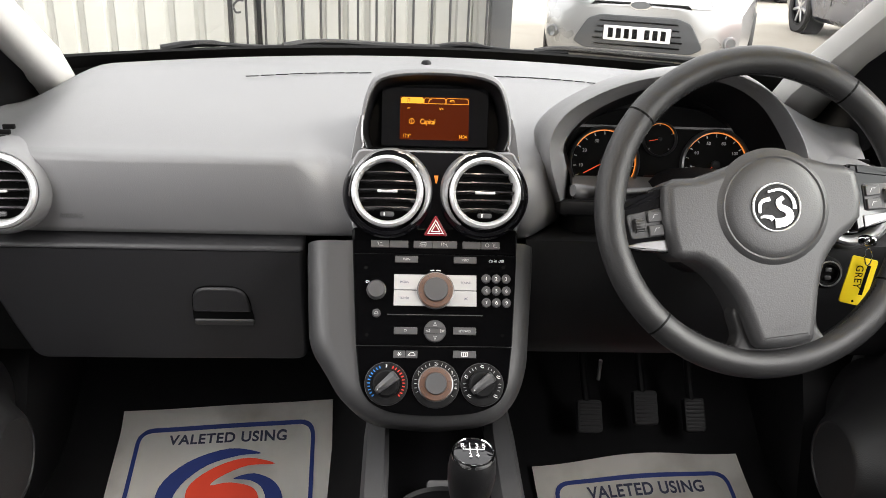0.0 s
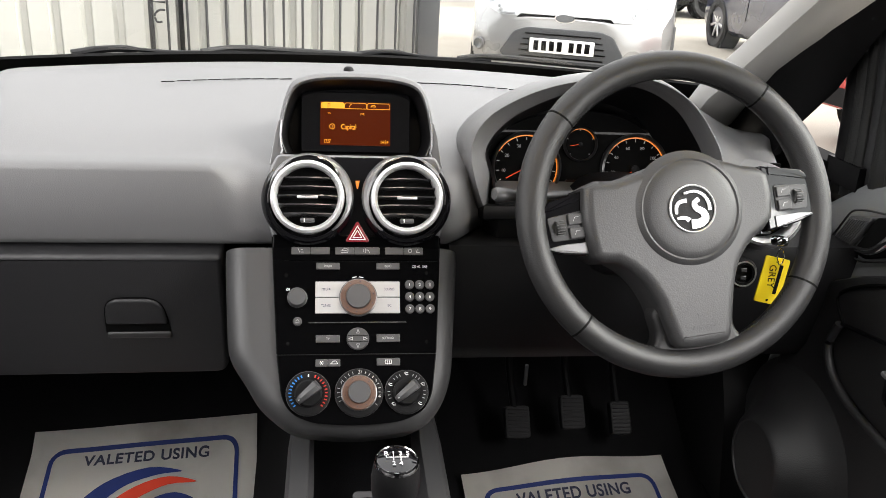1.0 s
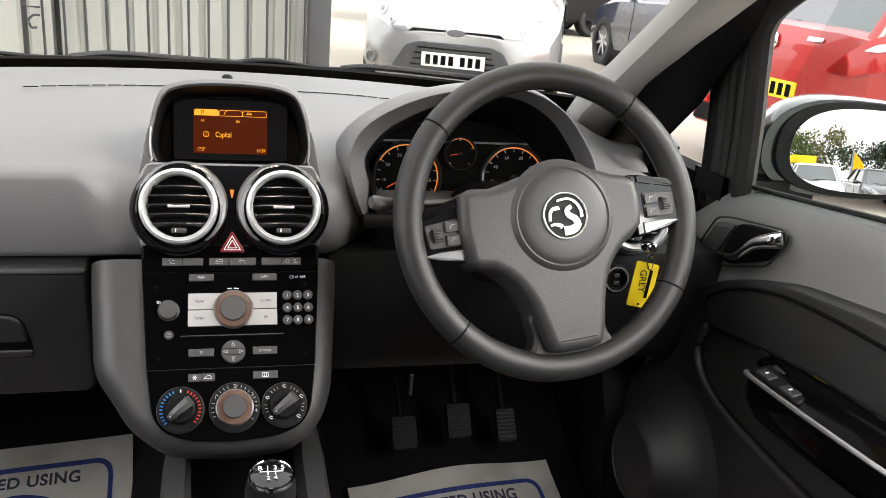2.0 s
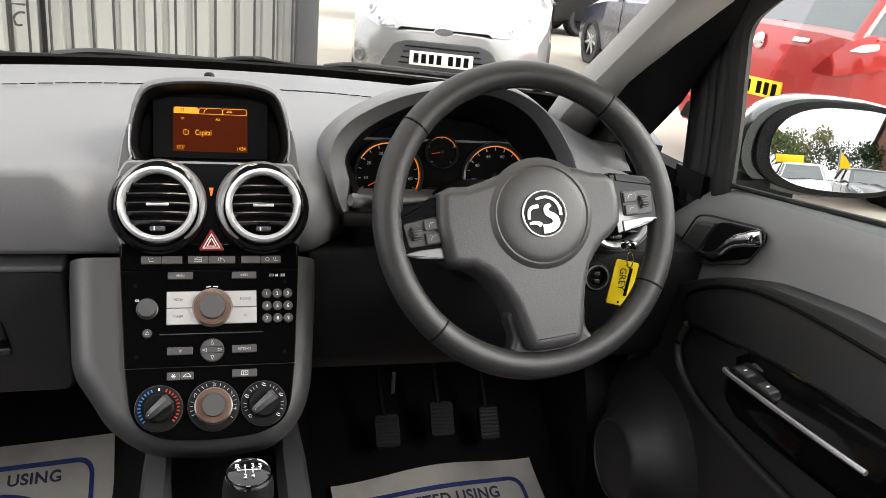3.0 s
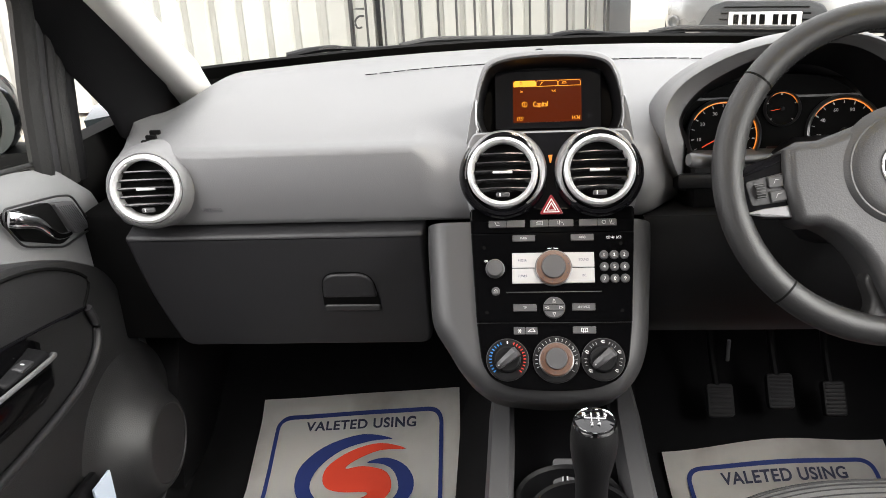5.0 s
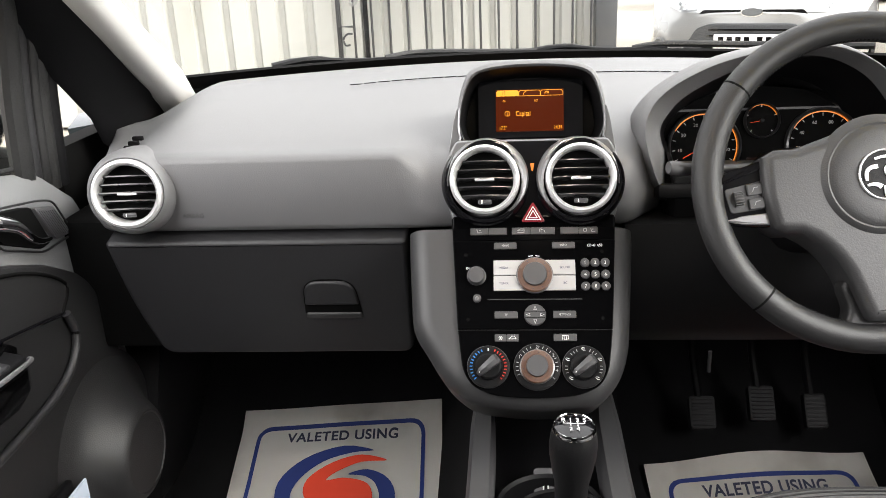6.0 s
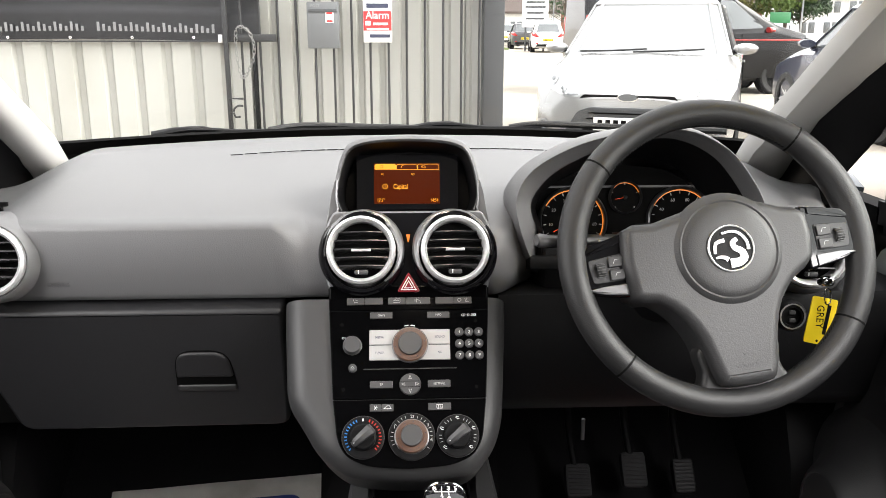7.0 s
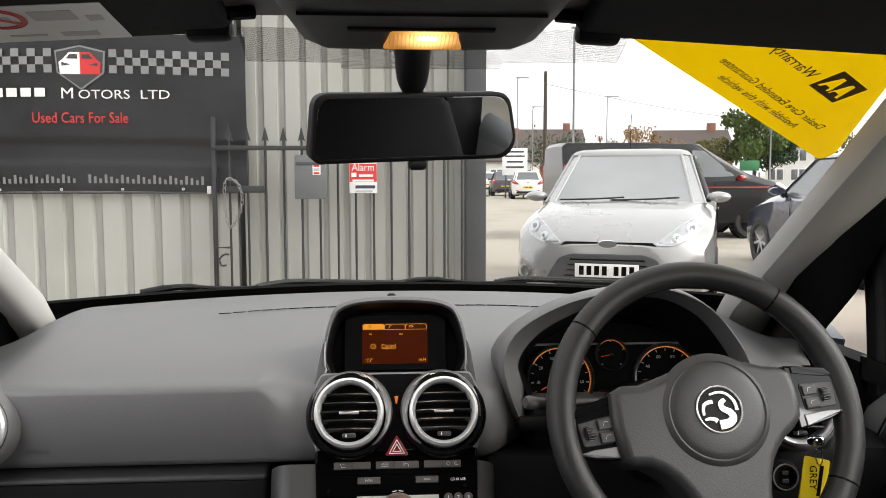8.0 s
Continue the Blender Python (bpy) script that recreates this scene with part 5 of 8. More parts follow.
    # armrest and pocket
    arm = part("armrest", bmesh.new(), M_DOORBLK, d, "black armrest with bright strip")
    bm = bmesh.new()
    rows = []
    for y, zt, x in ((1.19, 0.742, 0.645), (1.178, 0.752, 0.622), (1.15, 0.760, 0.606), (1.05, 0.770, 0.600), (0.94, 0.779, 0.600), (0.915, 0.779, 0.612), (0.90, 0.775, 0.645)):
        rows.append([Vector((s * xx, y, z)) for xx, z in ((0.66, zt + 0.026), (0.64, zt + 0.024), (x + 0.012, zt + 0.006), (x, zt - 0.004), (x + 0.002, zt - 0.030), (x + 0.02, zt - 0.055), (0.66, zt - 0.06))])
    loft(bm, rows, ring=True, caps=True)
    part("rest", bm, M_RADIO, arm, "gloss black armrest")
    bm = bmesh.new()
    tube(bm, smoothline([(s * 0.620, 1.178, 0.757), (s * 0.606, 1.155, 0.764), (s * 0.5995, 1.06, 0.773), (s * 0.5985, 0.97, 0.780), (s * 0.602, 0.922, 0.782)], 5), 0.003, 8)
    part("strip", bm, M_SILVERDARK, arm, "satin silver strip")
    bm = bmesh.new()
    tube(bm, [(s * 0.648, y, z) for y, z, _ in smoothline([(1.313, 0.755, 0), (1.224, 0.772, 0), (1.115, 0.790, 0), (1.02, 0.798, 0), (0.985, 0.797, 0), (0.962, 0.785, 0)], 5)], 0.003, 8)
    part("upper_line", bm, M_GLOSS, arm)
    bm = bmesh.new()
    pk = smoothline([(1.313, 0.755, 0), (1.325, 0.72, 0), (1.310, 0.690, 0), (1.27, 0.669, 0), (1.20, 0.658, 0), (1.06, 0.652, 0), (0.8, 0.65, 0), (0.5, 0.66, 0)], 6)
    tube(bm, [(s * 0.645, y, z) for y, z, _ in pk], 0.006, 10)
    # rim paler than the door panel: its edge highlight is put into the colour
    part("pocket_rim", bm, M_DASHLOW, arm)
    # window switches
    sw = part("switch_pack", bmesh.new(), M_MATT, d, "window switch pack")
    q = Matrix.Translation((s * 0.627, 1.115, 0.776)) @ pose(0, 0, 0, -3, -s * 12, 0)
    bm = bmesh.new()
    rbox(bm, (0, 0, -0.004), (0.040, 0.090, 0.012), 0.005, 3, q)
    part("plate", bm, M_MATT, sw)
    for yy in ((0.022, -0.022) if s > 0 else (0.0,)):
        for xx in (-0.011, 0.011):
            bm = bmesh.new()
            rbox(bm, (xx, yy, 0.0015), (0.015, 0.026, 0.006), 0.003, 3, q)
            k = part("window_switch", bm, M_DASHLOW, sw)
            bm = bmesh.new()
            rbox(bm, (xx, yy, 0.0048), (0.004, 0.0025, 0.0004), 0, 1, q)
            part("symbol", bm, M_WHITE, k)
    # speaker pod
    bm = bmesh.new()
    lathe(bm, [(0.155, 0.0), (0.122, 0.010), (0.099, 0.024), (0.083, 0.042), (0.072, 0.056), (0.065, 0.062), (0.061, 0.063), (0.059, 0.061), (0.0, 0.061)], 48, Matrix.Translation((s * 0.655, 1.360, 0.506)) @ pose(0, 0, 0, 0, -s * 90, 0))
    part("speaker_pod", bm, M_DOORBLK, d, "rounded black speaker pod")
    # frame: front post with rubber seals
    fr = part("window_frame", bmesh.new(), M_MATT, d, "black window frame with rubber seals")
    for off, w, mt in ((0.044, 0.017, M_MATT), (0.024, 0.015, M_RUBBER), (-0.012, 0.022, M_DASHLOW), (-0.046, 0.020, M_RUBBER), (0.006, 0.012, M_RUBBER)):
        bm = bmesh.new()
        k = 0.012 if mt is M_DASHLOW else 0.0
        tube(bm, smoothline([(s * (0.716 + k), 1.440 + off, 0.89), (s * (0.706 + k), 1.438 + off, 1.02), (s * (0.690 + k), 1.428 + off, 1.10), (s * (0.672 + k), 1.406 + off, 1.165), (s * (0.652 + k), 1.335 + off, 1.222 + off * 0.3), (s * 0.630, 1.18 + off * 0.8, 1.288 + off * 0.5), (s * 0.60, 0.9, 1.37 + off * 0.5)], 6), w, 10, flat=0.7, up=(1, 0, 0))
        part("post" if mt is M_MATT else "seal", bm, mt, fr)
    bm = bmesh.new()
    tube(bm, [(s * 0.716, 1.40, 0.937), (s * 0.717, 1.25, 0.955), (s * 0.717, 1.0, 0.987), (s * 0.717, 0.4, 1.061)], 0.004, 8)
    part("belt_seal", bm, M_RUBBER, fr)
    return d


door(-1, "door_1", "grey and black passenger door card with chrome handle").matrix_basis = pose(0.018, 0.006, -0.009)
door(1, "door_2", "grey and black driver's door card with chrome handle")


def door_mirror(s, group="door mirrors"):
    """Outside mirror with painted housing and real mirror glass."""
    m = Matrix.Translation((s * 0.895 + (0.018 if s < 0 else 0.0), 1.440, 0.985)) @ pose(0, 0, 0, 0, 0, -s * 15)
    t = thing("door_mirror", "grey painted door mirror outside the side window", "car mirror", group=group)
    bm = bmesh.new()
    rows = []
    for y, k in ((0.095, 0.25), (0.085, 0.55), (0.06, 0.80), (0.02, 0.97), (-0.02, 1.0), (-0.035, 0.97)):
        rows.append([m @ Vector((s * (0.142 * k * math.copysign(abs(math.cos(a)) ** 0.75, math.cos(a)) * (1.0 if math.cos(a) > 0 else 0.92)), y, 0.082 * k * math.copysign(abs(math.sin(a)) ** 0.8, math.sin(a)) * (1.0 if math.sin(a) > 0 else 0.85))) for a in [2 * math.pi * j / 32 for j in range(32)]])
    loft(bm, rows, ring=True, caps=True)
    part("housing", bm, M_BODYGREY, t, "metallic grey housing", sharp=50)
    gm = m @ pose(s * 0.016, -0.040, 0.002, 83.75 if s > 0 else 89.0, 0, 0 if s > 0 else 3)
    bm = bmesh.new()
    ol = [(0.126 * math.copysign(abs(math.cos(a)) ** 0.75, math.cos(a)), 0.076 * math.copysign(abs(math.sin(a)) ** 0.8, math.sin(a)) * (1.0 if math.sin(a) > 0 else 0.86)) for a in [2 * math.pi * j / 40 for j in range(40)]]
    prism(bm, ol, -0.02, 0.004, 0.002, gm)
    part("surround", bm, M_MATT, t, "black mirror surround")
    bm = bmesh.new()
    prism(bm, [(x * 0.885 + s * 0.006, y * 0.87) for x, y in ol], 0.0, 0.0055, 0.0005, gm)
    part("mirror_glass", bm, M_MIRROR, t, "mirror glass", sharp=4)
    bm = bmesh.new()
    loft(bm, [[Vector((s * x, 1.455 + y, z)) for y, z in ((-0.03, zz - 0.02), (0.05, zz - 0.02), (0.05, zz + 0.015), (-0.03, zz + 0.015))] for x, zz in ((0.70, 0.925), (0.78, 0.92), (0.86, 0.925))], ring=True, caps=True)
    part("arm", bm, M_MATT, t)


door_mirror(-1)
door_mirror(1)

# ---- lower console, gear lever ----
tunnel = thing("lower_console", "grey and black tunnel console with cup holders", "console")
for x0, x1 in ((-0.088, -0.053), (0.086, 0.122)):
    bm = bmesh.new()
    rows = []
    for y, z in ((1.45, 0.575), (1.36, 0.560), (1.25, 0.553), (1.10, 0.555), (0.9, 0.56), (0.6, 0.57)):
        w = 0.006 if y > 1.4 else 0.0
        rows.append([Vector((x, y, zz)) for x, zz in ((x0, 0.34), (x0 + w, z - 0.012), (x0 + 0.006 + w, z), (x1 - 0.006 - w, z), (x1 - w, z - 0.010), (x1, 0.34))])
    loft(bm, rows, ring=True, caps=True)
    part("rail", bm, M_RAIL, tunnel, "grained grey console rail")
bm = bmesh.new()
rbox(bm, (0.017, 1.10, 0.44), (0.145, 0.9, 0.12), 0.004)
part("tray", bm, M_MATT, tunnel, "black console tray")
for cx, cy, r in ((0.017, 1.20, 0.066),):
    bm = bmesh.new()
    lathe(bm, [(r - 0.006, 0.0), (r - 0.004, 0.034), (r, 0.038), (r + 0.003, 0.034), (r + 0.003, 0.0)], 48, at(cx, cy, 0.499))
    part("cup_holder_rim", bm, M_MATT, tunnel)
    bm = bmesh.new()
    lathe(bm, [(r - 0.010, 0.0), (r - 0.008, 0.060), (r - 0.004, 0.062)], 48, at(cx + 0.012, cy - 0.06, 0.499))
    part("cup_holder_rim", bm, M_MATT, tunnel)
usb = part("socket_plate", bmesh.new(), M_CHEEK, tunnel, "small grey socket plate")
U = slope(0.020, 1.262, 0.517, 40)
bm = bmesh.new()
prism(bm, rect(-0.022, -0.026, 0.024, 0.026, 0.006), -0.02, 0.003, 0.002, U)
part("plate", bm, M_RAIL, usb)
bm = bmesh.new()
prism(bm, rect(-0.010, -0.012, -0.002, 0.012, 0.001), 0.0, 0.0035, 0.0, U)
part("usb_port", bm, M_SILVER, usb)
bm = bmesh.new()
prism(bm, rect(-0.008, -0.009, -0.004, 0.009, 0.0005), 0.0, 0.0038, 0.0, U)
part("port_slot", bm, M_DEEP, usb)
bm = bmesh.new()
lathe(bm, [(0.003, 0.0), (0.003, 0.0035), (0.002, 0.0037), (0, 0.0034)], 14, U @ at(0.009, 0))
part("aux_jack", bm, M_DEEP, usb)
bm = bmesh.new()
lathe(bm, [(0.022, 0.0), (0.022, 0.012), (0.016, 0.015), (0.0, 0.015)], 28, slope(0.045, 1.40, 0.565, 30))
part("power_socket", bm, M_MATT, tunnel, "black power socket cap")

gear = thing("gear_lever", "black gear lever with chrome-ringed knob", "gear lever", pose(0.030, 1.088, 0.495, 5, 1, 0))
bm = bmesh.new()
lathe(bm, [(0.060, 0.0), (0.052, 0.018), (0.040, 0.030), (0.034, 0.042), (0.026, 0.050), (0.024, 0.060)], 32)
part("gaiter", bm, M_LEATHER, gear, "folded black leather gaiter")
bm = bmesh.new()
lathe(bm, [(0.0245, 0.055), (0.0262, 0.058), (0.0262, 0.066), (0.0240, 0.068)], 32)
part("collar", bm, M_SILVERDARK, gear)
bm = bmesh.new()
lathe(bm, [(0.0200, 0.064), (0.0180, 0.10), (0.0168, 0.145), (0.0176, 0.168), (0.0210, 0.186), (0.0238, 0.204), (0.0244, 0.218), (0.0232, 0.230), (0.0205, 0.238), (0.0, 0.239)], 40)
knob = part("knob", bm, M_KNEE, gear, "smooth black gear knob")
bm = bmesh.new()
lathe(bm, [(0.0216, 0.2352), (0.0214, 0.2390), (0.0202, 0.2408), (0.0196, 0.2400)], 40)
part("ring", bm, M_CHROME, knob, "chrome ring")
bm = bmesh.new()
lathe(bm, [(0.0198, 0.2396), (0.010, 0.2416), (0.0, 0.2422)], 40)
cap = part("cap", bm, M_GLOSS, knob, "gloss black cap with gear pattern")
for x, t in ((-0.0105, "R"), (-0.0035, "1"), (0.0035, "3"), (0.0105, "5")):
    words("numeral", t, 0.0085, M_WHITE, cap, at(x, 0.0030, 0.2428))
for x, t in ((-0.0035, "2"), (0.0035, "4")):
    words("numeral", t, 0.0075, M_WHITE, cap, at(x, -0.0110, 0.2428))
glyph(cap, [((-0.0105, 0.0), (0.0105, 0.0)), ((-0.0105, 0.0), (-0.0105, 0.0022)), ((-0.0035, -0.0045), (-0.0035, 0.0022)), ((0.0035, -0.0045), (0.0035, 0.0022)), ((0.0105, 0.0), (0.0105, 0.0022))], 0.2430, M_WHITE, 0.0008)

# ---- footwells ----
def floor_z(y):
    for (y0, z0), (y1, z1) in zip(((0.2, 0.32), (1.3, 0.305), (1.48, 0.315), (1.62, 0.36)), ((1.3, 0.305), (1.48, 0.315), (1.62, 0.36), (1.78, 0.47))):
        if y <= y1:
            return z0 + (z1 - z0) * (y - y0) / (y1 - y0)
    return 0.47


def paper_mat(tl, tr, length, curl, label):
    """A printed paper floor mat lying over the floor and the toe board."""
    tl, tr = Vector(tl), Vector(tr)
    wid = (tr - tl).length
    ex = (tr - tl).normalized()
    ey = Vector((-ex.y, ex.x))

    def lay(u, v, lift=0.0):
        # u across 0..wid, v down from the top edge
        p = tl + ex * u - ey * v
        w = 0.5 + 0.5 * noise.noise(Vector((u * 7, v * 5, wid * 30)))
        edge = max(0.0, 1 - v / 0.09) ** 2
        z = floor_z(p.y) + 0.007 + 0.004 * w + curl * edge * (0.35 + 0.65 * math.sin(math.pi * min(1, max(0, u / wid))) ** 2) + lift
        return Vector((p.x, p.y, z))

    t = thing("paper_floor_mat", label, "paper mat", group="paper floor mats")
    bm = bmesh.new()
    nu, nv = 24, 32
    loft(bm, [[lay(wid * i / nu, length * j / nv) for i in range(nu + 1)] for j in range(nv + 1)])
    bmesh.ops.solidify(bm, geom=bm.faces[:], thickness=0.0006)
    part("sheet", bm, M_PAPER, t, "off-white paper sheet", sharp=60)

    def ink(pts, material, name):
        # a flat printed outline, split fine and draped on the sheet
        bm = bmesh.new()
        vs = [bm.verts.new((x, y, 0)) for x, y in pts]
        bm.faces.new(vs)
        bmesh.ops.triangulate(bm, faces=bm.faces[:])
        for _ in range(2):
            long = [e for e in bm.edges if e.calc_length() > 0.02]
            if long:
                bmesh.ops.subdivide_edges(bm, edges=long, cuts=1)
                bmesh.ops.triangulate(bm, faces=bm.faces[:])
        for v in bm.verts:
            v.co = lay(v.co.x, v.co.y, 0.0016)
        part(name, bm, material, t)

    a, b = 0.030, 0.007
    outer, inner = rounded([(a, 0.030), (wid - a, 0.030), (wid - a, length - 0.03), (a, length - 0.03)], 0.028, 6), rounded([(a + b, 0.030 + b), (wid - a - b, 0.030 + b), (wid - a - b, length - 0.03 - b), (a + b, length - 0.03 - b)], 0.022, 6)
    bm = bmesh.new()
    n = len(outer)
    dense_o, dense_i = [], []
    for k in range(n):
        for j in range(8):
            dense_o.append(outer[k].lerp(outer[(k + 1) % n], j / 8))
            dense_i.append(inner[k].lerp(inner[(k + 1) % n], j / 8))
    loft(bm, [[lay(p.x, p.y, 0.0016) for p in row + row[:1]] for row in (dense_o, dense_i)])
    part("border", bm, M_NAVY, t, "navy printed border")
    # heading
    cu = bpy.data.curves.new("lettering", "FONT")
    cu.body, cu.size, cu.align_x = "VALETED USING", 0.0275, "CENTER"
    cu.space_character, cu.offset = 1.08, 0.0007
    tmp = bpy.data.objects.new("lettering", cu)
    scene.collection.objects.link(tmp)
    bpy.context.view_layer.update()
    me = bpy.data.meshes.new_from_object(tmp)
    bpy.data.objects.remove(tmp)
    bm = bmesh.new()
    bm.from_mesh(me)
    for v in bm.verts:
        v.co = lay(wid / 2 + v.co.x * 0.94 + 0.004, 0.063 - v.co.y, 0.0018)
    part("lettering", bm, M_INKDK, t, "dark printed heading")
    # emblem: two interlocked crescents
    cx, cy = wid * 0.5, 0.170
    def put(pts, material):
        ink([(cx + x * 0.84, cy - y * 0.84) for x, y in pts], material, "emblem")
    put([tuple(p)[:2] for p in smoothline([(0.075, 0.098, 0), (0.01, 0.112, 0), (-0.07, 0.085, 0), (-0.118, 0.03, 0), (-0.11, -0.035, 0), (-0.06, -0.075, 0), (-0.03, -0.082, 0), (-0.06, -0.055, 0), (-0.088, -0.01, 0), (-0.075, 0.035, 0), (-0.03, 0.075, 0), (0.03, 0.094, 0)], 4, True)], M_NAVY)
    put([tuple(p)[:2] for p in smoothline([(0.105, 0.072, 0), (0.05, 0.088, 0), (-0.01, 0.072, 0), (-0.058, 0.035, 0), (-0.060, -0.005, 0), (-0.025, -0.025, 0), (0.03, -0.028, 0), (0.018, -0.045, 0), (-0.04, -0.065, 0), (-0.085, -0.088, 0), (-0.02, -0.092, 0), (0.045, -0.070, 0), (0.078, -0.025, 0), (0.068, 0.018, 0), (0.02, 0.034, 0), (-0.018, 0.030, 0), (0.0, 0.048, 0), (0.05, 0.070, 0)], 4, True)], M_INKRED)
    put([tuple(p)[:2] for p in smoothline([(0.025, 0.042, 0), (0.065, 0.052, 0), (0.108, 0.030, 0), (0.125, -0.015, 0), (0.10, -0.07, 0), (0.04, -0.105, 0), (-0.03, -0.118, 0), (-0.075, -0.108, 0), (-0.01, -0.102, 0), (0.055, -0.080, 0), (0.092, -0.03, 0), (0.085, 0.015, 0), (0.06, 0.036, 0)], 4, True)], M_NAVY)
    return t


paper_mat((-0.526, 1.655), (-0.160, 1.676), 0.47, 0.0, "paper mat with a red and blue emblem, passenger footwell")
paper_mat((0.190, 1.553), (0.556, 1.580), 0.40, 0.022, "creased paper mat with a red and blue emblem under the pedals")

for x, z, w, h, nm, lab in ((0.287, 0.440, 0.043, 0.055, "clutch_pedal", "worn grey rubber clutch pedal"), (0.382, 0.458, 0.042, 0.058, "brake_pedal", "ribbed grey rubber brake pedal"), (0.470, 0.444, 0.036, 0.058, "accelerator_pedal", "ribbed black accelerator pedal")):
    t = thing(nm, lab, "pedal", group="foot pedals")
    q = slope(x, 1.58, z, 38)
    bm = bmesh.new()
    prism(bm, rect(-w / 2, -h / 2, w / 2, h / 2, 0.007), -0.012, 0.004, 0.003, q)
    pd = part("pad", bm, M_PEDAL if nm != "accelerator_pedal" else M_KNEE, t)
    for i in range(8):
        bm = bmesh.new()
        rbox(bm, (0, -h / 2 + 0.006 + i * (h - 0.012) / 7, 0.005), (w * 0.8, 0.0028, 0.003), 0.0008, 1, q)
        part("rib", bm, M_PEDAL, pd)
    bm = bmesh.new()
    tube(bm, smoothline([q @ Vector((0, 0.0, -0.010)), Vector((x - 0.012, 1.62, z + 0.08)), Vector((x - 0.015, 1.63, z + 0.16)), Vector((x - 0.015, 1.60, z + 0.30))], 4), 0.007, 8)
    part("arm", bm, M_MATT, t)
bm = bmesh.new()
tube(bm, [(0.272, 1.50, 0.595), (0.272, 1.50, 0.560)], 0.003, 8)
solo("pedal_rod", bm, M_SILVERDARK, "thin bare metal rod above the clutch pedal", "rod")

# passenger's and driver's kick panels
for s, side in ((-1, "left"), (1, "right")):
    bm = bmesh.new()
    loft(bm, [[Vector((s * x, y, z)) for y, z in ((1.46, 0.34), (1.50, 0.50), (1.56, 0.62), (1.60, 0.68), (1.95, 0.68), (1.95, 0.34))] for x in (0.615, 0.64, 0.70)], ring=True, caps=True)
    solo("kick_panel_" + side, bm, M_KNEE, "black plastic footwell side trim", "trim", kind="structure")

# ---- key in the ignition with its tag ----
key = thing("ignition_key", "car key with a yellow plastic tag hanging in the ignition", "key")
KF = slope(0.503, 1.265, 0.885, 12)
bm = bmesh.new()
lathe(bm, [(0.020, -0.03), (0.020, 0.0), (0.017, 0.004), (0.012, 0.004), (0.011, 0.0), (0, 0.0)], 28, slope(0.482, 1.295, 0.836, 10))
part("key_fob", bm, M_MATT, key, "round black key fob")
bm = bmesh.new()
lathe(bm, [(0.0165, 0.0042), (0.0165, 0.0052), (0.0148, 0.0052), (0.0148, 0.0042)], 28, slope(0.482, 1.295, 0.836, 10))
part("fob_ring", bm, M_SILVERDARK, key)
for dy in (-0.005, 0.005):
    bm = bmesh.new()
    rbox(bm, (0, dy, 0.0035), (0.008, 0.005, 0.002), 0.0008, 1, slope(0.482, 1.295, 0.836, 10))
    part("fob_button", bm, M_BTN, key)
bm = bmesh.new()
rbox(bm, (0, 0, 0), (0.016, 0.012, 0.02), 0.005, 3, slope(0.503, 1.262, 0.892, 12))
part("key_head", bm, M_CHROME, key, "bright metal key head")
bm = bmesh.new()
pts = [KF @ Vector((0.007 * math.cos(a) * 0.6, -0.012 + 0.010 * math.sin(a), 0.010)) for a in [2 * math.pi * k / 16 for k in range(16)]]
tube(bm, pts, 0.0008, 6, True)
part("split_ring", bm, M_CHROME, key)
TF = slope(0.503, 1.258, 0.871, 12, -12)
bm = bmesh.new()
prism(bm, rect(-0.0160, -0.056, 0.0160, 0.001, 0.003), 0.0, 0.002, 0.0005, TF)
tag = part("tag", bm, M_YELLOW, key, "yellow plastic tag with black handwriting")
for y in (-0.004, -0.052):
    bm = bmesh.new()
    lathe(bm, [(0.0016, 0.002), (0.0, 0.0022)], 10, TF @ at(0, y))
    part("hole", bm, M_DEEP, tag)
words("lettering", "GREY", 0.013, M_DEEP, tag, TF @ at(-0.0085, -0.009, 0.0021, -82), align="LEFT", squeeze=0.9)
bm = bmesh.new()
rbox(bm, (0.0065, -0.025, 0.0022), (0.0046, 0.036, 0.0002), 0, 1, TF)
part("illegible_line", bm, M_DEEP, tag)

# ---- mirror, roof console, visors ----
mir = thing("rear_view_mirror", "black interior mirror hanging from the windscreen", "car mirror")
MM = pose(0.021, 1.20, 1.262, 90, 0, 0) @ pose(0, 0, 0, 8.4, 13, 1.6)
bm = bmesh.new()
out = rounded([(-0.112, -0.030), (-0.106, 0.034), (0.106, 0.036), (0.116, -0.018), (0.104, -0.036), (-0.104, -0.038)], [0.022, 0.016, 0.016, 0.02, 0.014, 0.014], 6)
prism(bm, out, -0.028, 0.0, 0.004, MM, 3)
part("casing", bm, M_MATT, mir)
bm = bmesh.new()
c = Vector((0, 0))
prism(bm, [(p.x * 0.955, p.y * 0.87) for p in out], -0.005, 0.001, 0.0005, MM)
part("glass", bm, M_DIPMIRROR, mir, "mirror glass", sharp=4)
bm = bmesh.new()
rbox(bm, (0.004, -0.041, -0.006), (0.02, 0.012, 0.012), 0.005, 3, MM)
part("dip_lever", bm, M_MATT, mir)
bm = bmesh.new()
tube(bm, smoothline([(0.018, 1.215, 1.295), (0.018, 1.205, 1.312), (0.018, 1.19, 1.335), (0.018, 1.18, 1.36)], 4), [0.008, 0.010, 0.0125, 0.015, 0.0165, 0.0175, 0.018, 0.0185, 0.019, 0.0195, 0.02, 0.02, 0.02], 14)
part("stem", bm, M_MATT, mir)

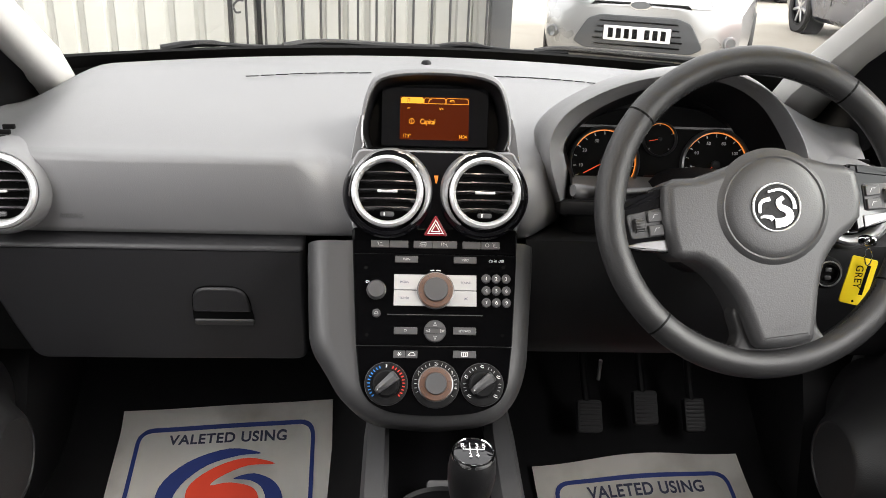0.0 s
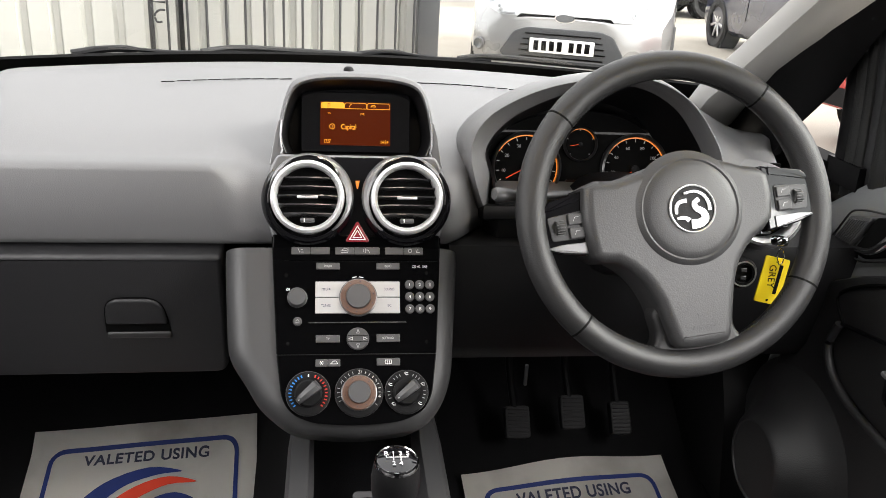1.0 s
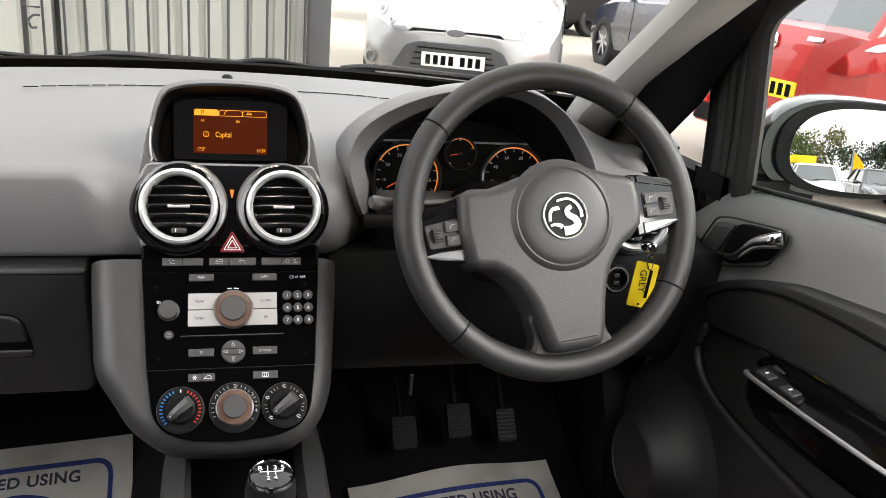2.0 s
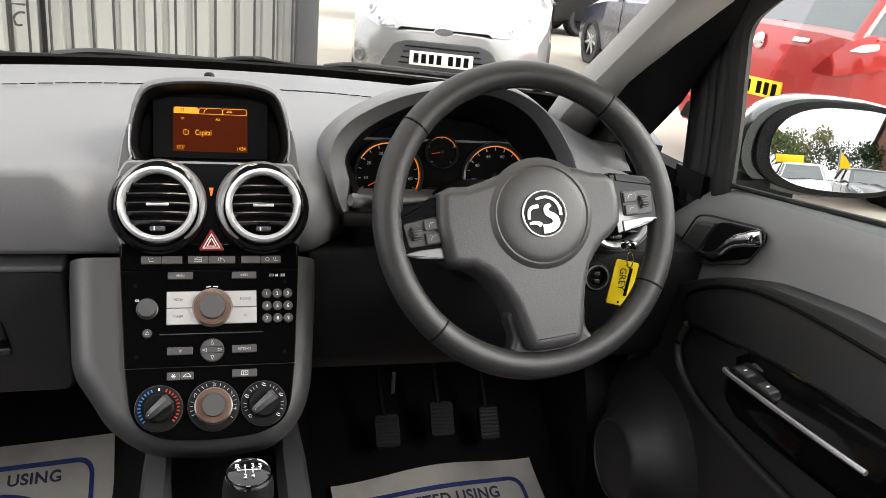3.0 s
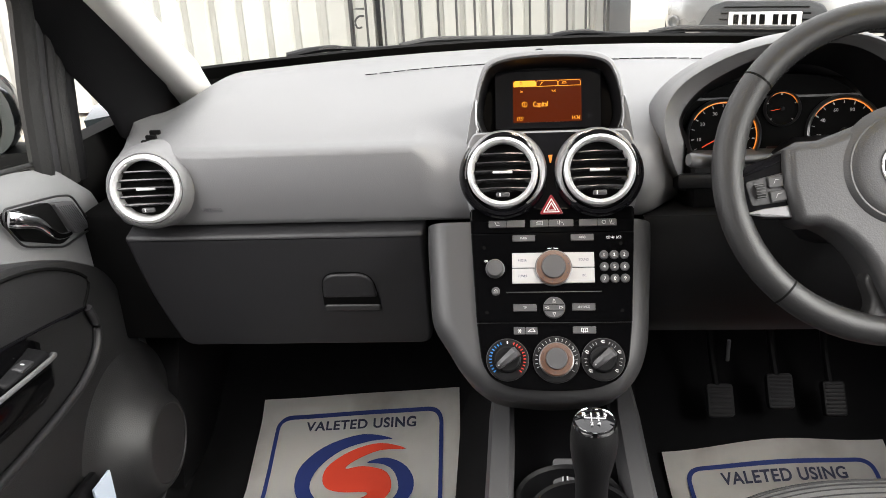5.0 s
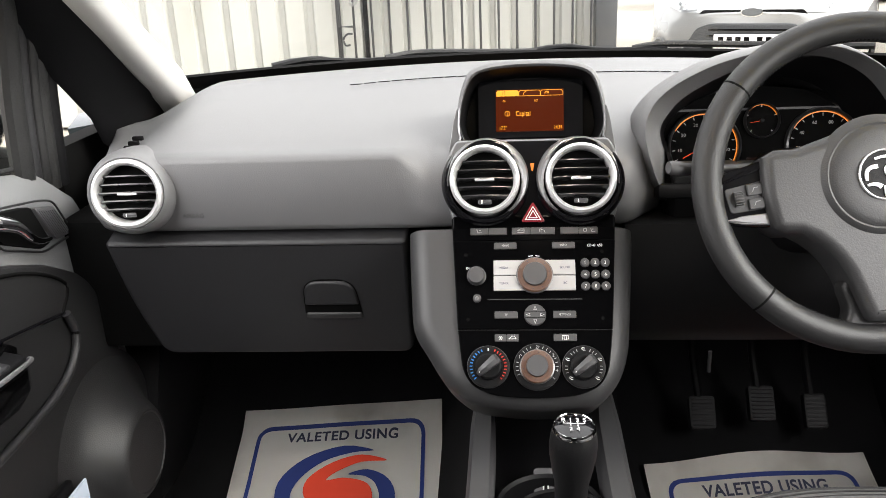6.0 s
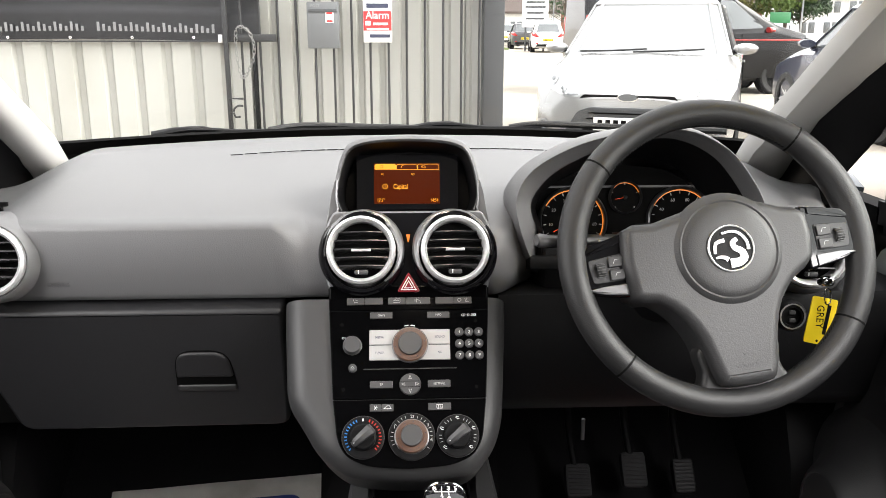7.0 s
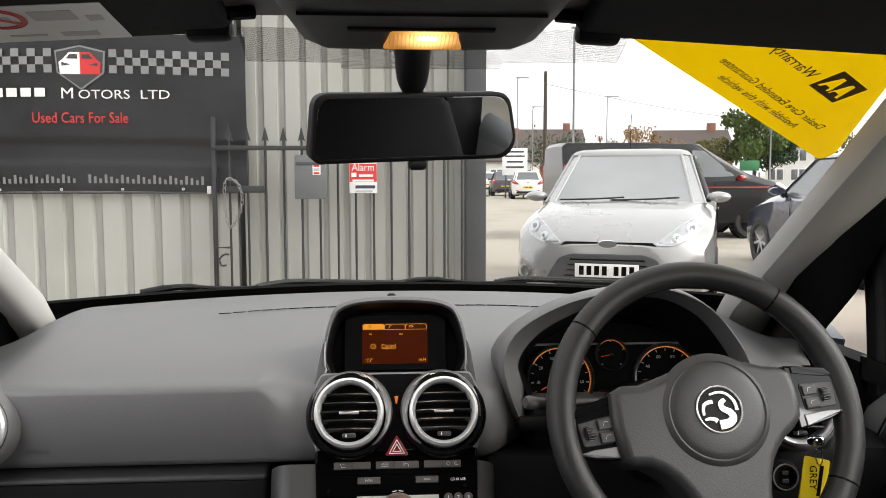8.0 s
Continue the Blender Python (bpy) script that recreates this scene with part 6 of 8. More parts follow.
con = thing("roof_console", "dark grey overhead console with a lit reading lamp", "roof console")
bm = bmesh.new()
rows = []
for y, z, w in ((1.078, 1.334, 0.084), (1.066, 1.322, 0.090), (1.05, 1.3215, 0.094), (1.00, 1.3305, 0.102), (0.90, 1.350, 0.115), (0.80, 1.364, 0.125)):
    rows.append([Vector((0.020 + x, y, zz)) for x, zz in ((-w - 0.024, z + 0.05), (-w - 0.014, z + 0.018), (-w - 0.005, z + 0.006), (-w + 0.010, z), (0, z - 0.001), (w - 0.010, z), (w + 0.005, z + 0.006), (w + 0.014, z + 0.018), (w + 0.024, z + 0.05))])
loft(bm, rows, ring=True, caps=True)
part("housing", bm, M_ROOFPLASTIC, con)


def lamp_glow(name, edge, core):
    """An amber lens lit from behind by one bulb: brightest in front of the bulb."""
    m = mat(name, (0.6, 0.4, 0.15), 0.3, emit=(1.0, 0.42, 0.04), power=edge, var=0.3, vscale=60)
    n, l = m.node_tree.nodes, m.node_tree.links
    gm, far, rng_, tone = n.new("ShaderNodeNewGeometry"), n.new("ShaderNodeVectorMath"), n.new("ShaderNodeMapRange"), n.new("ShaderNodeValToRGB")
    far.operation = "DISTANCE"
    far.inputs[1].default_value = (0.026, 1.022, 1.322)
    l.new(gm.outputs["Position"], far.inputs[0])
    l.new(far.outputs["Value"], rng_.inputs["Value"])
    rng_.interpolation_type = "SMOOTHSTEP"
    for key, value in (("From Min", 0.004), ("From Max", 0.032), ("To Min", core), ("To Max", edge)):
        rng_.inputs[key].default_value = value
    l.new(rng_.outputs["Result"], n["Principled BSDF"].inputs["Emission Strength"])
    mr = n.new("ShaderNodeMapRange")
    mr.inputs["From Max"].default_value = 0.034
    l.new(far.outputs["Value"], mr.inputs["Value"])
    l.new(mr.outputs["Result"], tone.inputs["Fac"])
    tone.color_ramp.elements[0].color, tone.color_ramp.elements[1].color = (1.0, 0.70, 0.28, 1), (1.0, 0.36, 0.03, 1)
    l.new(tone.outputs["Color"], n["Principled BSDF"].inputs["Emission Color"])
    return m


M_LAMP = lamp_glow("lamp_lens", 0.2, 1.1)
M_LAMPRIB = lamp_glow("lamp_rib", 0.10, 0.7)
M_BULB = mat("lamp_bulb", (0.9, 0.8, 0.5), 0.3, emit=(1.0, 0.82, 0.5), power=3.0, var=0)
bm = bmesh.new()
LQ = pose(0.022, 1.028, 1.3244, -10)
prism(bm, rounded([(-0.027, -0.018), (0.027, -0.018), (0.030, 0.0), (0.034, 0.020), (-0.034, 0.020), (-0.030, 0.0)], 0.003, 2), -0.0022, 0.004, 0, LQ)
lens = part("lamp_lens", bm, M_LAMP, con, "glowing amber ribbed lens")
for i in range(18):
    bm = bmesh.new()
    rbox(bm, (-0.0280 + 0.0033 * i, 0.001, -0.0022), (0.0014, 0.036, 0.0012), 0.0004, 1, LQ)
    part("lens_rib", bm, M_LAMPRIB, lens)
bm = bmesh.new()
rbox(bm, (0.003, -0.008, -0.0024), (0.016, 0.009, 0.001), 0.0004, 2, LQ)
part("bulb", bm, M_BULB, lens)
bm = bmesh.new()
rbox(bm, (0.020, 1.008, 1.3288), (0.12, 0.011, 0.0025), 0.0008, 2, pose(0, 0, 0))
part("switch_slot", bm, M_DEEP, con)
bm = bmesh.new()
rbox(bm, (0.020, 0.975, 1.3345), (0.195, 0.0015, 0.003), 0.0, 1)
part("seam", bm, M_DEEP, con)

for s in (-1, 1):
    vis = thing("sun_visor", "dark fabric sun visor folded to the roof", "sun visor", group="sun visors")
    bm = bmesh.new()
    q = Matrix.Translation((s * 0.325 + 0.018 * (s < 0), 0.995, 1.346)) @ pose(0, 0, 0, -9, s * 3, 0)
    rbox(bm, (0, 0, 0), (0.33, 0.155, 0.018), 0.008, 3, q)
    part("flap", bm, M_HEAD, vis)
    bm = bmesh.new()
    tube(bm, [q @ Vector((-s * 0.165, 0.05, 0.0)), q @ Vector((-s * 0.185, 0.06, 0.004))], 0.006, 8)
    part("pivot", bm, M_MATT, vis)
    bm = bmesh.new()
    rbox(bm, (-s * 0.145, 0.07, -0.006), (0.04, 0.02, 0.02), 0.006, 2, q)
    part("clip", bm, M_MATT, vis)
    if s < 0:
        bm = bmesh.new()
        rbox(bm, (0.022, 0.030, -0.0095), (0.115, 0.080, 0.0006), 0, 1, q)
        lab = part("warning_label", bm, M_TAN, vis, "white airbag warning label with red symbol")
        bm = bmesh.new()
        lathe(bm, [(0.022, 0.0), (0.022, 0.0006), (0.017, 0.0006), (0.017, 0.0)], 28, q @ at(-0.008, 0.015, -0.0106))
        rbox(bm, (0, 0, 0), (0.036, 0.004, 0.0006), 0, 1, q @ at(-0.008, 0.015, -0.0103, 40))
        part("red_symbol", bm, M_REDP, lab)
        bm = bmesh.new()
        for x, y, w, h in ((-0.008, 0.015, 0.02, 0.008), (0.036, 0.012, 0.034, 0.02), (0.042, 0.055, 0.03, 0.010), (0.0, 0.055, 0.03, 0.004), (0.066, 0.02, 0.012, 0.012)):
            rbox(bm, (x, y, -0.0100), (w, h, 0.0004), 0, 1, q)
        part("label_print", bm, M_PALE, lab)["kind"] = "stuff"

# ---- windscreen furniture ----
bm = bmesh.new()
rows = []
for k in range(21):
    u = -1 + k / 10
    a, b = screen_pt(u, 0.0), screen_pt(u, 0.055)
    rows.append([a + Vector((0, 0.0, -0.03)), a + Vector((0, -0.006, 0)), b + Vector((0, -0.006, -0.003)), b + Vector((0, 0.004, 0.0)), a + Vector((0, 0.01, 0))])
loft(bm, rows, ring=True, caps=True)
solo("windscreen_border", bm, M_DEEP, "black band along the foot of the windscreen", "trim", kind="structure")
bm = bmesh.new()
rows = []
for k in range(21):
    u = -1.05 + 2.1 * k / 20
    a = screen_pt(u, 0.0)
    rows.append([a + Vector((0, dy, dz)) for dy, dz in ((0.012, 0.004), (0.06, 0.004), (0.11, -0.012), (0.13, -0.05), (0.02, -0.06))])
loft(bm, rows, ring=True, caps=True)
solo("cowl", bm, M_MATT, "black plastic scuttle panel outside the windscreen", "trim", kind="structure")
bm = bmesh.new()
rows = []
for k in range(17):
    u = -1.1 + 2.2 * k / 16
    a = screen_pt(u * 0.95, 0.0)
    rows.append([Vector((u * 0.78, a.y + dy, 0.955 + dz - 0.03 * u * u)) for dy, dz in ((0.13, -0.02), (0.18, 0.0), (0.40, -0.04), (0.75, -0.14), (0.85, -0.25), (0.75, -0.3), (0.15, -0.1))])
loft(bm, rows, ring=True, caps=True)
solo("bonnet", bm, M_BODYGREY, "metallic grey bonnet beyond the windscreen", "car bonnet", kind="structure")


def wiper(p0, p1, p2, label):
    """A wiper: arm from its pivot p0 to p1 and a blade on to p2, given on the windscreen."""
    t = thing("windscreen_wiper", label, "wiper", group="windscreen wipers")
    off = Vector((0, 0.012, 0.012))
    a, b, c = (screen_pt(*p) + off for p in (p0, p1, p2))
    bm = bmesh.new()
    tube(bm, smoothline([a, a.lerp(b, 0.25) + Vector((0, 0, 0.008)), a.lerp(b, 0.6), b], 5), [0.012] * 4 + [0.010] * 3 + [0.006] * 9, 10, flat=0.6)
    part("arm", bm, M_MATT, t)
    bm = bmesh.new()
    tube(bm, smoothline([b.lerp(a, 0.25), b + Vector((0, 0, 0.006)), c.lerp(b, 0.5) + Vector((0, 0, 0.003)), c], 6), 0.006, 8)
    part("blade", bm, M_RUBBER, t)


wiper((-0.70, 0.022), (-0.30, 0.020), (0.12, 0.012), "black wiper resting on the windscreen foot")
wiper((0.02, 0.012), (0.40, 0.028), (0.86, 0.05), "black wiper resting on the windscreen foot")

# dotted shade band by the mirror
rows = []
for j in range(64):
    for i in range(360):
        u, v = -0.27 + 0.0019 * i + 0.00095 * (j % 2), 0.855 + 0.0014 * j
        if v < 0.868 and not -0.1 < u < 0.2:
            continue
        p = screen_pt(u, v) - Vector((0, 0.002, 0.004))
        rr = 0.00048
        rows += [(p.x + rr, p.y, p.z), (p.x, p.y - rr * 0.9, p.z + rr * 0.5), (p.x - rr, p.y, p.z), (p.x, p.y + rr * 0.9, p.z - rr * 0.5)]
dots = bpy.data.meshes.new("shade_band_dots")
dots.from_pydata(rows, [], [(k, k + 1, k + 2, k + 3) for k in range(0, len(rows), 4)])
dots.materials.append(M_DEEP)
tagged(new("shade_band_dots", dots), "dotted black shade band behind the mirror", "windscreen dots", kind="stuff")

# yellow sticker on the inside of the glass
sa, sb, sd = Vector((0.263, 1.185, 1.341)), Vector((0.556, 1.375, 1.228)), Vector((0.545, 1.19, 1.315))
e1 = (sa - sb).normalized()
nn = e1.cross(sd - sb).normalized()
if nn.y < 0:
    nn = -nn
e2 = nn.cross(e1)
SK = Matrix(((e1.x, e2.x, nn.x, 0), (e1.y, e2.y, nn.y, 0), (e1.z, e2.z, nn.z, 0), (0, 0, 0, 1)))
SK.translation = sb - nn * 0.008
up = 1.0 if (sd - sb).dot(e2) > 0 else -1.0
st = thing("windscreen_sticker", "yellow warranty sticker seen from behind on the windscreen", "sticker", SK)
M_STICK = mat("yellow_sticker", (0.72, 0.58, 0.0), 0.6, var=0.05, emit=None)
sb_ = M_STICK.node_tree.nodes["Principled BSDF"]
tl_ = M_STICK.node_tree.nodes.new("ShaderNodeBsdfTranslucent")
mx_ = M_STICK.node_tree.nodes.new("ShaderNodeMixShader")
tl_.inputs["Color"].default_value = (0.80, 0.64, 0.01, 1)
mx_.inputs[0].default_value = 0.7
M_STICK.node_tree.links.new(sb_.outputs[0], mx_.inputs[1])
M_STICK.node_tree.links.new(tl_.outputs[0], mx_.inputs[2])
M_STICK.node_tree.links.new(mx_.outputs[0], M_STICK.node_tree.nodes["Material Output"].inputs["Surface"])
bm = bmesh.new()
prism(bm, rounded([(0.022, 0.009), (0.46, 0.009), (0.46, 0.24), (0.238, 0.24), (0.024, 0.030)], [0.012, 0.01, 0.01, 0.01, 0.012], 6), -0.0002, 0.0002)
part("sheet", bm, M_STICK, st)
for t, x, y, sz in (("Available with this vehicle", 0.123, 0.027, 0.0158), ("Dealer Care Extended Guarantee", 0.099, 0.046, 0.0158), ("Warranty", 0.212, 0.093, 0.0205)):
    words("lettering", t, sz, M_INKDK, st, at(x, y, -0.0006), align="LEFT", squeeze=0.97)
M_BROWNINK = mat("brown_ink", (0.10, 0.06, 0.01), 0.7)
bm = bmesh.new()
loops = [[(0.147, 0.087), (0.200, 0.087), (0.200, 0.126), (0.147, 0.126)]]
for x in (0.152, 0.172):
    loops.append([(x, 0.094), (x + 0.005, 0.094), (x + 0.007, 0.100), (x + 0.016, 0.100), (x + 0.018, 0.094), (x + 0.023, 0.094), (x + 0.0145, 0.119), (x + 0.0085, 0.119)])
rim_ = []
for lp in loops:
    vs = [bm.verts.new((x, y, -0.0006)) for x, y in lp]
    rim_ += [bm.edges.new((vs[i - 1], vs[i])) for i in range(len(vs))]
bmesh.ops.triangle_fill(bm, use_beauty=True, edges=rim_)
part("emblem_block", bm, M_BROWNINK, st, "dark printed block with a clear emblem")

# ---- seats ----
def seat(x, label, back=0.0):
    t = thing("front_seat", label, "car seat", pose(0, -back, 0.012 if back == 0 else 0.0), group="front seats")
    bm = bmesh.new()
    rows = []
    def top(xx, y):
        # crown of the cushion: rolls over at the front and towards the bolsters
        k, q = abs(xx) / 0.19, (y - 1.10) / 0.068
        roll = 0.045 * max(0.0, q) ** 2.4
        return 0.613 - 0.026 * k ** 4 - roll - 0.05 * max(0.0, 1.05 - y) * 0.5

    def front(xx):
        return 0.028 * (abs(xx) / 0.19) ** 2

    for y in (1.168, 1.163, 1.155, 1.145, 1.13, 1.11, 1.08, 1.04, 0.95, 0.80, 0.62, 0.55):
        line = [-0.19 + 0.38 * k / 24 for k in range(25)]
        rows.append([Vector((x - 0.19, y - front(0.19), 0.47))] + [Vector((x + xx, y - front(xx), top(xx, y))) for xx in line] + [Vector((x + 0.19, y - front(0.19), 0.47))])
    loft(bm, rows, ring=True, caps=True)
    cu = part("cushion", bm, M_FABRIC, t, "grey woven seat cushion with ribbed lines", sharp=60)
    for i in range(16):
        y = 1.158 - 0.0095 * i
        bm = bmesh.new()
        tube(bm, [(x + xx, y - front(xx), top(xx, y) + 0.0002) for xx in [-0.178 + 0.356 * k / 20 for k in range(21)]], 0.0009, 5)
        part("seam", bm, M_FABRIC3, cu)
    for s in (-1, 1):
        bm = bmesh.new()
        tube(bm, smoothline([(x + s * 0.195, 1.125, 0.515), (x + s * 0.200, 1.095, 0.545), (x + s * 0.207, 1.03, 0.568), (x + s * 0.216, 0.85, 0.60), (x + s * 0.22, 0.60, 0.62)], 6), [0.018, 0.026, 0.034, 0.039, 0.042, 0.044] + [0.045] * 19, 16)
        part("bolster", bm, M_FABRIC3, t, "plain grey fabric side bolster", sharp=80)
    bm = bmesh.new()
    rows = []
    for z, y, w, th in ((0.55, 0.55, 0.20, 0.10), (0.70, 0.50, 0.23, 0.11), (0.95, 0.43, 0.23, 0.10), (1.10, 0.39, 0.19, 0.08), (1.14, 0.375, 0.14, 0.05)):
        rows.append([Vector((x + w * math.cos(a), y - 0.05 + th * 0.6 * math.sin(a) + 0.03 * abs(math.cos(a)) ** 3, z)) for a in [2 * math.pi * k / 24 for k in range(24)]])
    loft(bm, rows, ring=True, caps=True)
    part("backrest", bm, M_FABRIC2, t, "dark fabric backrest", sharp=80)
    bm = bmesh.new()
    rbox(bm, (x, 0.31, 1.23), (0.25, 0.09, 0.15), 0.04, 4)
    part("headrest", bm, M_FABRIC2, t)
    for s in (-1, 1):
        bm = bmesh.new()
        tube(bm, [(x + s * 0.06, 0.315, 1.16), (x + s * 0.06, 0.32, 1.10)], 0.006, 8)
        part("headrest_post", bm, M_CHROME, t)
    bm = bmesh.new()
    rbox(bm, (x, 0.82, 0.40), (0.34, 0.5, 0.14), 0.02)
    part("seat_base", bm, M_MATT, t)


seat(0.365, "grey woven driver's seat with ribbed cushion lines")
seat(-0.400, "grey woven passenger seat pushed back", 0.22)
bm = bmesh.new()
rbox(bm, (0, -0.45, 0.52), (1.2, 0.5, 0.2), 0.05, 3)
rbox(bm, (0, -0.75, 0.80), (1.2, 0.16, 0.55), 0.05, 3)
solo("rear_bench", bm, M_FABRIC2, "dark fabric rear bench seat", "rear seat")
# belts hanging at the pillars behind the front seats
for s in (-1, 1):
    belt = thing("seat_belt", "grey woven seat belt hanging beside the pillar", "seat belt", group="front seat belts")
    bm = bmesh.new()
    loft(bm, [[Vector((s * (x + dx), y + w, z)) for w, dx in ((-0.023, 0.0), (0.023, 0.0), (0.023, 0.0015), (-0.023, 0.0015))] for x, y, z in ((0.596, 0.235, 1.22), (0.600, 0.26, 1.0), (0.602, 0.285, 0.75), (0.604, 0.30, 0.42))], ring=True, caps=True)
    part("webbing", bm, M_FABRIC, belt)
    bm = bmesh.new()
    rbox(bm, (s * 0.603, 0.235, 1.225), (0.012, 0.065, 0.035), 0.006, 3)
    part("guide", bm, M_MATT, belt, "black belt guide")
# pad of papers in the passenger door pocket
M_CARD = mat("pale_blue_card", (0.50, 0.58, 0.68), 0.5)
lf = thing("leaflet", "pale blue leaflet pushed into the door pocket", "leaflet")
bm = bmesh.new()
rbox(bm, (-0.606, 1.225, 0.475), (0.004, 0.045, 0.12), 0.001, 1, None)
part("card", bm, M_CARD, lf)
bm = bmesh.new()
rbox(bm, (-0.618, 1.195, 0.485), (0.010, 0.07, 0.12), 0.003, 2)
part("wallet", bm, M_MATT, lf, "black wallet")


# ---- outside: ground, fence, gate ----
M_GROUND = mat("worn_concrete", (0.33, 0.30, 0.25), 0.9, grain=0.5, gscale=60, var=0.12, vscale=0.6, stain=(0.25, 0.225, 0.185), stainscale=0.5)
M_FENCE = mat("pale_steel_sheet", (0.355, 0.355, 0.33), 0.5, var=0.05, vscale=1.5, stain=(0.30, 0.295, 0.265), stainscale=1.2)
M_IRON = mat("dark_iron", (0.014, 0.0145, 0.016), 0.5, grain=0.3, gscale=300)
M_POSTGREY = mat("dark_grey_post", (0.045, 0.048, 0.052), 0.5)
M_BANNER = mat("dark_banner_vinyl", (0.034, 0.0345, 0.038), 0.36, var=0.12, vscale=2)
M_BANNERG = mat("banner_grey_print", (0.2, 0.205, 0.21), 0.5)
M_ALARMRED = mat("alarm_red", (0.55, 0.02, 0.02), 0.45)
M_CHAIN = mat("galvanised_chain", (0.24, 0.24, 0.235), 0.45, metal=0.6, var=0.3, vscale=40)
M_LAMPPOST = mat("galvanised_post", (0.28, 0.29, 0.30), 0.5, metal=0.5)
M_BOX = mat("post_box_grey", (0.11, 0.115, 0.12), 0.45)

bm = bmesh.new()
rbox(bm, (0, 0, -0.05), (3000, 3000, 0.1), 0)
solo("ground", bm, M_GROUND, "pale worn concrete forecourt reaching the distance", "ground", kind="structure")

FY = 6.25
XR = 0.60


def corrugated(x0, x1, y, z0, z1, pitch, name, label):
    bm = bmesh.new()
    x, pts = x0, []
    while x < x1:
        for f, d in ((0.0, 0.0), (0.60, 0.0), (0.70, 0.035), (0.88, 0.035), (0.98, 0.0)):
            pts.append((min(x + f * pitch, x1), y + d))
        x += pitch
    loft(bm, [[Vector((x, y, z0)) for x, y in pts], [Vector((x, y, z1)) for x, y in pts], [Vector((x, y + 0.006, z1)) for x, y in pts], [Vector((x, y + 0.006, z0)) for x, y in pts]])
    return solo(name, bm, M_FENCE, label, "fence", kind="structure", sharp=20)


corrugated(-17.0, -1.08, FY + 0.10, 0.03, 3.2, 0.205, "fence_wall_west", "pale box-profile steel sheet fence")
corrugated(-1.06, XR, FY + 0.22, 0.03, 3.2, 0.155, "fence_wall_gate", "pale box-profile steel sheets behind the gate")
bm = bmesh.new()
loft(bm, [[Vector((x, y, z)) for x, y in ((-17.0, FY + 0.3), (XR, FY + 0.3), (XR, FY + 0.36), (-17.0, FY + 0.36))] for z in (0.0, 3.25)], ring=True, caps=True)
solo("fence_frame", bm, M_POSTGREY, "dark steel backing of the fence", "fence", kind="structure")
bm = bmesh.new()
rbox(bm, (XR + 0.025, FY + 0.12, 1.7), (0.145, 0.20, 3.4), 0.006)
solo("fence_post", bm, M_POSTGREY, "dark grey square steel fence end post", "fence post")

gate = thing("iron_gate", "black iron railing gate with spear tops", "gate")
for z in (1.41, 0.35):
    bm = bmesh.new()
    rbox(bm, (-0.33, FY, z), (1.82, 0.045, 0.032), 0.003)
    part("rail", bm, M_IRON, gate)
bm = bmesh.new()
rbox(bm, (-1.232, FY, 0.85), (0.03, 0.03, 1.55), 0.004)
part("hanging_post", bm, M_IRON, gate)
for i in range(14):
    x = -1.125 + 0.1265 * i
    bar = part("bar", bmesh.new(), M_IRON, gate)
    bm = bmesh.new()
    tube(bm, [(x, FY, 0.10), (x, FY, 1.47)], 0.0085, 8)
    part("rod", bm, M_IRON, bar)
    bm = bmesh.new()
    prism(bm, [(-0.026, 0.0), (-0.012, 0.012), (0.0, 0.0), (0.012, 0.012), (0.026, 0.0), (0.011, 0.06), (0.0, 0.105), (-0.011, 0.06)], -0.006, 0.006, 0.0, pose(x, FY, 1.455, 90))
    part("spear_tip", bm, M_IRON, bar)
bm = bmesh.new()
rbox(bm, (-1.03, FY - 0.03, 1.12), (0.30, 0.012, 0.05), 0.003)
part("latch_plate", bm, M_IRON, gate)
bm = bmesh.new()
tube(bm, smoothline([(-1.135, FY - 0.03, 0.66), (-1.17, FY - 0.035, 0.66), (-1.20, FY - 0.035, 0.63), (-1.19, FY - 0.035, 0.585), (-1.155, FY - 0.035, 0.585)], 5), 0.007, 8)
tube(bm, [(-1.225, FY - 0.03, 0.30), (-1.225, FY - 0.03, 0.71), (-1.13, FY - 0.03, 0.71)], 0.008, 8)
part("drop_bolt", bm, M_IRON, gate, "hooked drop bolt")
chain = thing("chain", "galvanised chain looped round the gate", "chain")
loop = smoothline([(-1.145, FY - 0.05, 1.18), (-1.15, FY - 0.06, 1.0), (-1.12, FY - 0.06, 0.86), (-1.06, FY - 0.06, 0.93), (-1.03, FY - 0.06, 1.06), (-1.07, FY - 0.05, 1.17)], 9, True)
for i in range(0, len(loop), 2):
    bm = bmesh.new()
    d = (loop[(i + 1) % len(loop)] - loop[i]).normalized()
    r = d.to_track_quat("X", "Z").to_matrix().to_4x4()
    r = Matrix.Translation(loop[i]) @ r @ pose(0, 0, 0, 90 * ((i // 2) % 2), 0, 0)
    tube(bm, [r @ Vector((0.020 * math.cos(a), 0.010 * math.sin(a), 0)) for a in [2 * math.pi * k / 10 for k in range(10)]], 0.0035, 6, True)
    part("link", bm, M_CHAIN, chain)

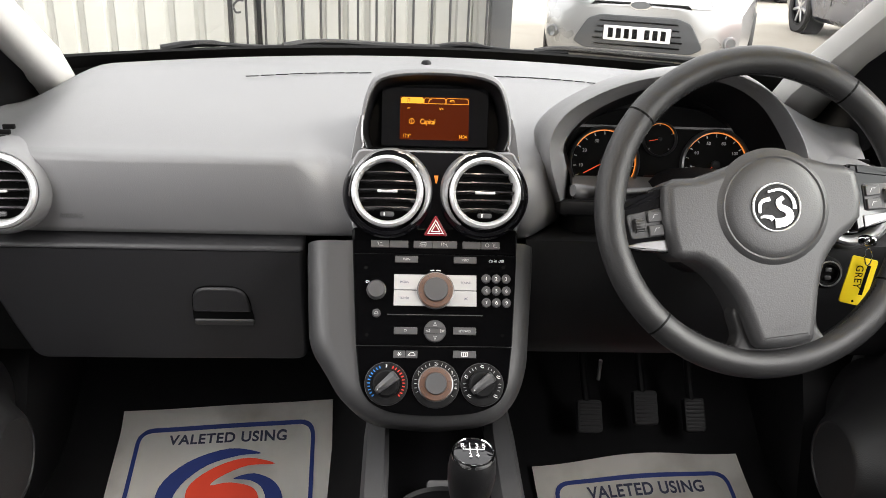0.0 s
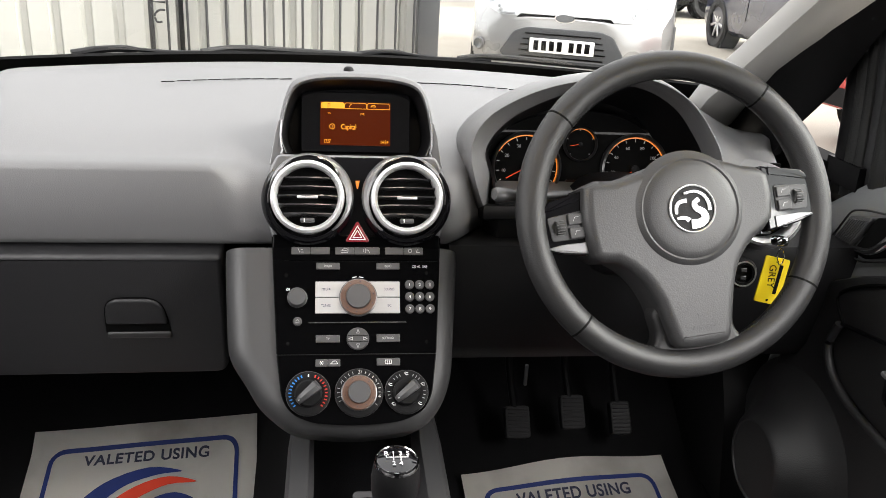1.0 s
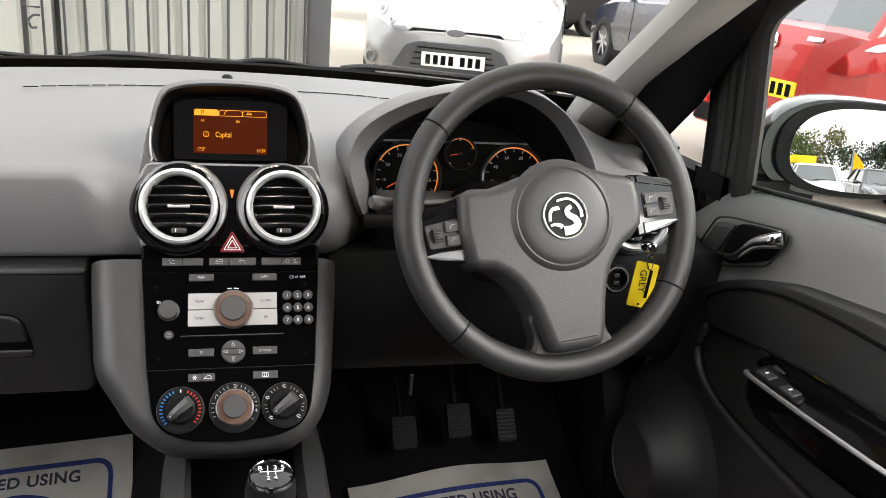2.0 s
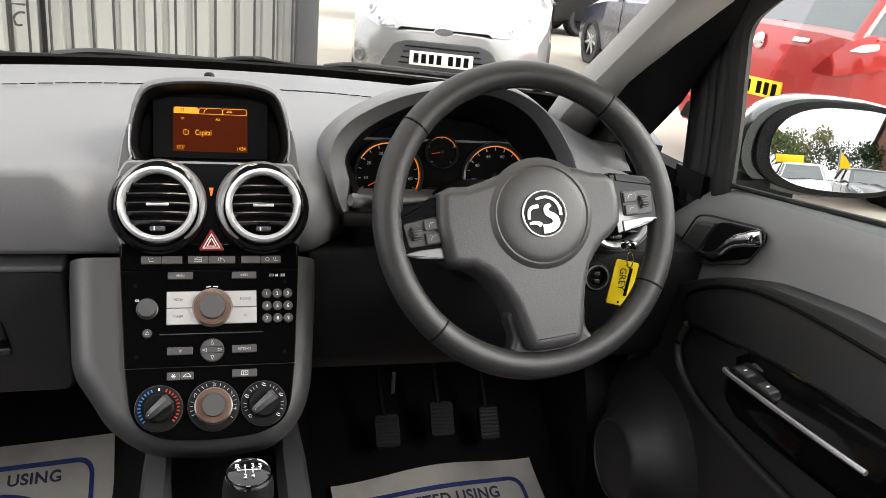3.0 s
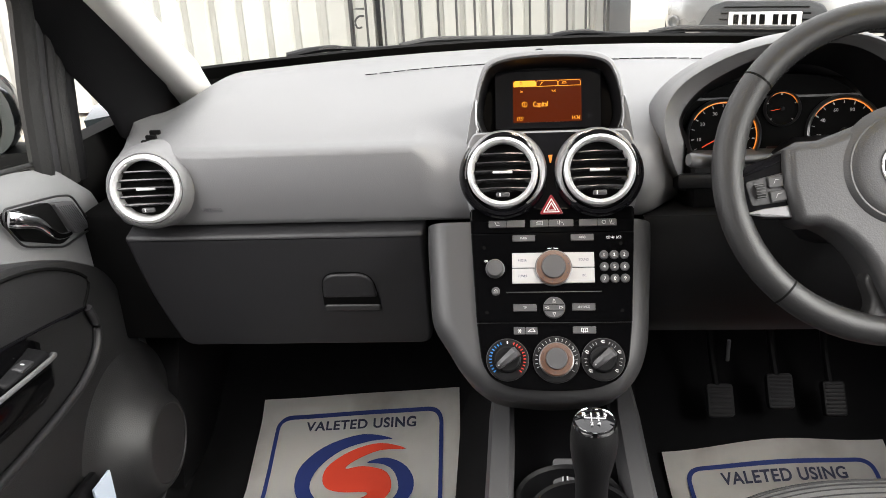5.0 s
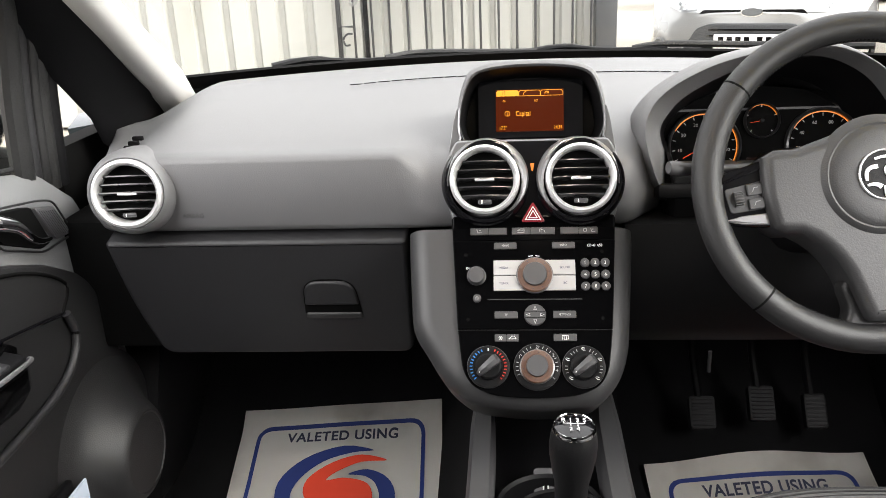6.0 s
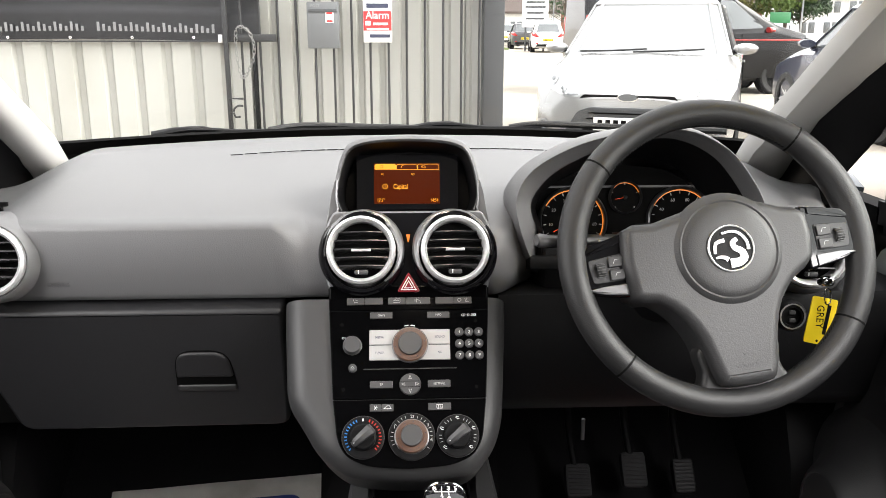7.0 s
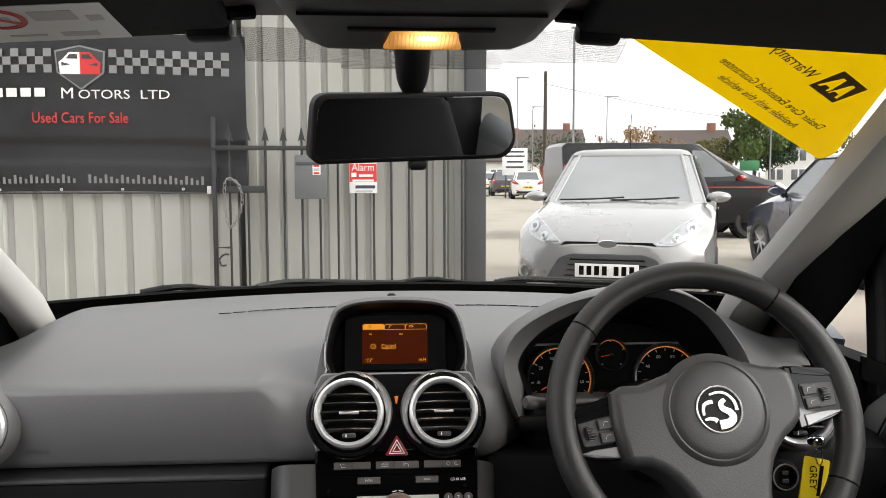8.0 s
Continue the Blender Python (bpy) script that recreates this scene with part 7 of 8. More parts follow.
box = thing("letter_box", "dark grey steel letter box on the gate", "letter box")
bm = bmesh.new()
rbox(bm, (-0.55, FY - 0.08, 1.205), (0.215, 0.10, 0.305), 0.008)
part("body", bm, M_BOX, box)
bm = bmesh.new()
rbox(bm, (-0.55, FY - 0.133, 1.30), (0.19, 0.006, 0.022), 0.002)
part("flap", bm, M_POSTGREY, box)
words("lettering", "POST", 0.026, M_BANNERG, box, pose(-0.60, FY - 0.1315, 1.322, 90))
bm = bmesh.new()
rbox(bm, (-0.505, FY - 0.1315, 1.262), (0.055, 0.003, 0.085), 0.001)
stk = part("notice", bm, M_WHITE, box, "small white and red notice")
for dz, h, mt in ((0.024, 0.02, M_ALARMRED), (-0.006, 0.02, M_PALE), (-0.03, 0.014, M_ALARMRED)):
    bm = bmesh.new()
    rbox(bm, (-0.505, FY - 0.1335, 1.262 + dz), (0.04, 0.001, h), 0)
    part("print", bm, mt, stk)

sign = thing("alarm_sign", "white and red plastic alarm warning sign on the gate", "sign")
bm = bmesh.new()
rbox(bm, (-0.186, FY - 0.035, 1.238), (0.196, 0.006, 0.294), 0.003)
part("board", bm, M_WHITE, sign)
bm = bmesh.new()
rbox(bm, (-0.186, FY - 0.0385, 1.235), (0.192, 0.002, 0.13), 0)
part("red_field", bm, M_ALARMRED, sign)
words("lettering", "Alarm", 0.072, M_WHITE, sign, pose(-0.186, FY - 0.040, 1.25, 90), squeeze=0.9)
for x, z, w, h, mt in ((-0.186, 1.335, 0.15, 0.030, M_INKDK), (-0.166, 1.215, 0.10, 0.016, M_WHITE), (-0.186, 1.18, 0.15, 0.014, M_WHITE), (-0.171, 1.135, 0.14, 0.022, M_INKDK), (-0.181, 1.105, 0.12, 0.012, M_PALE), (-0.251, 1.22, 0.035, 0.03, M_WHITE)):
    bm = bmesh.new()
    rbox(bm, (x, FY - 0.0405, z), (w, 0.001, h), 0)
    part("illegible_line", bm, mt, sign)

# banner on the fence
ban = thing("banner", "dark vinyl sale banner with chequered edge tied to the fence", "banner")
BX0, BX1, BZ0, BZ1 = -4.9, -1.01, 1.10, 2.20


def drape(x, z, lift=0.0):
    sag = min(1.0, max(0.0, (z - 1.29) / 0.03)) * min(1.0, max(0.0, (1.475 - z) / 0.05))
    return Vector((x, FY + 0.065 - lift + 0.022 * sag + 0.016 * noise.noise(Vector((x * 2.2, z * 3, 4))) + 0.004 * noise.noise(Vector((x * 9, z * 7, 1))), z + 0.012 * math.sin(x * 2.1)))


bm = bmesh.new()
loft(bm, [[drape(BX0 + (BX1 - BX0) * i / 120, BZ0 + (BZ1 - BZ0) * j / 60) for i in range(121)] for j in range(61)])
bmesh.ops.solidify(bm, geom=bm.faces[:], thickness=0.002)
part("sheet", bm, M_BANNER, ban, "dark grey vinyl sheet", sharp=60)
for r in range(3):
    for i in range(60):
        if (i + r) % 2:
            continue
        x0, z0 = -1.122 - 0.055 * i - 0.055, 2.085 - 0.055 * r
        if -2.36 < x0 < -1.97:
            continue
        bm = bmesh.new()
        vs = [bm.verts.new(drape(x, z, 0.016)) for x, z in ((x0, z0), (x0 + 0.055, z0), (x0 + 0.055, z0 - 0.055), (x0, z0 - 0.055))]
        bm.faces.new(vs)
        part("chequer", bm, M_BANNERG, ban)


def banner_shape(pts, material, name, lift=0.018):
    bm = bmesh.new()
    bm.faces.new([bm.verts.new(drape(x, z, lift)) for x, z in pts])
    part(name, bm, material, ban)


SX = -2.14
banner_shape([(SX - 0.17, 2.07), (SX, 2.11), (SX + 0.17, 2.07), (SX + 0.16, 1.92), (SX, 1.80), (SX - 0.16, 1.92)], M_BANNERG, "shield", 0.017)
banner_shape([(SX - 0.158, 2.06), (SX, 2.097), (SX + 0.158, 2.06), (SX + 0.148, 1.925), (SX, 1.815), (SX - 0.148, 1.925)], M_BANNER, "shield_field", 0.022)
for sx, mt in ((-1, M_WHITE), (1, M_ALARMRED)):
    pts = [(SX, 1.91), (SX, 2.06), (SX + sx * 0.07, 2.06), (SX + sx * 0.11, 2.015), (SX + sx * 0.14, 1.99), (SX + sx * 0.135, 1.91)]
    banner_shape(pts if sx < 0 else pts[::-1], mt, "car_shape", 0.028)
    banner_shape([(SX + sx * 0.015, 2.015), (SX + sx * 0.015, 2.045), (SX + sx * 0.065, 2.045), (SX + sx * 0.09, 2.015)], M_BANNER, "car_window", 0.031)
    banner_shape([(SX + sx * 0.06, 1.975), (SX + sx * 0.12, 1.99), (SX + sx * 0.12, 1.965)], M_BANNER, "car_lamp", 0.031)
for x0, x1, z0, z1, mt in ((-2.74, -2.36, 1.755, 1.815, M_WHITE), (-4.4, -2.86, 1.75, 1.815, M_WHITE),
                           (-3.4, -2.18, 1.155, 1.215, M_BANNERG), (-2.11, -1.295, 1.155, 1.215, M_BANNERG)):
    step, fill = (0.085, 0.74) if mt is M_WHITE else (0.036, 0.5)
    n = max(1, int((x1 - x0) / step))
    for i in range(n):
        a, top = x0 + (x1 - x0) * i / n, z1 if mt is M_WHITE else z1 - 0.014 * ((i * 7) % 3)
        banner_shape([(a, z0), (a + (x1 - x0) / n * fill, z0), (a + (x1 - x0) / n * fill, top), (a, top)], mt, "illegible_line")
for t, x, sz, wide in (("M", -2.275, 0.108, 1.15), ("OTORS", -2.155, 0.088, 1.22), ("LTD", -1.735, 0.088, 1.3)):
    words("lettering", t, sz, M_WHITE, ban, pose(x, FY + 0.025, 1.752, 90), align="LEFT", squeeze=wide)
bm = bmesh.new()
rbox(bm, (-1.275, FY + 0.03, 1.115), (0.03, 0.012, 0.055), 0.004)
part("tie_tag", bm, M_WHITE, ban, "small white tie tag")
words("lettering", "Used Cars For Sale", 0.105, M_ALARMRED, ban, pose(-2.145, FY + 0.025, 1.585, 90), squeeze=0.80)
bm = bmesh.new()
tube(bm, [(BX0, FY + 0.05, BZ0 - 0.004), (BX1, FY + 0.05, BZ0 - 0.004)], 0.006, 6)
part("hem", bm, M_BANNER, ban)
for i in range(9):
    bm = bmesh.new()
    lathe(bm, [(0.010, 0.0), (0.010, 0.004), (0.005, 0.004), (0.005, 0.0)], 12, pose(BX1 - 0.03 - 0.42 * i, FY + 0.048, BZ0 + 0.022, 90))
    part("eyelet", bm, M_SILVER, ban)

# ---- vehicles ----
from mathutils.bvhtree import BVHTree

M_TYRE = mat("tyre_rubber", (0.02, 0.02, 0.02), 0.85, grain=0.4, gscale=120)
M_CARGLASS = mat("dark_car_glass", (0.13, 0.14, 0.145), 0.05, metal=0.3, rvar=0.02, var=0.25, vscale=1.5, coat=0.5)
# paler copy of the car glass; the sky's reflection is partly in its colour
M_CARSCREEN = mat("sky_lit_car_glass", (0.29, 0.30, 0.305), 0.05, metal=0.45, rvar=0.02, var=0.25, vscale=1.5, coat=0.5)
M_LIGHT = mat("headlamp_lens", (0.6, 0.62, 0.63), 0.12, metal=0.4, var=0.25, vscale=25)
M_LAMPIN = mat("lamp_chrome", (0.42, 0.43, 0.44), 0.2, metal=0.7, var=0.5, vscale=35)
M_TAIL = mat("tail_lamp", (0.45, 0.015, 0.012), 0.12, coat=0.6)
M_PLATEW = mat("white_plate", (0.78, 0.78, 0.76), 0.4)
M_PLATEY = mat("yellow_plate", (0.80, 0.60, 0.02), 0.4)
M_ALLOY = mat("alloy_wheel", (0.5, 0.5, 0.51), 0.3, metal=0.8)


def paint(name, col, metal=0.35):
    return mat(name, col, 0.28, metal=metal, coat=0.9, var=0.04, vscale=2, rvar=0.04)


def section(w, z0, zb, zt, wt, k=12):
    """Half section of a body: sill, side, shoulder, top; from the bottom middle up to the top middle."""
    pts = [(0.0, z0), (w * 0.88, z0), (w * 0.97, z0 + 0.06), (w, z0 + (zb - z0) * 0.35), (w, z0 + (zb - z0) * 0.7), (w * 0.985, zb - 0.03), (w * 0.95, zb)]
    for t in (0.15, 0.35, 0.6, 0.85):
        pts.append((w * 0.95 + (wt - w * 0.95) * t, zb + (zt - zb) * t))
    pts += [(wt * 0.97, zt), (wt * 0.7, zt + 0.012), (0.0, zt + 0.02)]
    return pts


BODIES = {}


def skin(t, pts, toward, material, name, parent=None, label="", lift=0.006):
    """A thin lamp, pane or trim piece that follows the body: an outline (x, z) thrown on it along y (toward +1 or -1), or an outline (y, z) thrown along x (toward "x+" or "x-")."""
    tree_, side = BODIES[t.name], isinstance(toward, str)
    bm = bmesh.new()
    bm.faces.new([bm.verts.new((p[0], p[1], 0)) for p in pts])
    bmesh.ops.triangulate(bm, faces=bm.faces[:])
    for _ in range(4):
        long = [e for e in bm.edges if e.calc_length() > 0.05]
        if long:
            bmesh.ops.subdivide_edges(bm, edges=long, cuts=1)
            bmesh.ops.triangulate(bm, faces=bm.faces[:])
    for v in bm.verts:
        if side:
            d = Vector((1, 0, 0)) if toward == "x+" else Vector((-1, 0, 0))
            o = Vector((-4 * d.x, v.co.x, v.co.y))
        else:
            d = Vector((0, toward, 0))
            o = Vector((v.co.x, -9 * toward if toward > 0 else 4, v.co.y))
        for k in range(12):
            hit = tree_.ray_cast(o, d)
            if hit[0]:
                break
            o = Vector((o.x * (0.97 if not side else 1), o.y * (0.985 if side else 1), o.z - 0.012))
        v.co = hit[0] + hit[1] * (lift if hit[1].dot(d) < 0 else -lift)
    bmesh.ops.solidify(bm, geom=bm.faces[:], thickness=0.002)
    return part(name, bm, material, parent or t, label, sharp=50)


def disc(x, z, r, n=16, ry=1.0):
    return [(x + r * math.cos(2 * math.pi * k / n), z + r * ry * math.sin(2 * math.pi * k / n)) for k in range(n)]


def vehicle(name, label, m, stations, cabin, colour, wheels, wheel_r, plate=None, front=True, lamps=None, extras=None, group=""):
    """A vehicle along +y (its nose at y = 0, tail at negative y), lofted through stations (y, half width, z bottom, z belt, z top, half width at top).
    cabin: (y windscreen foot, y windscreen head, y rear head, y rear foot, belt z, roof z, half width belt, half width roof)."""
    t = thing(name, label, "car" if "van" not in name else "van", m, group)
    bm = bmesh.new()
    rows = []
    for y, w, z0, zb, zt, wt in stations:
        h = section(w, z0, zb, zt, wt)
        rows.append([Vector((x, y, z)) for x, z in h] + [Vector((-x, y, z)) for x, z in h[-2:0:-1]])
    loft(bm, rows, ring=True, caps=True)
    body = part("body", bm, colour, t, sharp=28)
    BODIES[t.name] = BVHTree.FromPolygons([v.co.copy() for v in body.data.vertices], [tuple(p.vertices) for p in body.data.polygons])
    yf, yfh, yrh, yr, zb, zr, wb, wr = cabin
    # greenhouse with glass and pillars
    def ringpts(z, k, pad=0.0):
        y0, y1 = yf + (yfh - yf) * k, yr + (yrh - yr) * k
        w = wb + (wr - wb) * k + pad
        return [Vector((w * 0.86, y0 + pad, z)), Vector((w, y0 - 0.16 * (1 - k * 0.5), z)), Vector((w, (y0 + y1) / 2, z)), Vector((w, y1 + 0.14, z)), Vector((w * 0.86, y1 - pad, z)), Vector((-w * 0.86, y1 - pad, z)), Vector((-w, y1 + 0.14, z)), Vector((-w, (y0 + y1) / 2, z)), Vector((-w, y0 - 0.16 * (1 - k * 0.5), z)), Vector((-w * 0.86, y0 + pad, z))]
    bm = bmesh.new()
    loft(bm, [ringpts(zb + (zr - 0.05 - zb) * k, k) for k in (0, 0.33, 0.66, 1.0)], ring=True, caps=True)
    part("glasshouse", bm, (extras or {}).get("glass", M_CARGLASS), t, "dark window glass" if not (extras or {}).get("glass") else "window glass with the pale sky's reflection put into its colour", sharp=25)
    bm = bmesh.new()
    loft(bm, [[Vector((p.x * s, (p.y - (yfh + yrh) / 2) * sy + (yfh + yrh) / 2, z)) for p in ringpts(0, 1.0)] for s, sy, z in ((1.02, 1.02, zr - 0.065), (1.03, 1.02, zr - 0.045), (0.98, 0.985, zr - 0.012), (0.85, 0.93, zr + 0.008), (0.5, 0.7, zr + 0.02), (0.05, 0.1, zr + 0.022))], ring=True, caps=True)
    part("roof", bm, colour, t, sharp=45)
    lo, hi = ringpts(zb - 0.01, 0.0, 0.012), ringpts(zr - 0.05, 1.0, 0.012)
    for i, r in ((0, 0.019), (1, 0.018), (2, 0.035), (4, 0.05), (3, 0.05), (5, 0.05), (6, 0.05), (7, 0.035), (8, 0.018), (9, 0.019)):
        bm = bmesh.new()
        tube(bm, [lo[i], lo[i].lerp(hi[i], 0.5), hi[i]], r * 0.8, 8, flat=0.8)
        part("pillar", bm, colour if i not in (2, 7) else M_MATT, t)
    for wx, wy in wheels:
        for s in (-1, 1):
            wh = part("wheel", bmesh.new(), M_TYRE, t)
            q = Matrix.Translation((s * wx, wy, wheel_r)) @ pose(0, 0, 0, 0, 90 * s, 0)
            bm = bmesh.new()
            lathe(bm, [(wheel_r * 0.68, 0.0), (wheel_r * 0.72, 0.02), (wheel_r * 0.93, 0.025), (wheel_r, 0.0), (wheel_r, -0.16), (wheel_r * 0.9, -0.19), (0, -0.19)], 36, q)
            part("tyre", bm, M_TYRE, wh)
            bm = bmesh.new()
            lathe(bm, [(wheel_r * 0.69, 0.012), (wheel_r * 0.64, 0.012), (wheel_r * 0.62, -0.03), (0, -0.035)], 36, q)
            part("rim", bm, M_MATT, wh)
            for k in range(7):
                bm = bmesh.new()
                rbox(bm, (wheel_r * 0.34, 0, 0.0), (wheel_r * 0.60, 0.035, 0.02), 0.006, 2, q @ at(0, 0, -0.005, k * 360 / 7))
                part("spoke", bm, M_ALLOY if colour is not M_VAN else M_MATT, wh)
            bm = bmesh.new()
            lathe(bm, [(wheel_r * 1.13, -0.21), (wheel_r * 1.13, -0.004), (wheel_r * 1.03, -0.004), (wheel_r * 1.03, -0.21)], 36, q, 0, 360)
            part("arch", bm, M_DEEP, wh)
    for s in (-1, 1):
        mr = part("mirror", bmesh.new(), colour, t)
        bm = bmesh.new()
        rows = []
        for yy, k in ((0.08, 0.3), (0.05, 0.8), (0.0, 1.0), (-0.05, 0.95)):
            rows.append([Vector((s * (wb + 0.13 + 0.11 * k * math.cos(a)), yf - 0.28 + yy, zb + 0.05 + 0.052 * k * math.sin(a))) for a in [2 * math.pi * j / 16 for j in range(16)]])
        loft(bm, rows, ring=True, caps=True)
        part("shell", bm, extras.get("mirror", colour) if extras else colour, mr)
        bm = bmesh.new()
        tube(bm, [(s * (wb - 0.03), yf - 0.27, zb + 0.0), (s * (wb + 0.06), yf - 0.28, zb + 0.03)], 0.02, 8)
        part("stalk", bm, M_MATT, mr)
        bm = bmesh.new()
        rbox(bm, (s * (stations[len(stations) // 2][1] + 0.004), (yf + yr) / 2 - 0.1, zb - 0.10), (0.02, 0.15, 0.025), 0.006)
        part("door_handle", bm, colour, t)
        for yy in ((yf + yfh) / 2 - 0.32, (yf + yr) / 2 - 0.45):
            bm = bmesh.new()
            tube(bm, [(s * (stations[len(stations) // 2][1] + 0.001), yy, zb - 0.03), (s * (stations[len(stations) // 2][1] + 0.002), yy + 0.03, zb - 0.55)], 0.004, 5)
            part("door_gap", bm, M_DEEP, t)
    return t


def plate(t, m, material):
    """A number plate with its characters as plain bars."""
    bm = bmesh.new()
    rbox(bm, (0, 0, 0), (0.52, 0.112, 0.012), 0.004, 2, m)
    p = part("number_plate", bm, material, t)
    for i in range(7):
        bm = bmesh.new()
        rbox(bm, (-0.205 + 0.063 * i + (0.032 if i > 3 else 0.0), 0, 0.0068), (0.040, 0.076, 0.001), 0.0, 1, m)
        part("bar", bm, M_DEEP, p)


# silver hatchback facing us
M_SILVERCAR = paint("silver_car_paint", (0.33, 0.33, 0.326), 0.4)
M_REDCAR = paint("red_car_paint", (0.36, 0.016, 0.014), 0.0)
M_NAVYCAR = paint("navy_car_paint", (0.016, 0.021, 0.05), 0.4)
M_VAN = mat("black_van_paint", (0.006, 0.006, 0.007), 0.22, coat=0.2, var=0.1, vscale=2, spec=0.25)
M_WHITECAR = paint("white_car_paint", (0.75, 0.75, 0.74), 0.0)
M_DARKCAR = paint("charcoal_car_paint", (0.06, 0.06, 0.065), 0.3)

HATCH = [(0.02, 0.52, 0.26, 0.50, 0.62, 0.40), (-0.04, 0.66, 0.22, 0.55, 0.68, 0.52), (-0.14, 0.77, 0.20, 0.63, 0.74, 0.60), (-0.35, 0.835, 0.19, 0.74, 0.84, 0.64), (-0.65, 0.85, 0.19, 0.82, 0.91, 0.66), (-1.0, 0.855, 0.19, 0.88, 0.965, 0.68), (-1.2, 0.857, 0.19, 0.90, 0.98, 0.70),
         (-1.8, 0.86, 0.19, 0.92, 0.97, 0.72), (-2.6, 0.86, 0.19, 0.95, 0.98, 0.74), (-3.2, 0.85, 0.20, 0.98, 1.0, 0.72), (-3.6, 0.83, 0.22, 0.99, 1.01, 0.72), (-3.80, 0.79, 0.25, 0.99, 1.01, 0.70), (-3.90, 0.72, 0.28, 0.95, 0.98, 0.64), (-3.94, 0.62, 0.34, 0.86, 0.90, 0.55)]
HATCH_CABIN = (-1.02, -1.72, -3.40, -3.86, 0.96, 1.47, 0.74, 0.575)
WH = [(0.845, -0.78), (0.845, -3.22)]


def hatch_front(t, colour):
    """Headlamps, grille, bumper intake and fog lamps."""
    for s in (-1, 1):
        out = rounded([(s * x, z) for x, z in ((0.37, 0.640), (0.52, 0.640), (0.69, 0.700), (0.765, 0.80), (0.76, 0.875), (0.66, 0.850), (0.53, 0.765))], 0.03, 3)
        hl = skin(t, out, -1, M_LIGHT, "headlight", None, "clear almond-shaped headlight", 0.008)
        mid = Vector((s * 0.605, 0.745))
        skin(t, [mid + (Vector(p) - mid) * 0.90 for p in out], -1, M_LAMPIN, "lamp_inside", hl, "", 0.011)
        for x, z, r in ((0.655, 0.765, 0.050), (0.545, 0.695, 0.034)):
            skin(t, disc(s * x, z, r), -1, M_SILVERDARK, "bezel", hl, "", 0.014)
            skin(t, disc(s * x, z, r * 0.82), -1, M_LIGHT, "reflector", hl, "", 0.018)
            skin(t, disc(s * x, z, r * 0.38), -1, M_CARGLASS, "bulb", hl, "", 0.022)
        bm = bmesh.new()
        lathe(bm, [(0.052, 0.0), (0.048, 0.018), (0.038, 0.02), (0.03, 0.0), (0, 0.008)], 24, pose(s * 0.70, -0.055, 0.40, -90, 0, -s * 25))
        fog = part("fog_light", bm, M_SATIN, t, "round fog light")
        bm = bmesh.new()
        lathe(bm, [(0.039, 0.0205), (0.03, 0.016), (0, 0.018)], 24, pose(s * 0.70, -0.055, 0.40, -90, 0, -s * 25))
        part("fog_lens", bm, M_CARGLASS, fog)
    bm = bmesh.new()
    prism(bm, rounded([(-0.42, 0.30), (0.42, 0.30), (0.51, 0.35), (0.40, 0.53), (0.30, 0.565), (-0.30, 0.565), (-0.40, 0.53), (-0.51, 0.35)], 0.03, 4), -0.10, 0.0, 0.008, pose(0, 0.05, 0, 90, 0, 180))
    ink = part("lower_grille", bm, M_POSTGREY, t, "dark trapezoid bumper grille")
    for i in range(5):
        bm = bmesh.new()
        rbox(bm, (0, 0.056, 0.34 + 0.045 * i), (0.70 - 0.03 * abs(i - 1), 0.012, 0.012), 0.003)
        part("grille_slat", bm, M_DEEP, ink)
    bm = bmesh.new()
    prism(bm, rounded([(-0.40, 0.628), (0.40, 0.628), (0.36, 0.664), (-0.36, 0.664)], 0.01, 3), -0.10, 0.0, 0.004, pose(0, 0.005, 0, 90, 0, 180) @ at(0, 0, 0.004))
    part("upper_grille", bm, M_DEEP, t)
    bm = bmesh.new()
    lathe(bm, [(0.085, 0.0), (0.083, 0.012), (0.0, 0.016)], 32, pose(0, 0.012, 0.648, -90, 0, 0) @ Matrix.Diagonal((1, 0.42, 1, 1)))
    bd = part("badge", bm, M_CHROME, t, "oval badge")
    bm = bmesh.new()
    lathe(bm, [(0.075, 0.0165), (0.0, 0.018)], 32, pose(0, 0.012, 0.648, -90, 0, 0) @ Matrix.Diagonal((1, 0.40, 1, 1)))
    part("badge_field", bm, M_BOX, bd)
    for x0, x1 in ((0.58, -0.02), (0.10, -0.52)):
        bm = bmesh.new()
        tube(bm, smoothline([(x0, -0.985, 0.985), ((x0 + x1) / 2, -0.97, 0.993), (x1, -1.03, 1.01)], 4), 0.009, 6)
        part("wiper", bm, M_RUBBER, t)
    for x in (-0.28, 0.28):
        bm = bmesh.new()
        rbox(bm, (x, -0.80, 0.945), (0.02, 0.03, 0.01), 0.004)
        part("washer_jet", bm, M_DEEP, t)
    bm = bmesh.new()
    tube(bm, [(0.02, -1.95, 1.48), (0.03, -2.10, 1.86)], 0.004, 6)
    part("aerial", bm, M_DEEP, t, "thin roof aerial")


FIESTA = pose(1.80, 7.02, 0, 0, 0, 180 - 22)
f = vehicle("hatchback", "silver hatchback parked nose-on with a dark grille", FIESTA, HATCH, HATCH_CABIN, M_SILVERCAR, WH, 0.30, extras={"glass": M_CARSCREEN})
hatch_front(f, M_SILVERCAR)
plate(f, pose(0, 0.068, 0.432, 90, 0, 180), M_PLATEW)


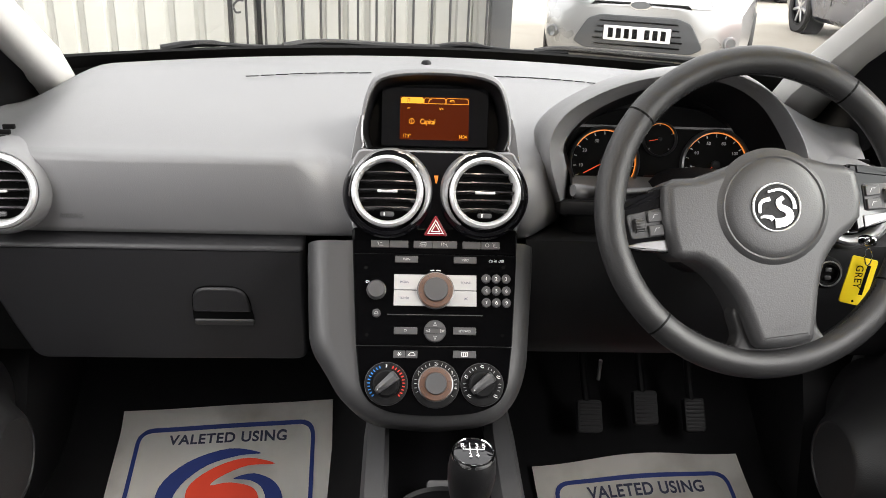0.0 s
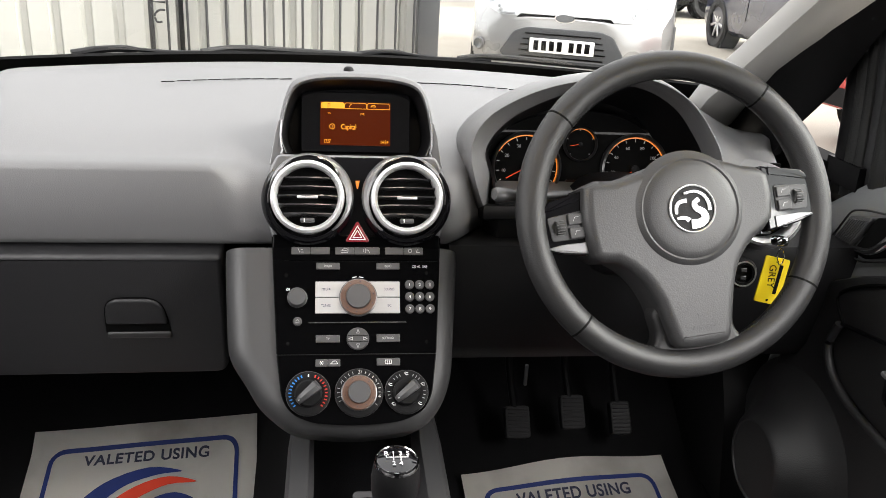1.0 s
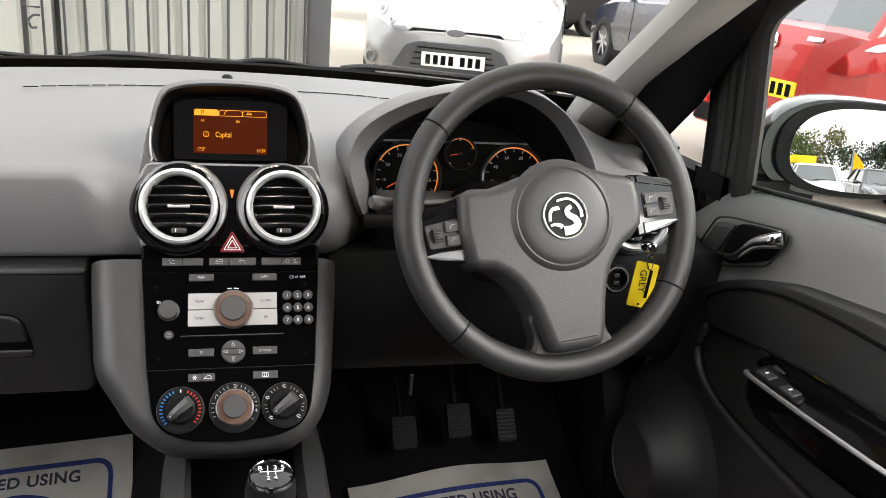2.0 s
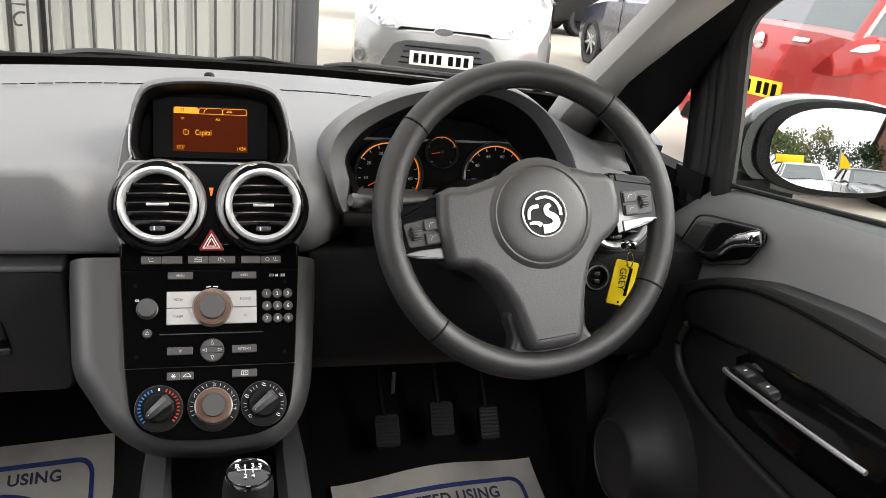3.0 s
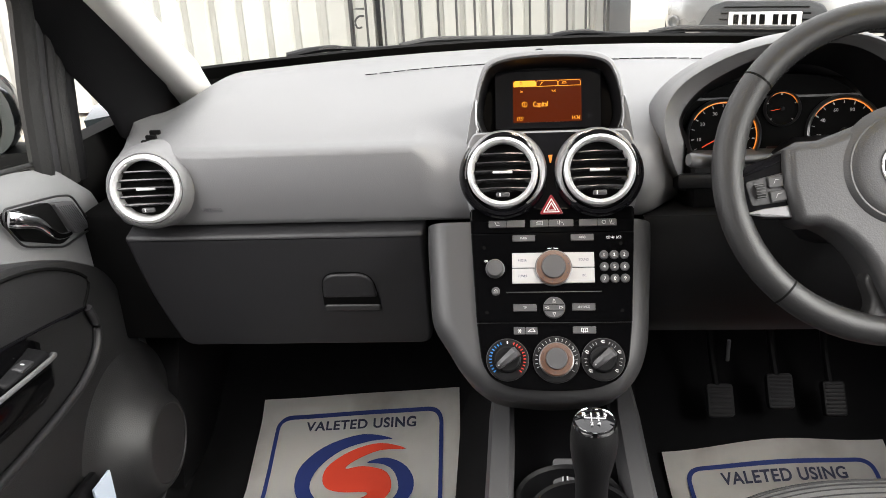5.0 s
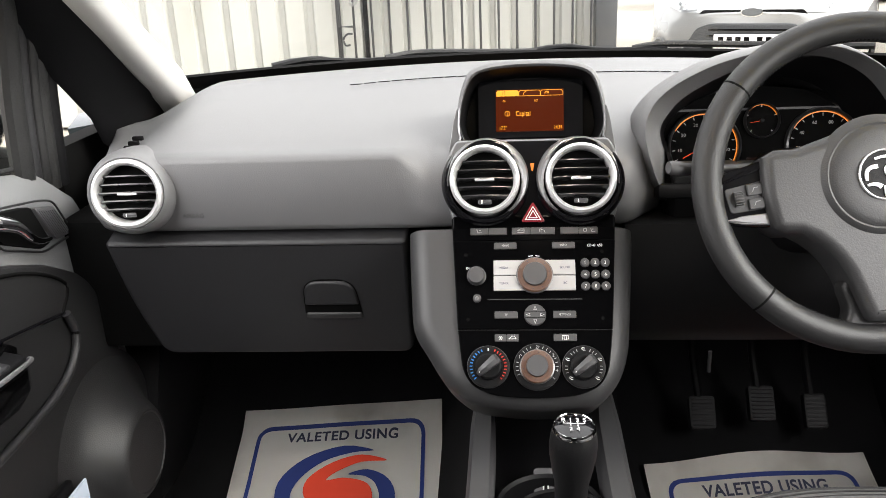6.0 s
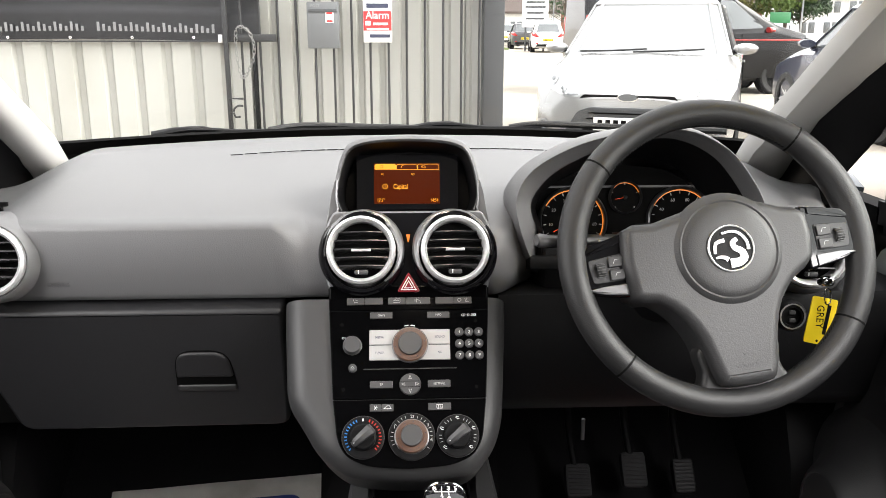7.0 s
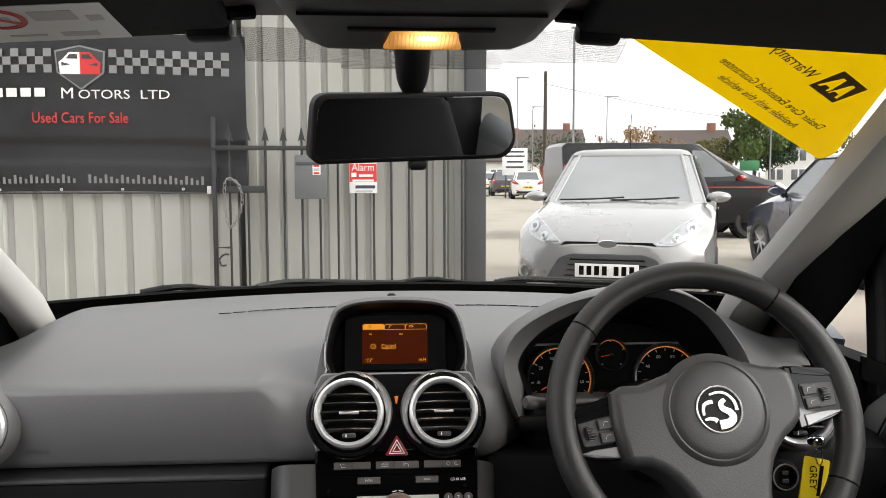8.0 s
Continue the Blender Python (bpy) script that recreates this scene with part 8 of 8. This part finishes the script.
def hatch_rear(t):
    for s in (-1, 1):
        out = rounded([(s * x, z) for x, z in ((0.45, 0.775), (0.62, 0.770), (0.79, 0.83), (0.84, 0.96), (0.81, 1.015), (0.69, 1.0), (0.58, 0.90))], 0.03, 3)
        tl = skin(t, out, 1, M_TAIL, "tail_light", None, "red and clear tail light", 0.012)
        skin(t, rounded([(s * x, z) for x, z in ((0.66, 0.915), (0.72, 0.92), (0.765, 0.94), (0.765, 0.965), (0.71, 0.955))], 0.015, 3), 1, M_LIGHT, "clear_lens", tl, "", 0.018)
        bm = bmesh.new()
        rbox(bm, (s * 0.55, -3.945, 0.45), (0.12, 0.02, 0.05), 0.008)
        part("reflector", bm, M_TAIL, t)
    bm = bmesh.new()
    prism(bm, rounded([(-0.62, 0.30), (0.62, 0.30), (0.56, 0.42), (-0.56, 0.42)], 0.03, 3), 0.0, 0.03, 0.005, pose(0, -3.92, 0, 90))
    part("diffuser", bm, M_MATT, t)
    for z in (0.50, 0.765):
        bm = bmesh.new()
        tube(bm, [(x, -3.935 + 0.09 * (abs(x) / 0.6) ** 2, z + (0.05 * (abs(x) / 0.6) ** 4 if z > 0.7 else 0)) for x in [-0.6 + 0.1 * k for k in range(13)]], 0.005, 5)
        part("panel_gap", bm, M_DEEP, t)
    bm = bmesh.new()
    tube(bm, [(0.05, -3.79, 1.02), (-0.25, -3.72, 1.06), (-0.40, -3.70, 1.06)], 0.012, 6)
    part("rear_wiper", bm, M_RUBBER, t)
    skin(t, disc(0, 0.90, 0.046), 1, M_CHROME, "badge", None, "round chrome badge", 0.016)
    skin(t, rounded([(0.26, 0.925), (0.38, 0.925), (0.38, 0.95), (0.26, 0.95)], 0.006, 2), 1, M_CHROME, "model_script", None, "bright model lettering as a bar", 0.012)
    plate(t, pose(0, -3.945, 0.62, 90), M_PLATEY)


RED = pose(7.22, 5.66, 0, 0, 0, -81)
r = vehicle("hatchback", "red hatchback parked tail-on with a yellow rear plate", RED, HATCH, HATCH_CABIN, M_REDCAR, WH, 0.31)
hatch_rear(r)
n = vehicle("hatchback", "dark navy car parked beyond the silver hatchback", pose(5.95, 12.05, 0, 0, 0, -2), HATCH, HATCH_CABIN, M_NAVYCAR, WH, 0.32)
hatch_rear(n)

VAN = [(0.0, 0.70, 0.30, 0.62, 0.78, 0.60), (-0.12, 0.88, 0.25, 0.80, 0.95, 0.70), (-0.45, 0.96, 0.24, 1.02, 1.10, 0.80), (-0.95, 0.98, 0.24, 1.12, 1.24, 0.84), (-1.15, 0.985, 0.24, 1.15, 1.32, 0.86), (-1.95, 0.985, 0.24, 1.12, 1.80, 0.80), (-2.1, 0.985, 0.24, 1.12, 1.82, 0.82), (-3.5, 0.985, 0.24, 1.12, 1.84, 0.82), (-4.55, 0.98, 0.26, 1.12, 1.83, 0.82), (-4.63, 0.94, 0.34, 1.10, 1.76, 0.78)]
v = vehicle("panel_van", "black panel van with red mirrors parked side-on", pose(7.90, 16.75, 0, 0, 0, -89), VAN, (-0.92, -1.86, -2.4, -2.5, 1.12, 1.81, 0.90, 0.78), M_VAN, [(0.95, -0.95), (0.95, -3.7)], 0.33, extras={"mirror": M_REDCAR})
for s in (-1, 1):
    way = "x-" if s > 0 else "x+"
    skin(v, rounded([(-1.28, 1.20), (-1.86, 1.68), (-2.12, 1.70), (-2.12, 1.17)], 0.04, 3), way, M_CARGLASS, "side_window", None, "dark side window", 0.006)
    skin(v, rounded([(-2.20, 1.17), (-2.20, 1.70), (-2.95, 1.71), (-2.95, 1.17)], 0.05, 3), way, M_CARGLASS, "side_window", None, "dark side window", 0.006)
    bm = bmesh.new()
    rbox(bm, (s * 0.986, -1.7, 0.99), (0.008, 2.2, 0.022), 0.002)
    part("red_stripe", bm, M_REDCAR, v)
    bm = bmesh.new()
    loft(bm, [[Vector((s * x, y + o, z)) for x, y, z in ((0.60, -0.05, 0.82), (0.84, -0.14, 0.86), (0.93, -0.48, 1.04), (0.86, -0.40, 1.08), (0.66, -0.12, 0.96))] for o in (0.0, 0.05)], ring=True, caps=True)
    part("headlight", bm, M_LIGHT, v)
    bm = bmesh.new()
    rbox(bm, (s * 0.955, -4.58, 1.2), (0.06, 0.1, 0.45), 0.02)
    part("tail_light", bm, M_TAIL, v)
bm = bmesh.new()
loft(bm, [[Vector((x * k, y, z + 0.028 * (1 - x * x))) for x in (-1, -0.5, 0, 0.5, 1)] for y, z, k in ((-1.10, 1.305, 0.78), (-1.50, 1.55, 0.75), (-1.90, 1.785, 0.70))])
bmesh.ops.solidify(bm, geom=bm.faces[:], thickness=0.006)
part("windscreen", bm, M_CARGLASS, v, "sloping windscreen")
for x, y, turn, colour, lab in ((7.65, 43.0, 6, M_WHITECAR, "white hatchback parked far along the forecourt"), (7.35, 50.0, 4, M_DARKCAR, "dark hatchback parked far along the forecourt"), (7.3, 58.0, 4, M_WHITECAR, "white car parked at the end of the row")):
    c = vehicle("hatchback", lab, pose(x, y, 0, 0, 0, -turn), HATCH, HATCH_CABIN, colour, WH, 0.30, group="parked row")
    c.matrix_basis = pose(x, y + 3.9, 0, 0, 0, -turn)
    hatch_rear(c)
# cars behind, seen in the mirrors
for x, y, turn, colour, lab in ((5.05, -24.0, 6, M_WHITECAR, "white car parked behind, seen in the door mirror"), (7.5, -25.0, 0, M_DARKCAR, "dark car parked behind, seen in the door mirror"), (-3.2, -9.0, 0, M_WHITECAR, "white car parked behind")):
    c = vehicle("hatchback", lab, pose(x, y, 0, 0, 0, turn), HATCH, HATCH_CABIN, colour, WH, 0.30, group="cars behind")
    hatch_front(c, colour)
bm = bmesh.new()
rbox(bm, (4.9, -26.2, 1.60), (0.85, 0.06, 0.26), 0.02)
solo("price_board", bm, M_YELLOW, "yellow price board on the roof of the parked car", "price board")
for x, y, h in ((6.95, -29.0, 2.1), (6.3, -7.2, 3.2)):
    flag = thing("feather_flag", "yellow feather flag on a pole", "flag", pose(x, y, 0), group="feather flags")
    bm = bmesh.new()
    tube(bm, [(0, 0, 0), (0, 0, h)], 0.03, 8)
    part("pole", bm, M_LAMPPOST, flag)
    bm = bmesh.new()
    loft(bm, [[Vector((0.02 + w * u, -0.02 * math.sin(3 * u + z), z - 0.1 * u)) for u in (0, 0.33, 0.66, 1)] for z, w in ((h, 0.05), (h * 0.86, 0.30), (h * 0.64, 0.50), (h * 0.36, 0.50))])
    bmesh.ops.solidify(bm, geom=bm.faces[:], thickness=0.002)
    part("cloth", bm, M_YELLOW, flag, "yellow printed cloth")

# ---- distance ----
M_BARK = mat("bark", (0.06, 0.048, 0.036), 0.9, grain=0.6, gscale=40)
M_BRICK = mat("red_brick", (0.21, 0.095, 0.065), 0.85, grain=0.4, gscale=30, var=0.2, vscale=4)
M_RENDER = mat("white_render", (0.72, 0.71, 0.68), 0.8, var=0.06, vscale=1)
M_TILE = mat("roof_tile", (0.08, 0.06, 0.052), 0.8, grain=0.5, gscale=12, var=0.2, vscale=3)
M_GRASS = mat("grass", (0.10, 0.14, 0.035), 0.95, grain=0.8, gscale=30, var=0.3, vscale=2)


def leafmat(name, col):
    return mat(name, col, 0.7, var=0.35, vscale=1.2, spec=0.2)


LEAVES = [leafmat("leaf_green", (0.075, 0.11, 0.03)), leafmat("leaf_olive", (0.13, 0.13, 0.04)), leafmat("leaf_rust", (0.22, 0.13, 0.05)), leafmat("leaf_dark", (0.03, 0.055, 0.022))]


def tree(x, y, h, r, leaf, seed, leaves=1500, bare=False, label="broadleaf tree beyond the forecourt"):
    rng = random.Random(seed)
    t = thing("tree", label, "tree", pose(x, y, 0), group="trees in the distance")
    bm = bmesh.new()
    tube(bm, [(0, 0, 0), (0.05 * h * 0.2, 0, h * 0.25), (0, 0.02 * h, h * 0.5), (0.02 * h, 0, h * 0.8)], [0.035 * h, 0.027 * h, 0.018 * h, 0.006 * h], 8)
    tips = []
    for i in range(16 if bare else 9):
        a, z = rng.uniform(0, 6.28), h * rng.uniform(0.28, 0.7)
        L = r * rng.uniform(0.5, 0.95)
        tip = Vector((L * math.cos(a), L * math.sin(a), min(h * 0.97, z + h * rng.uniform(0.12, 0.32))))
        tube(bm, [(0, 0, z), (tip * 0.5 + Vector((0, 0, z * 0.45))), tip], [0.012 * h, 0.008 * h, 0.003 * h], 5)
        tips.append(tip)
        if bare:
            for _ in range(5):
                d = Vector((rng.uniform(-1, 1), rng.uniform(-1, 1), rng.uniform(0, 1))) * r * 0.3
                tube(bm, [tip * 0.8 + Vector((0, 0, h * 0.1)), tip + d], [0.004 * h, 0.0015 * h], 4)
    part("trunk", bm, M_BARK, t)
    bm = bmesh.new()
    blobs = [(tp, r * rng.uniform(0.25, 0.42)) for tp in tips] + [(Vector((0, 0, h * 0.8)), r * 0.45), (Vector((0, 0, h * 0.6)), r * 0.5)]
    for _ in range(leaves):
        c, rad = rng.choice(blobs)
        d = Vector((rng.gauss(0, 1), rng.gauss(0, 1), rng.gauss(0, 0.8))).normalized() * rad * rng.uniform(0.45, 1.08)
        p = c + d
        s = h * rng.uniform(0.015, 0.034)
        q = Euler((rng.uniform(0, 6), rng.uniform(0, 6), rng.uniform(0, 6))).to_matrix()
        vs = [bm.verts.new(p + q @ Vector(v) * s) for v in ((-1, 0, 0), (0, -0.6, 0.1), (1, 0, 0), (0, 0.6, 0.1))]
        bm.faces.new(vs)
    part("crown", bm, leaf, t)


tree(27.0, 60.0, 5.8, 2.4, LEAVES[0], 3, 4200)
tree(24.6, 62.0, 4.2, 1.7, LEAVES[1], 14, 2600)
tree(29.6, 63.0, 4.8, 1.9, LEAVES[3], 4, 3600)
tree(23.5, 75.0, 5.4, 2.8, LEAVES[2], 5, 1600)
tree(21.0, 80.0, 5.4, 1.6, LEAVES[2], 6, 160, True, "thin autumn tree against the sky")
tree(14.8, 76.0, 5.0, 3.0, LEAVES[3], 7, 700, True, "sparse dark tree against the sky")
tree(4.0, 85.0, 4.5, 2.6, LEAVES[1], 8, 1500)
tree(40.0, 76.0, 7.0, 3.5, LEAVES[1], 9, 1800)
tree(9.0, -72.0, 5.0, 3.0, LEAVES[0], 10, 3000)
tree(13.0, -80.0, 5.6, 3.2, LEAVES[1], 11, 3000)
tree(17.0, -76.0, 4.6, 2.8, LEAVES[3], 12, 2600)
tree(5.0, -76.0, 6.5, 3.6, LEAVES[3], 13, 2600)


def house(x, y, w, d, h, turn, wall, label, cols=3):
    t = thing("house", label, "house", pose(x, y, 0, 0, 0, turn), group="houses in the distance")
    bm = bmesh.new()
    rbox(bm, (0, 0, h / 2), (w, d, h), 0)
    part("wall", bm, wall, t)
    bm = bmesh.new()
    e = 0.4
    loft(bm, [[Vector((xx, -d / 2 - e, h - 0.1)), Vector((xx, 0, h + d * 0.38)), Vector((xx, d / 2 + e, h - 0.1)), Vector((xx, d / 2 + e, h - 0.3)), Vector((xx, 0, h + d * 0.34)), Vector((xx, -d / 2 - e, h - 0.3))] for xx in (-w / 2 - 0.3, w / 2 + 0.3)], ring=True, caps=True)
    rf = part("roof", bm, M_TILE, t)
    bm = bmesh.new()
    rbox(bm, (w * 0.3, 0, h + d * 0.38), (0.8, 0.6, 1.4), 0.02)
    part("chimney", bm, M_BRICK, rf)
    bm = bmesh.new()
    for s in (-1, 1):
        vs = [bm.verts.new((s * w / 2, yy, zz)) for yy, zz in ((-d / 2, h - 0.05), (d / 2, h - 0.05), (0, h + d * 0.34))]
        bm.faces.new(vs)
    part("gable", bm, wall, t)
    for i in range(cols):
        for z in ((1.3, 3.0) if h > 3.5 else (1.4,)):
            xx = -w / 2 + w * (i + 0.5) / cols
            wn_ = part("window", bmesh.new(), M_WHITE, t)
            bm = bmesh.new()
            rbox(bm, (xx, -d / 2 - 0.02, z), (1.3, 0.08, 1.1), 0.01)
            part("frame", bm, M_WHITE, wn_)
            bm = bmesh.new()
            for k in (-1, 1):
                rbox(bm, (xx + k * 0.33, -d / 2 - 0.05, z), (0.52, 0.06, 0.92), 0.005)
            part("pane", bm, M_CARGLASS, wn_)
    return t


house(10.8, 88.0, 9, 7, 2.9, 4, M_RENDER, "white rendered house in the distance")
house(18.5, 97.0, 8, 7, 4.0, -4, M_BRICK, "brick house in the distance")
house(38.0, 75.0, 5.6, 6, 4.0, -26, M_RENDER, "white and brick house beyond the parked cars")
house(31.0, 84.0, 7, 6, 3.6, -8, M_BRICK, "brick house behind trees")
house(24.5, -74.0, 10, 8, 4.6, 180, M_BRICK, "brick house behind the forecourt")
bm = bmesh.new()
rbox(bm, (2.5, 62.0, 0.04), (7.0, 26.0, 0.1), 0.02)
solo("verge", bm, M_GRASS, "strip of green grass verge", "verge", kind="structure")
bm = bmesh.new()
rng = random.Random(21)
for _ in range(900):
    p = Vector((rng.uniform(2.0, 6.0), rng.uniform(66, 70), rng.uniform(0.05, 1.6)))
    q = Euler((rng.uniform(0, 6), rng.uniform(0, 6), rng.uniform(0, 6))).to_matrix()
    bm.faces.new([bm.verts.new(p + q @ Vector(v) * 0.22) for v in ((-1, 0, 0), (0, -0.6, 0.1), (1, 0, 0), (0, 0.6, 0.1))])
solo("hedge", bm, LEAVES[2], "straggly brown hedge by the verge", "hedge", kind="stuff")

for x, y, h, r, lab in ((7.55, 40.0, 6.2, 0.11, "dark timber telegraph pole"),):
    bm = bmesh.new()
    tube(bm, [(x, y, 0), (x, y, h)], [r, r * 0.8], 10)
    solo("telegraph_pole", bm, M_BARK, lab, "pole")
for x, y, h, arm in ((7.35, 33.0, 7.0, 0.9), (17.5, 66.0, 7.5, 0.7), (23.5, 50.0, 6.0, 0.0), (12.2, 70.0, 7.0, 0.6), (9.0, 58.0, 8.0, 0.6)):
    t = thing("street_lamp", "grey steel street lamp column", "street lamp", group="street lamps")
    bm = bmesh.new()
    tube(bm, [(x, y, 0), (x, y, h * 0.96), (x + 0.05, y, h)], [0.075, 0.05, 0.04], 8)
    part("column", bm, M_LAMPPOST, t)
    bm = bmesh.new()
    rbox(bm, (x + 0.05 + arm / 2, y, h + 0.02), (arm + 0.35, 0.16, 0.09), 0.03)
    part("lantern", bm, M_LAMPPOST, t)
bm = bmesh.new()
tube(bm, [(7.55 + 26 * k / 14, 40.0 + 12 * k / 14, 5.6 - 1.6 * math.sin(math.pi * k / 14) * 0.55 - 0.05 * k) for k in range(15)], 0.011, 5)
solo("overhead_cable", bm, M_DEEP, "sagging black overhead cable", "cable")
sg = thing("road_sign", "white roadside sign board on two posts", "sign", pose(7.0, 46.0, 0))
for x in (-0.5, 0.5):
    bm = bmesh.new()
    tube(bm, [(x, 0, 0), (x, 0, 2.6)], 0.05, 8)
    part("post", bm, M_POSTGREY, sg)
bm = bmesh.new()
rbox(bm, (0, -0.06, 2.0), (1.4, 0.05, 1.5), 0.02)
bd = part("board", bm, M_WHITE, sg)
for z, w in ((2.55, 1.0), (2.3, 1.1), (2.0, 0.9), (1.7, 1.0)):
    bm = bmesh.new()
    rbox(bm, (0, -0.09, z), (w, 0.006, 0.1), 0)
    part("illegible_line", bm, M_POSTGREY, bd)
gb = thing("sign_board", "green sign board fixed near the trees", "sign", pose(21.3, 48.0, 0))
bm = bmesh.new()
rbox(bm, (0, 0, 1.8), (1.2, 0.06, 0.6), 0.02)
part("board", bm, mat("sign_green", (0.02, 0.14, 0.05), 0.5), gb)
bm = bmesh.new()
for x in (-0.6, 0.6):
    tube(bm, [(x, 0, 0), (x, 0, 1.4)], 0.04, 6)
part("post", bm, M_POSTGREY, gb)
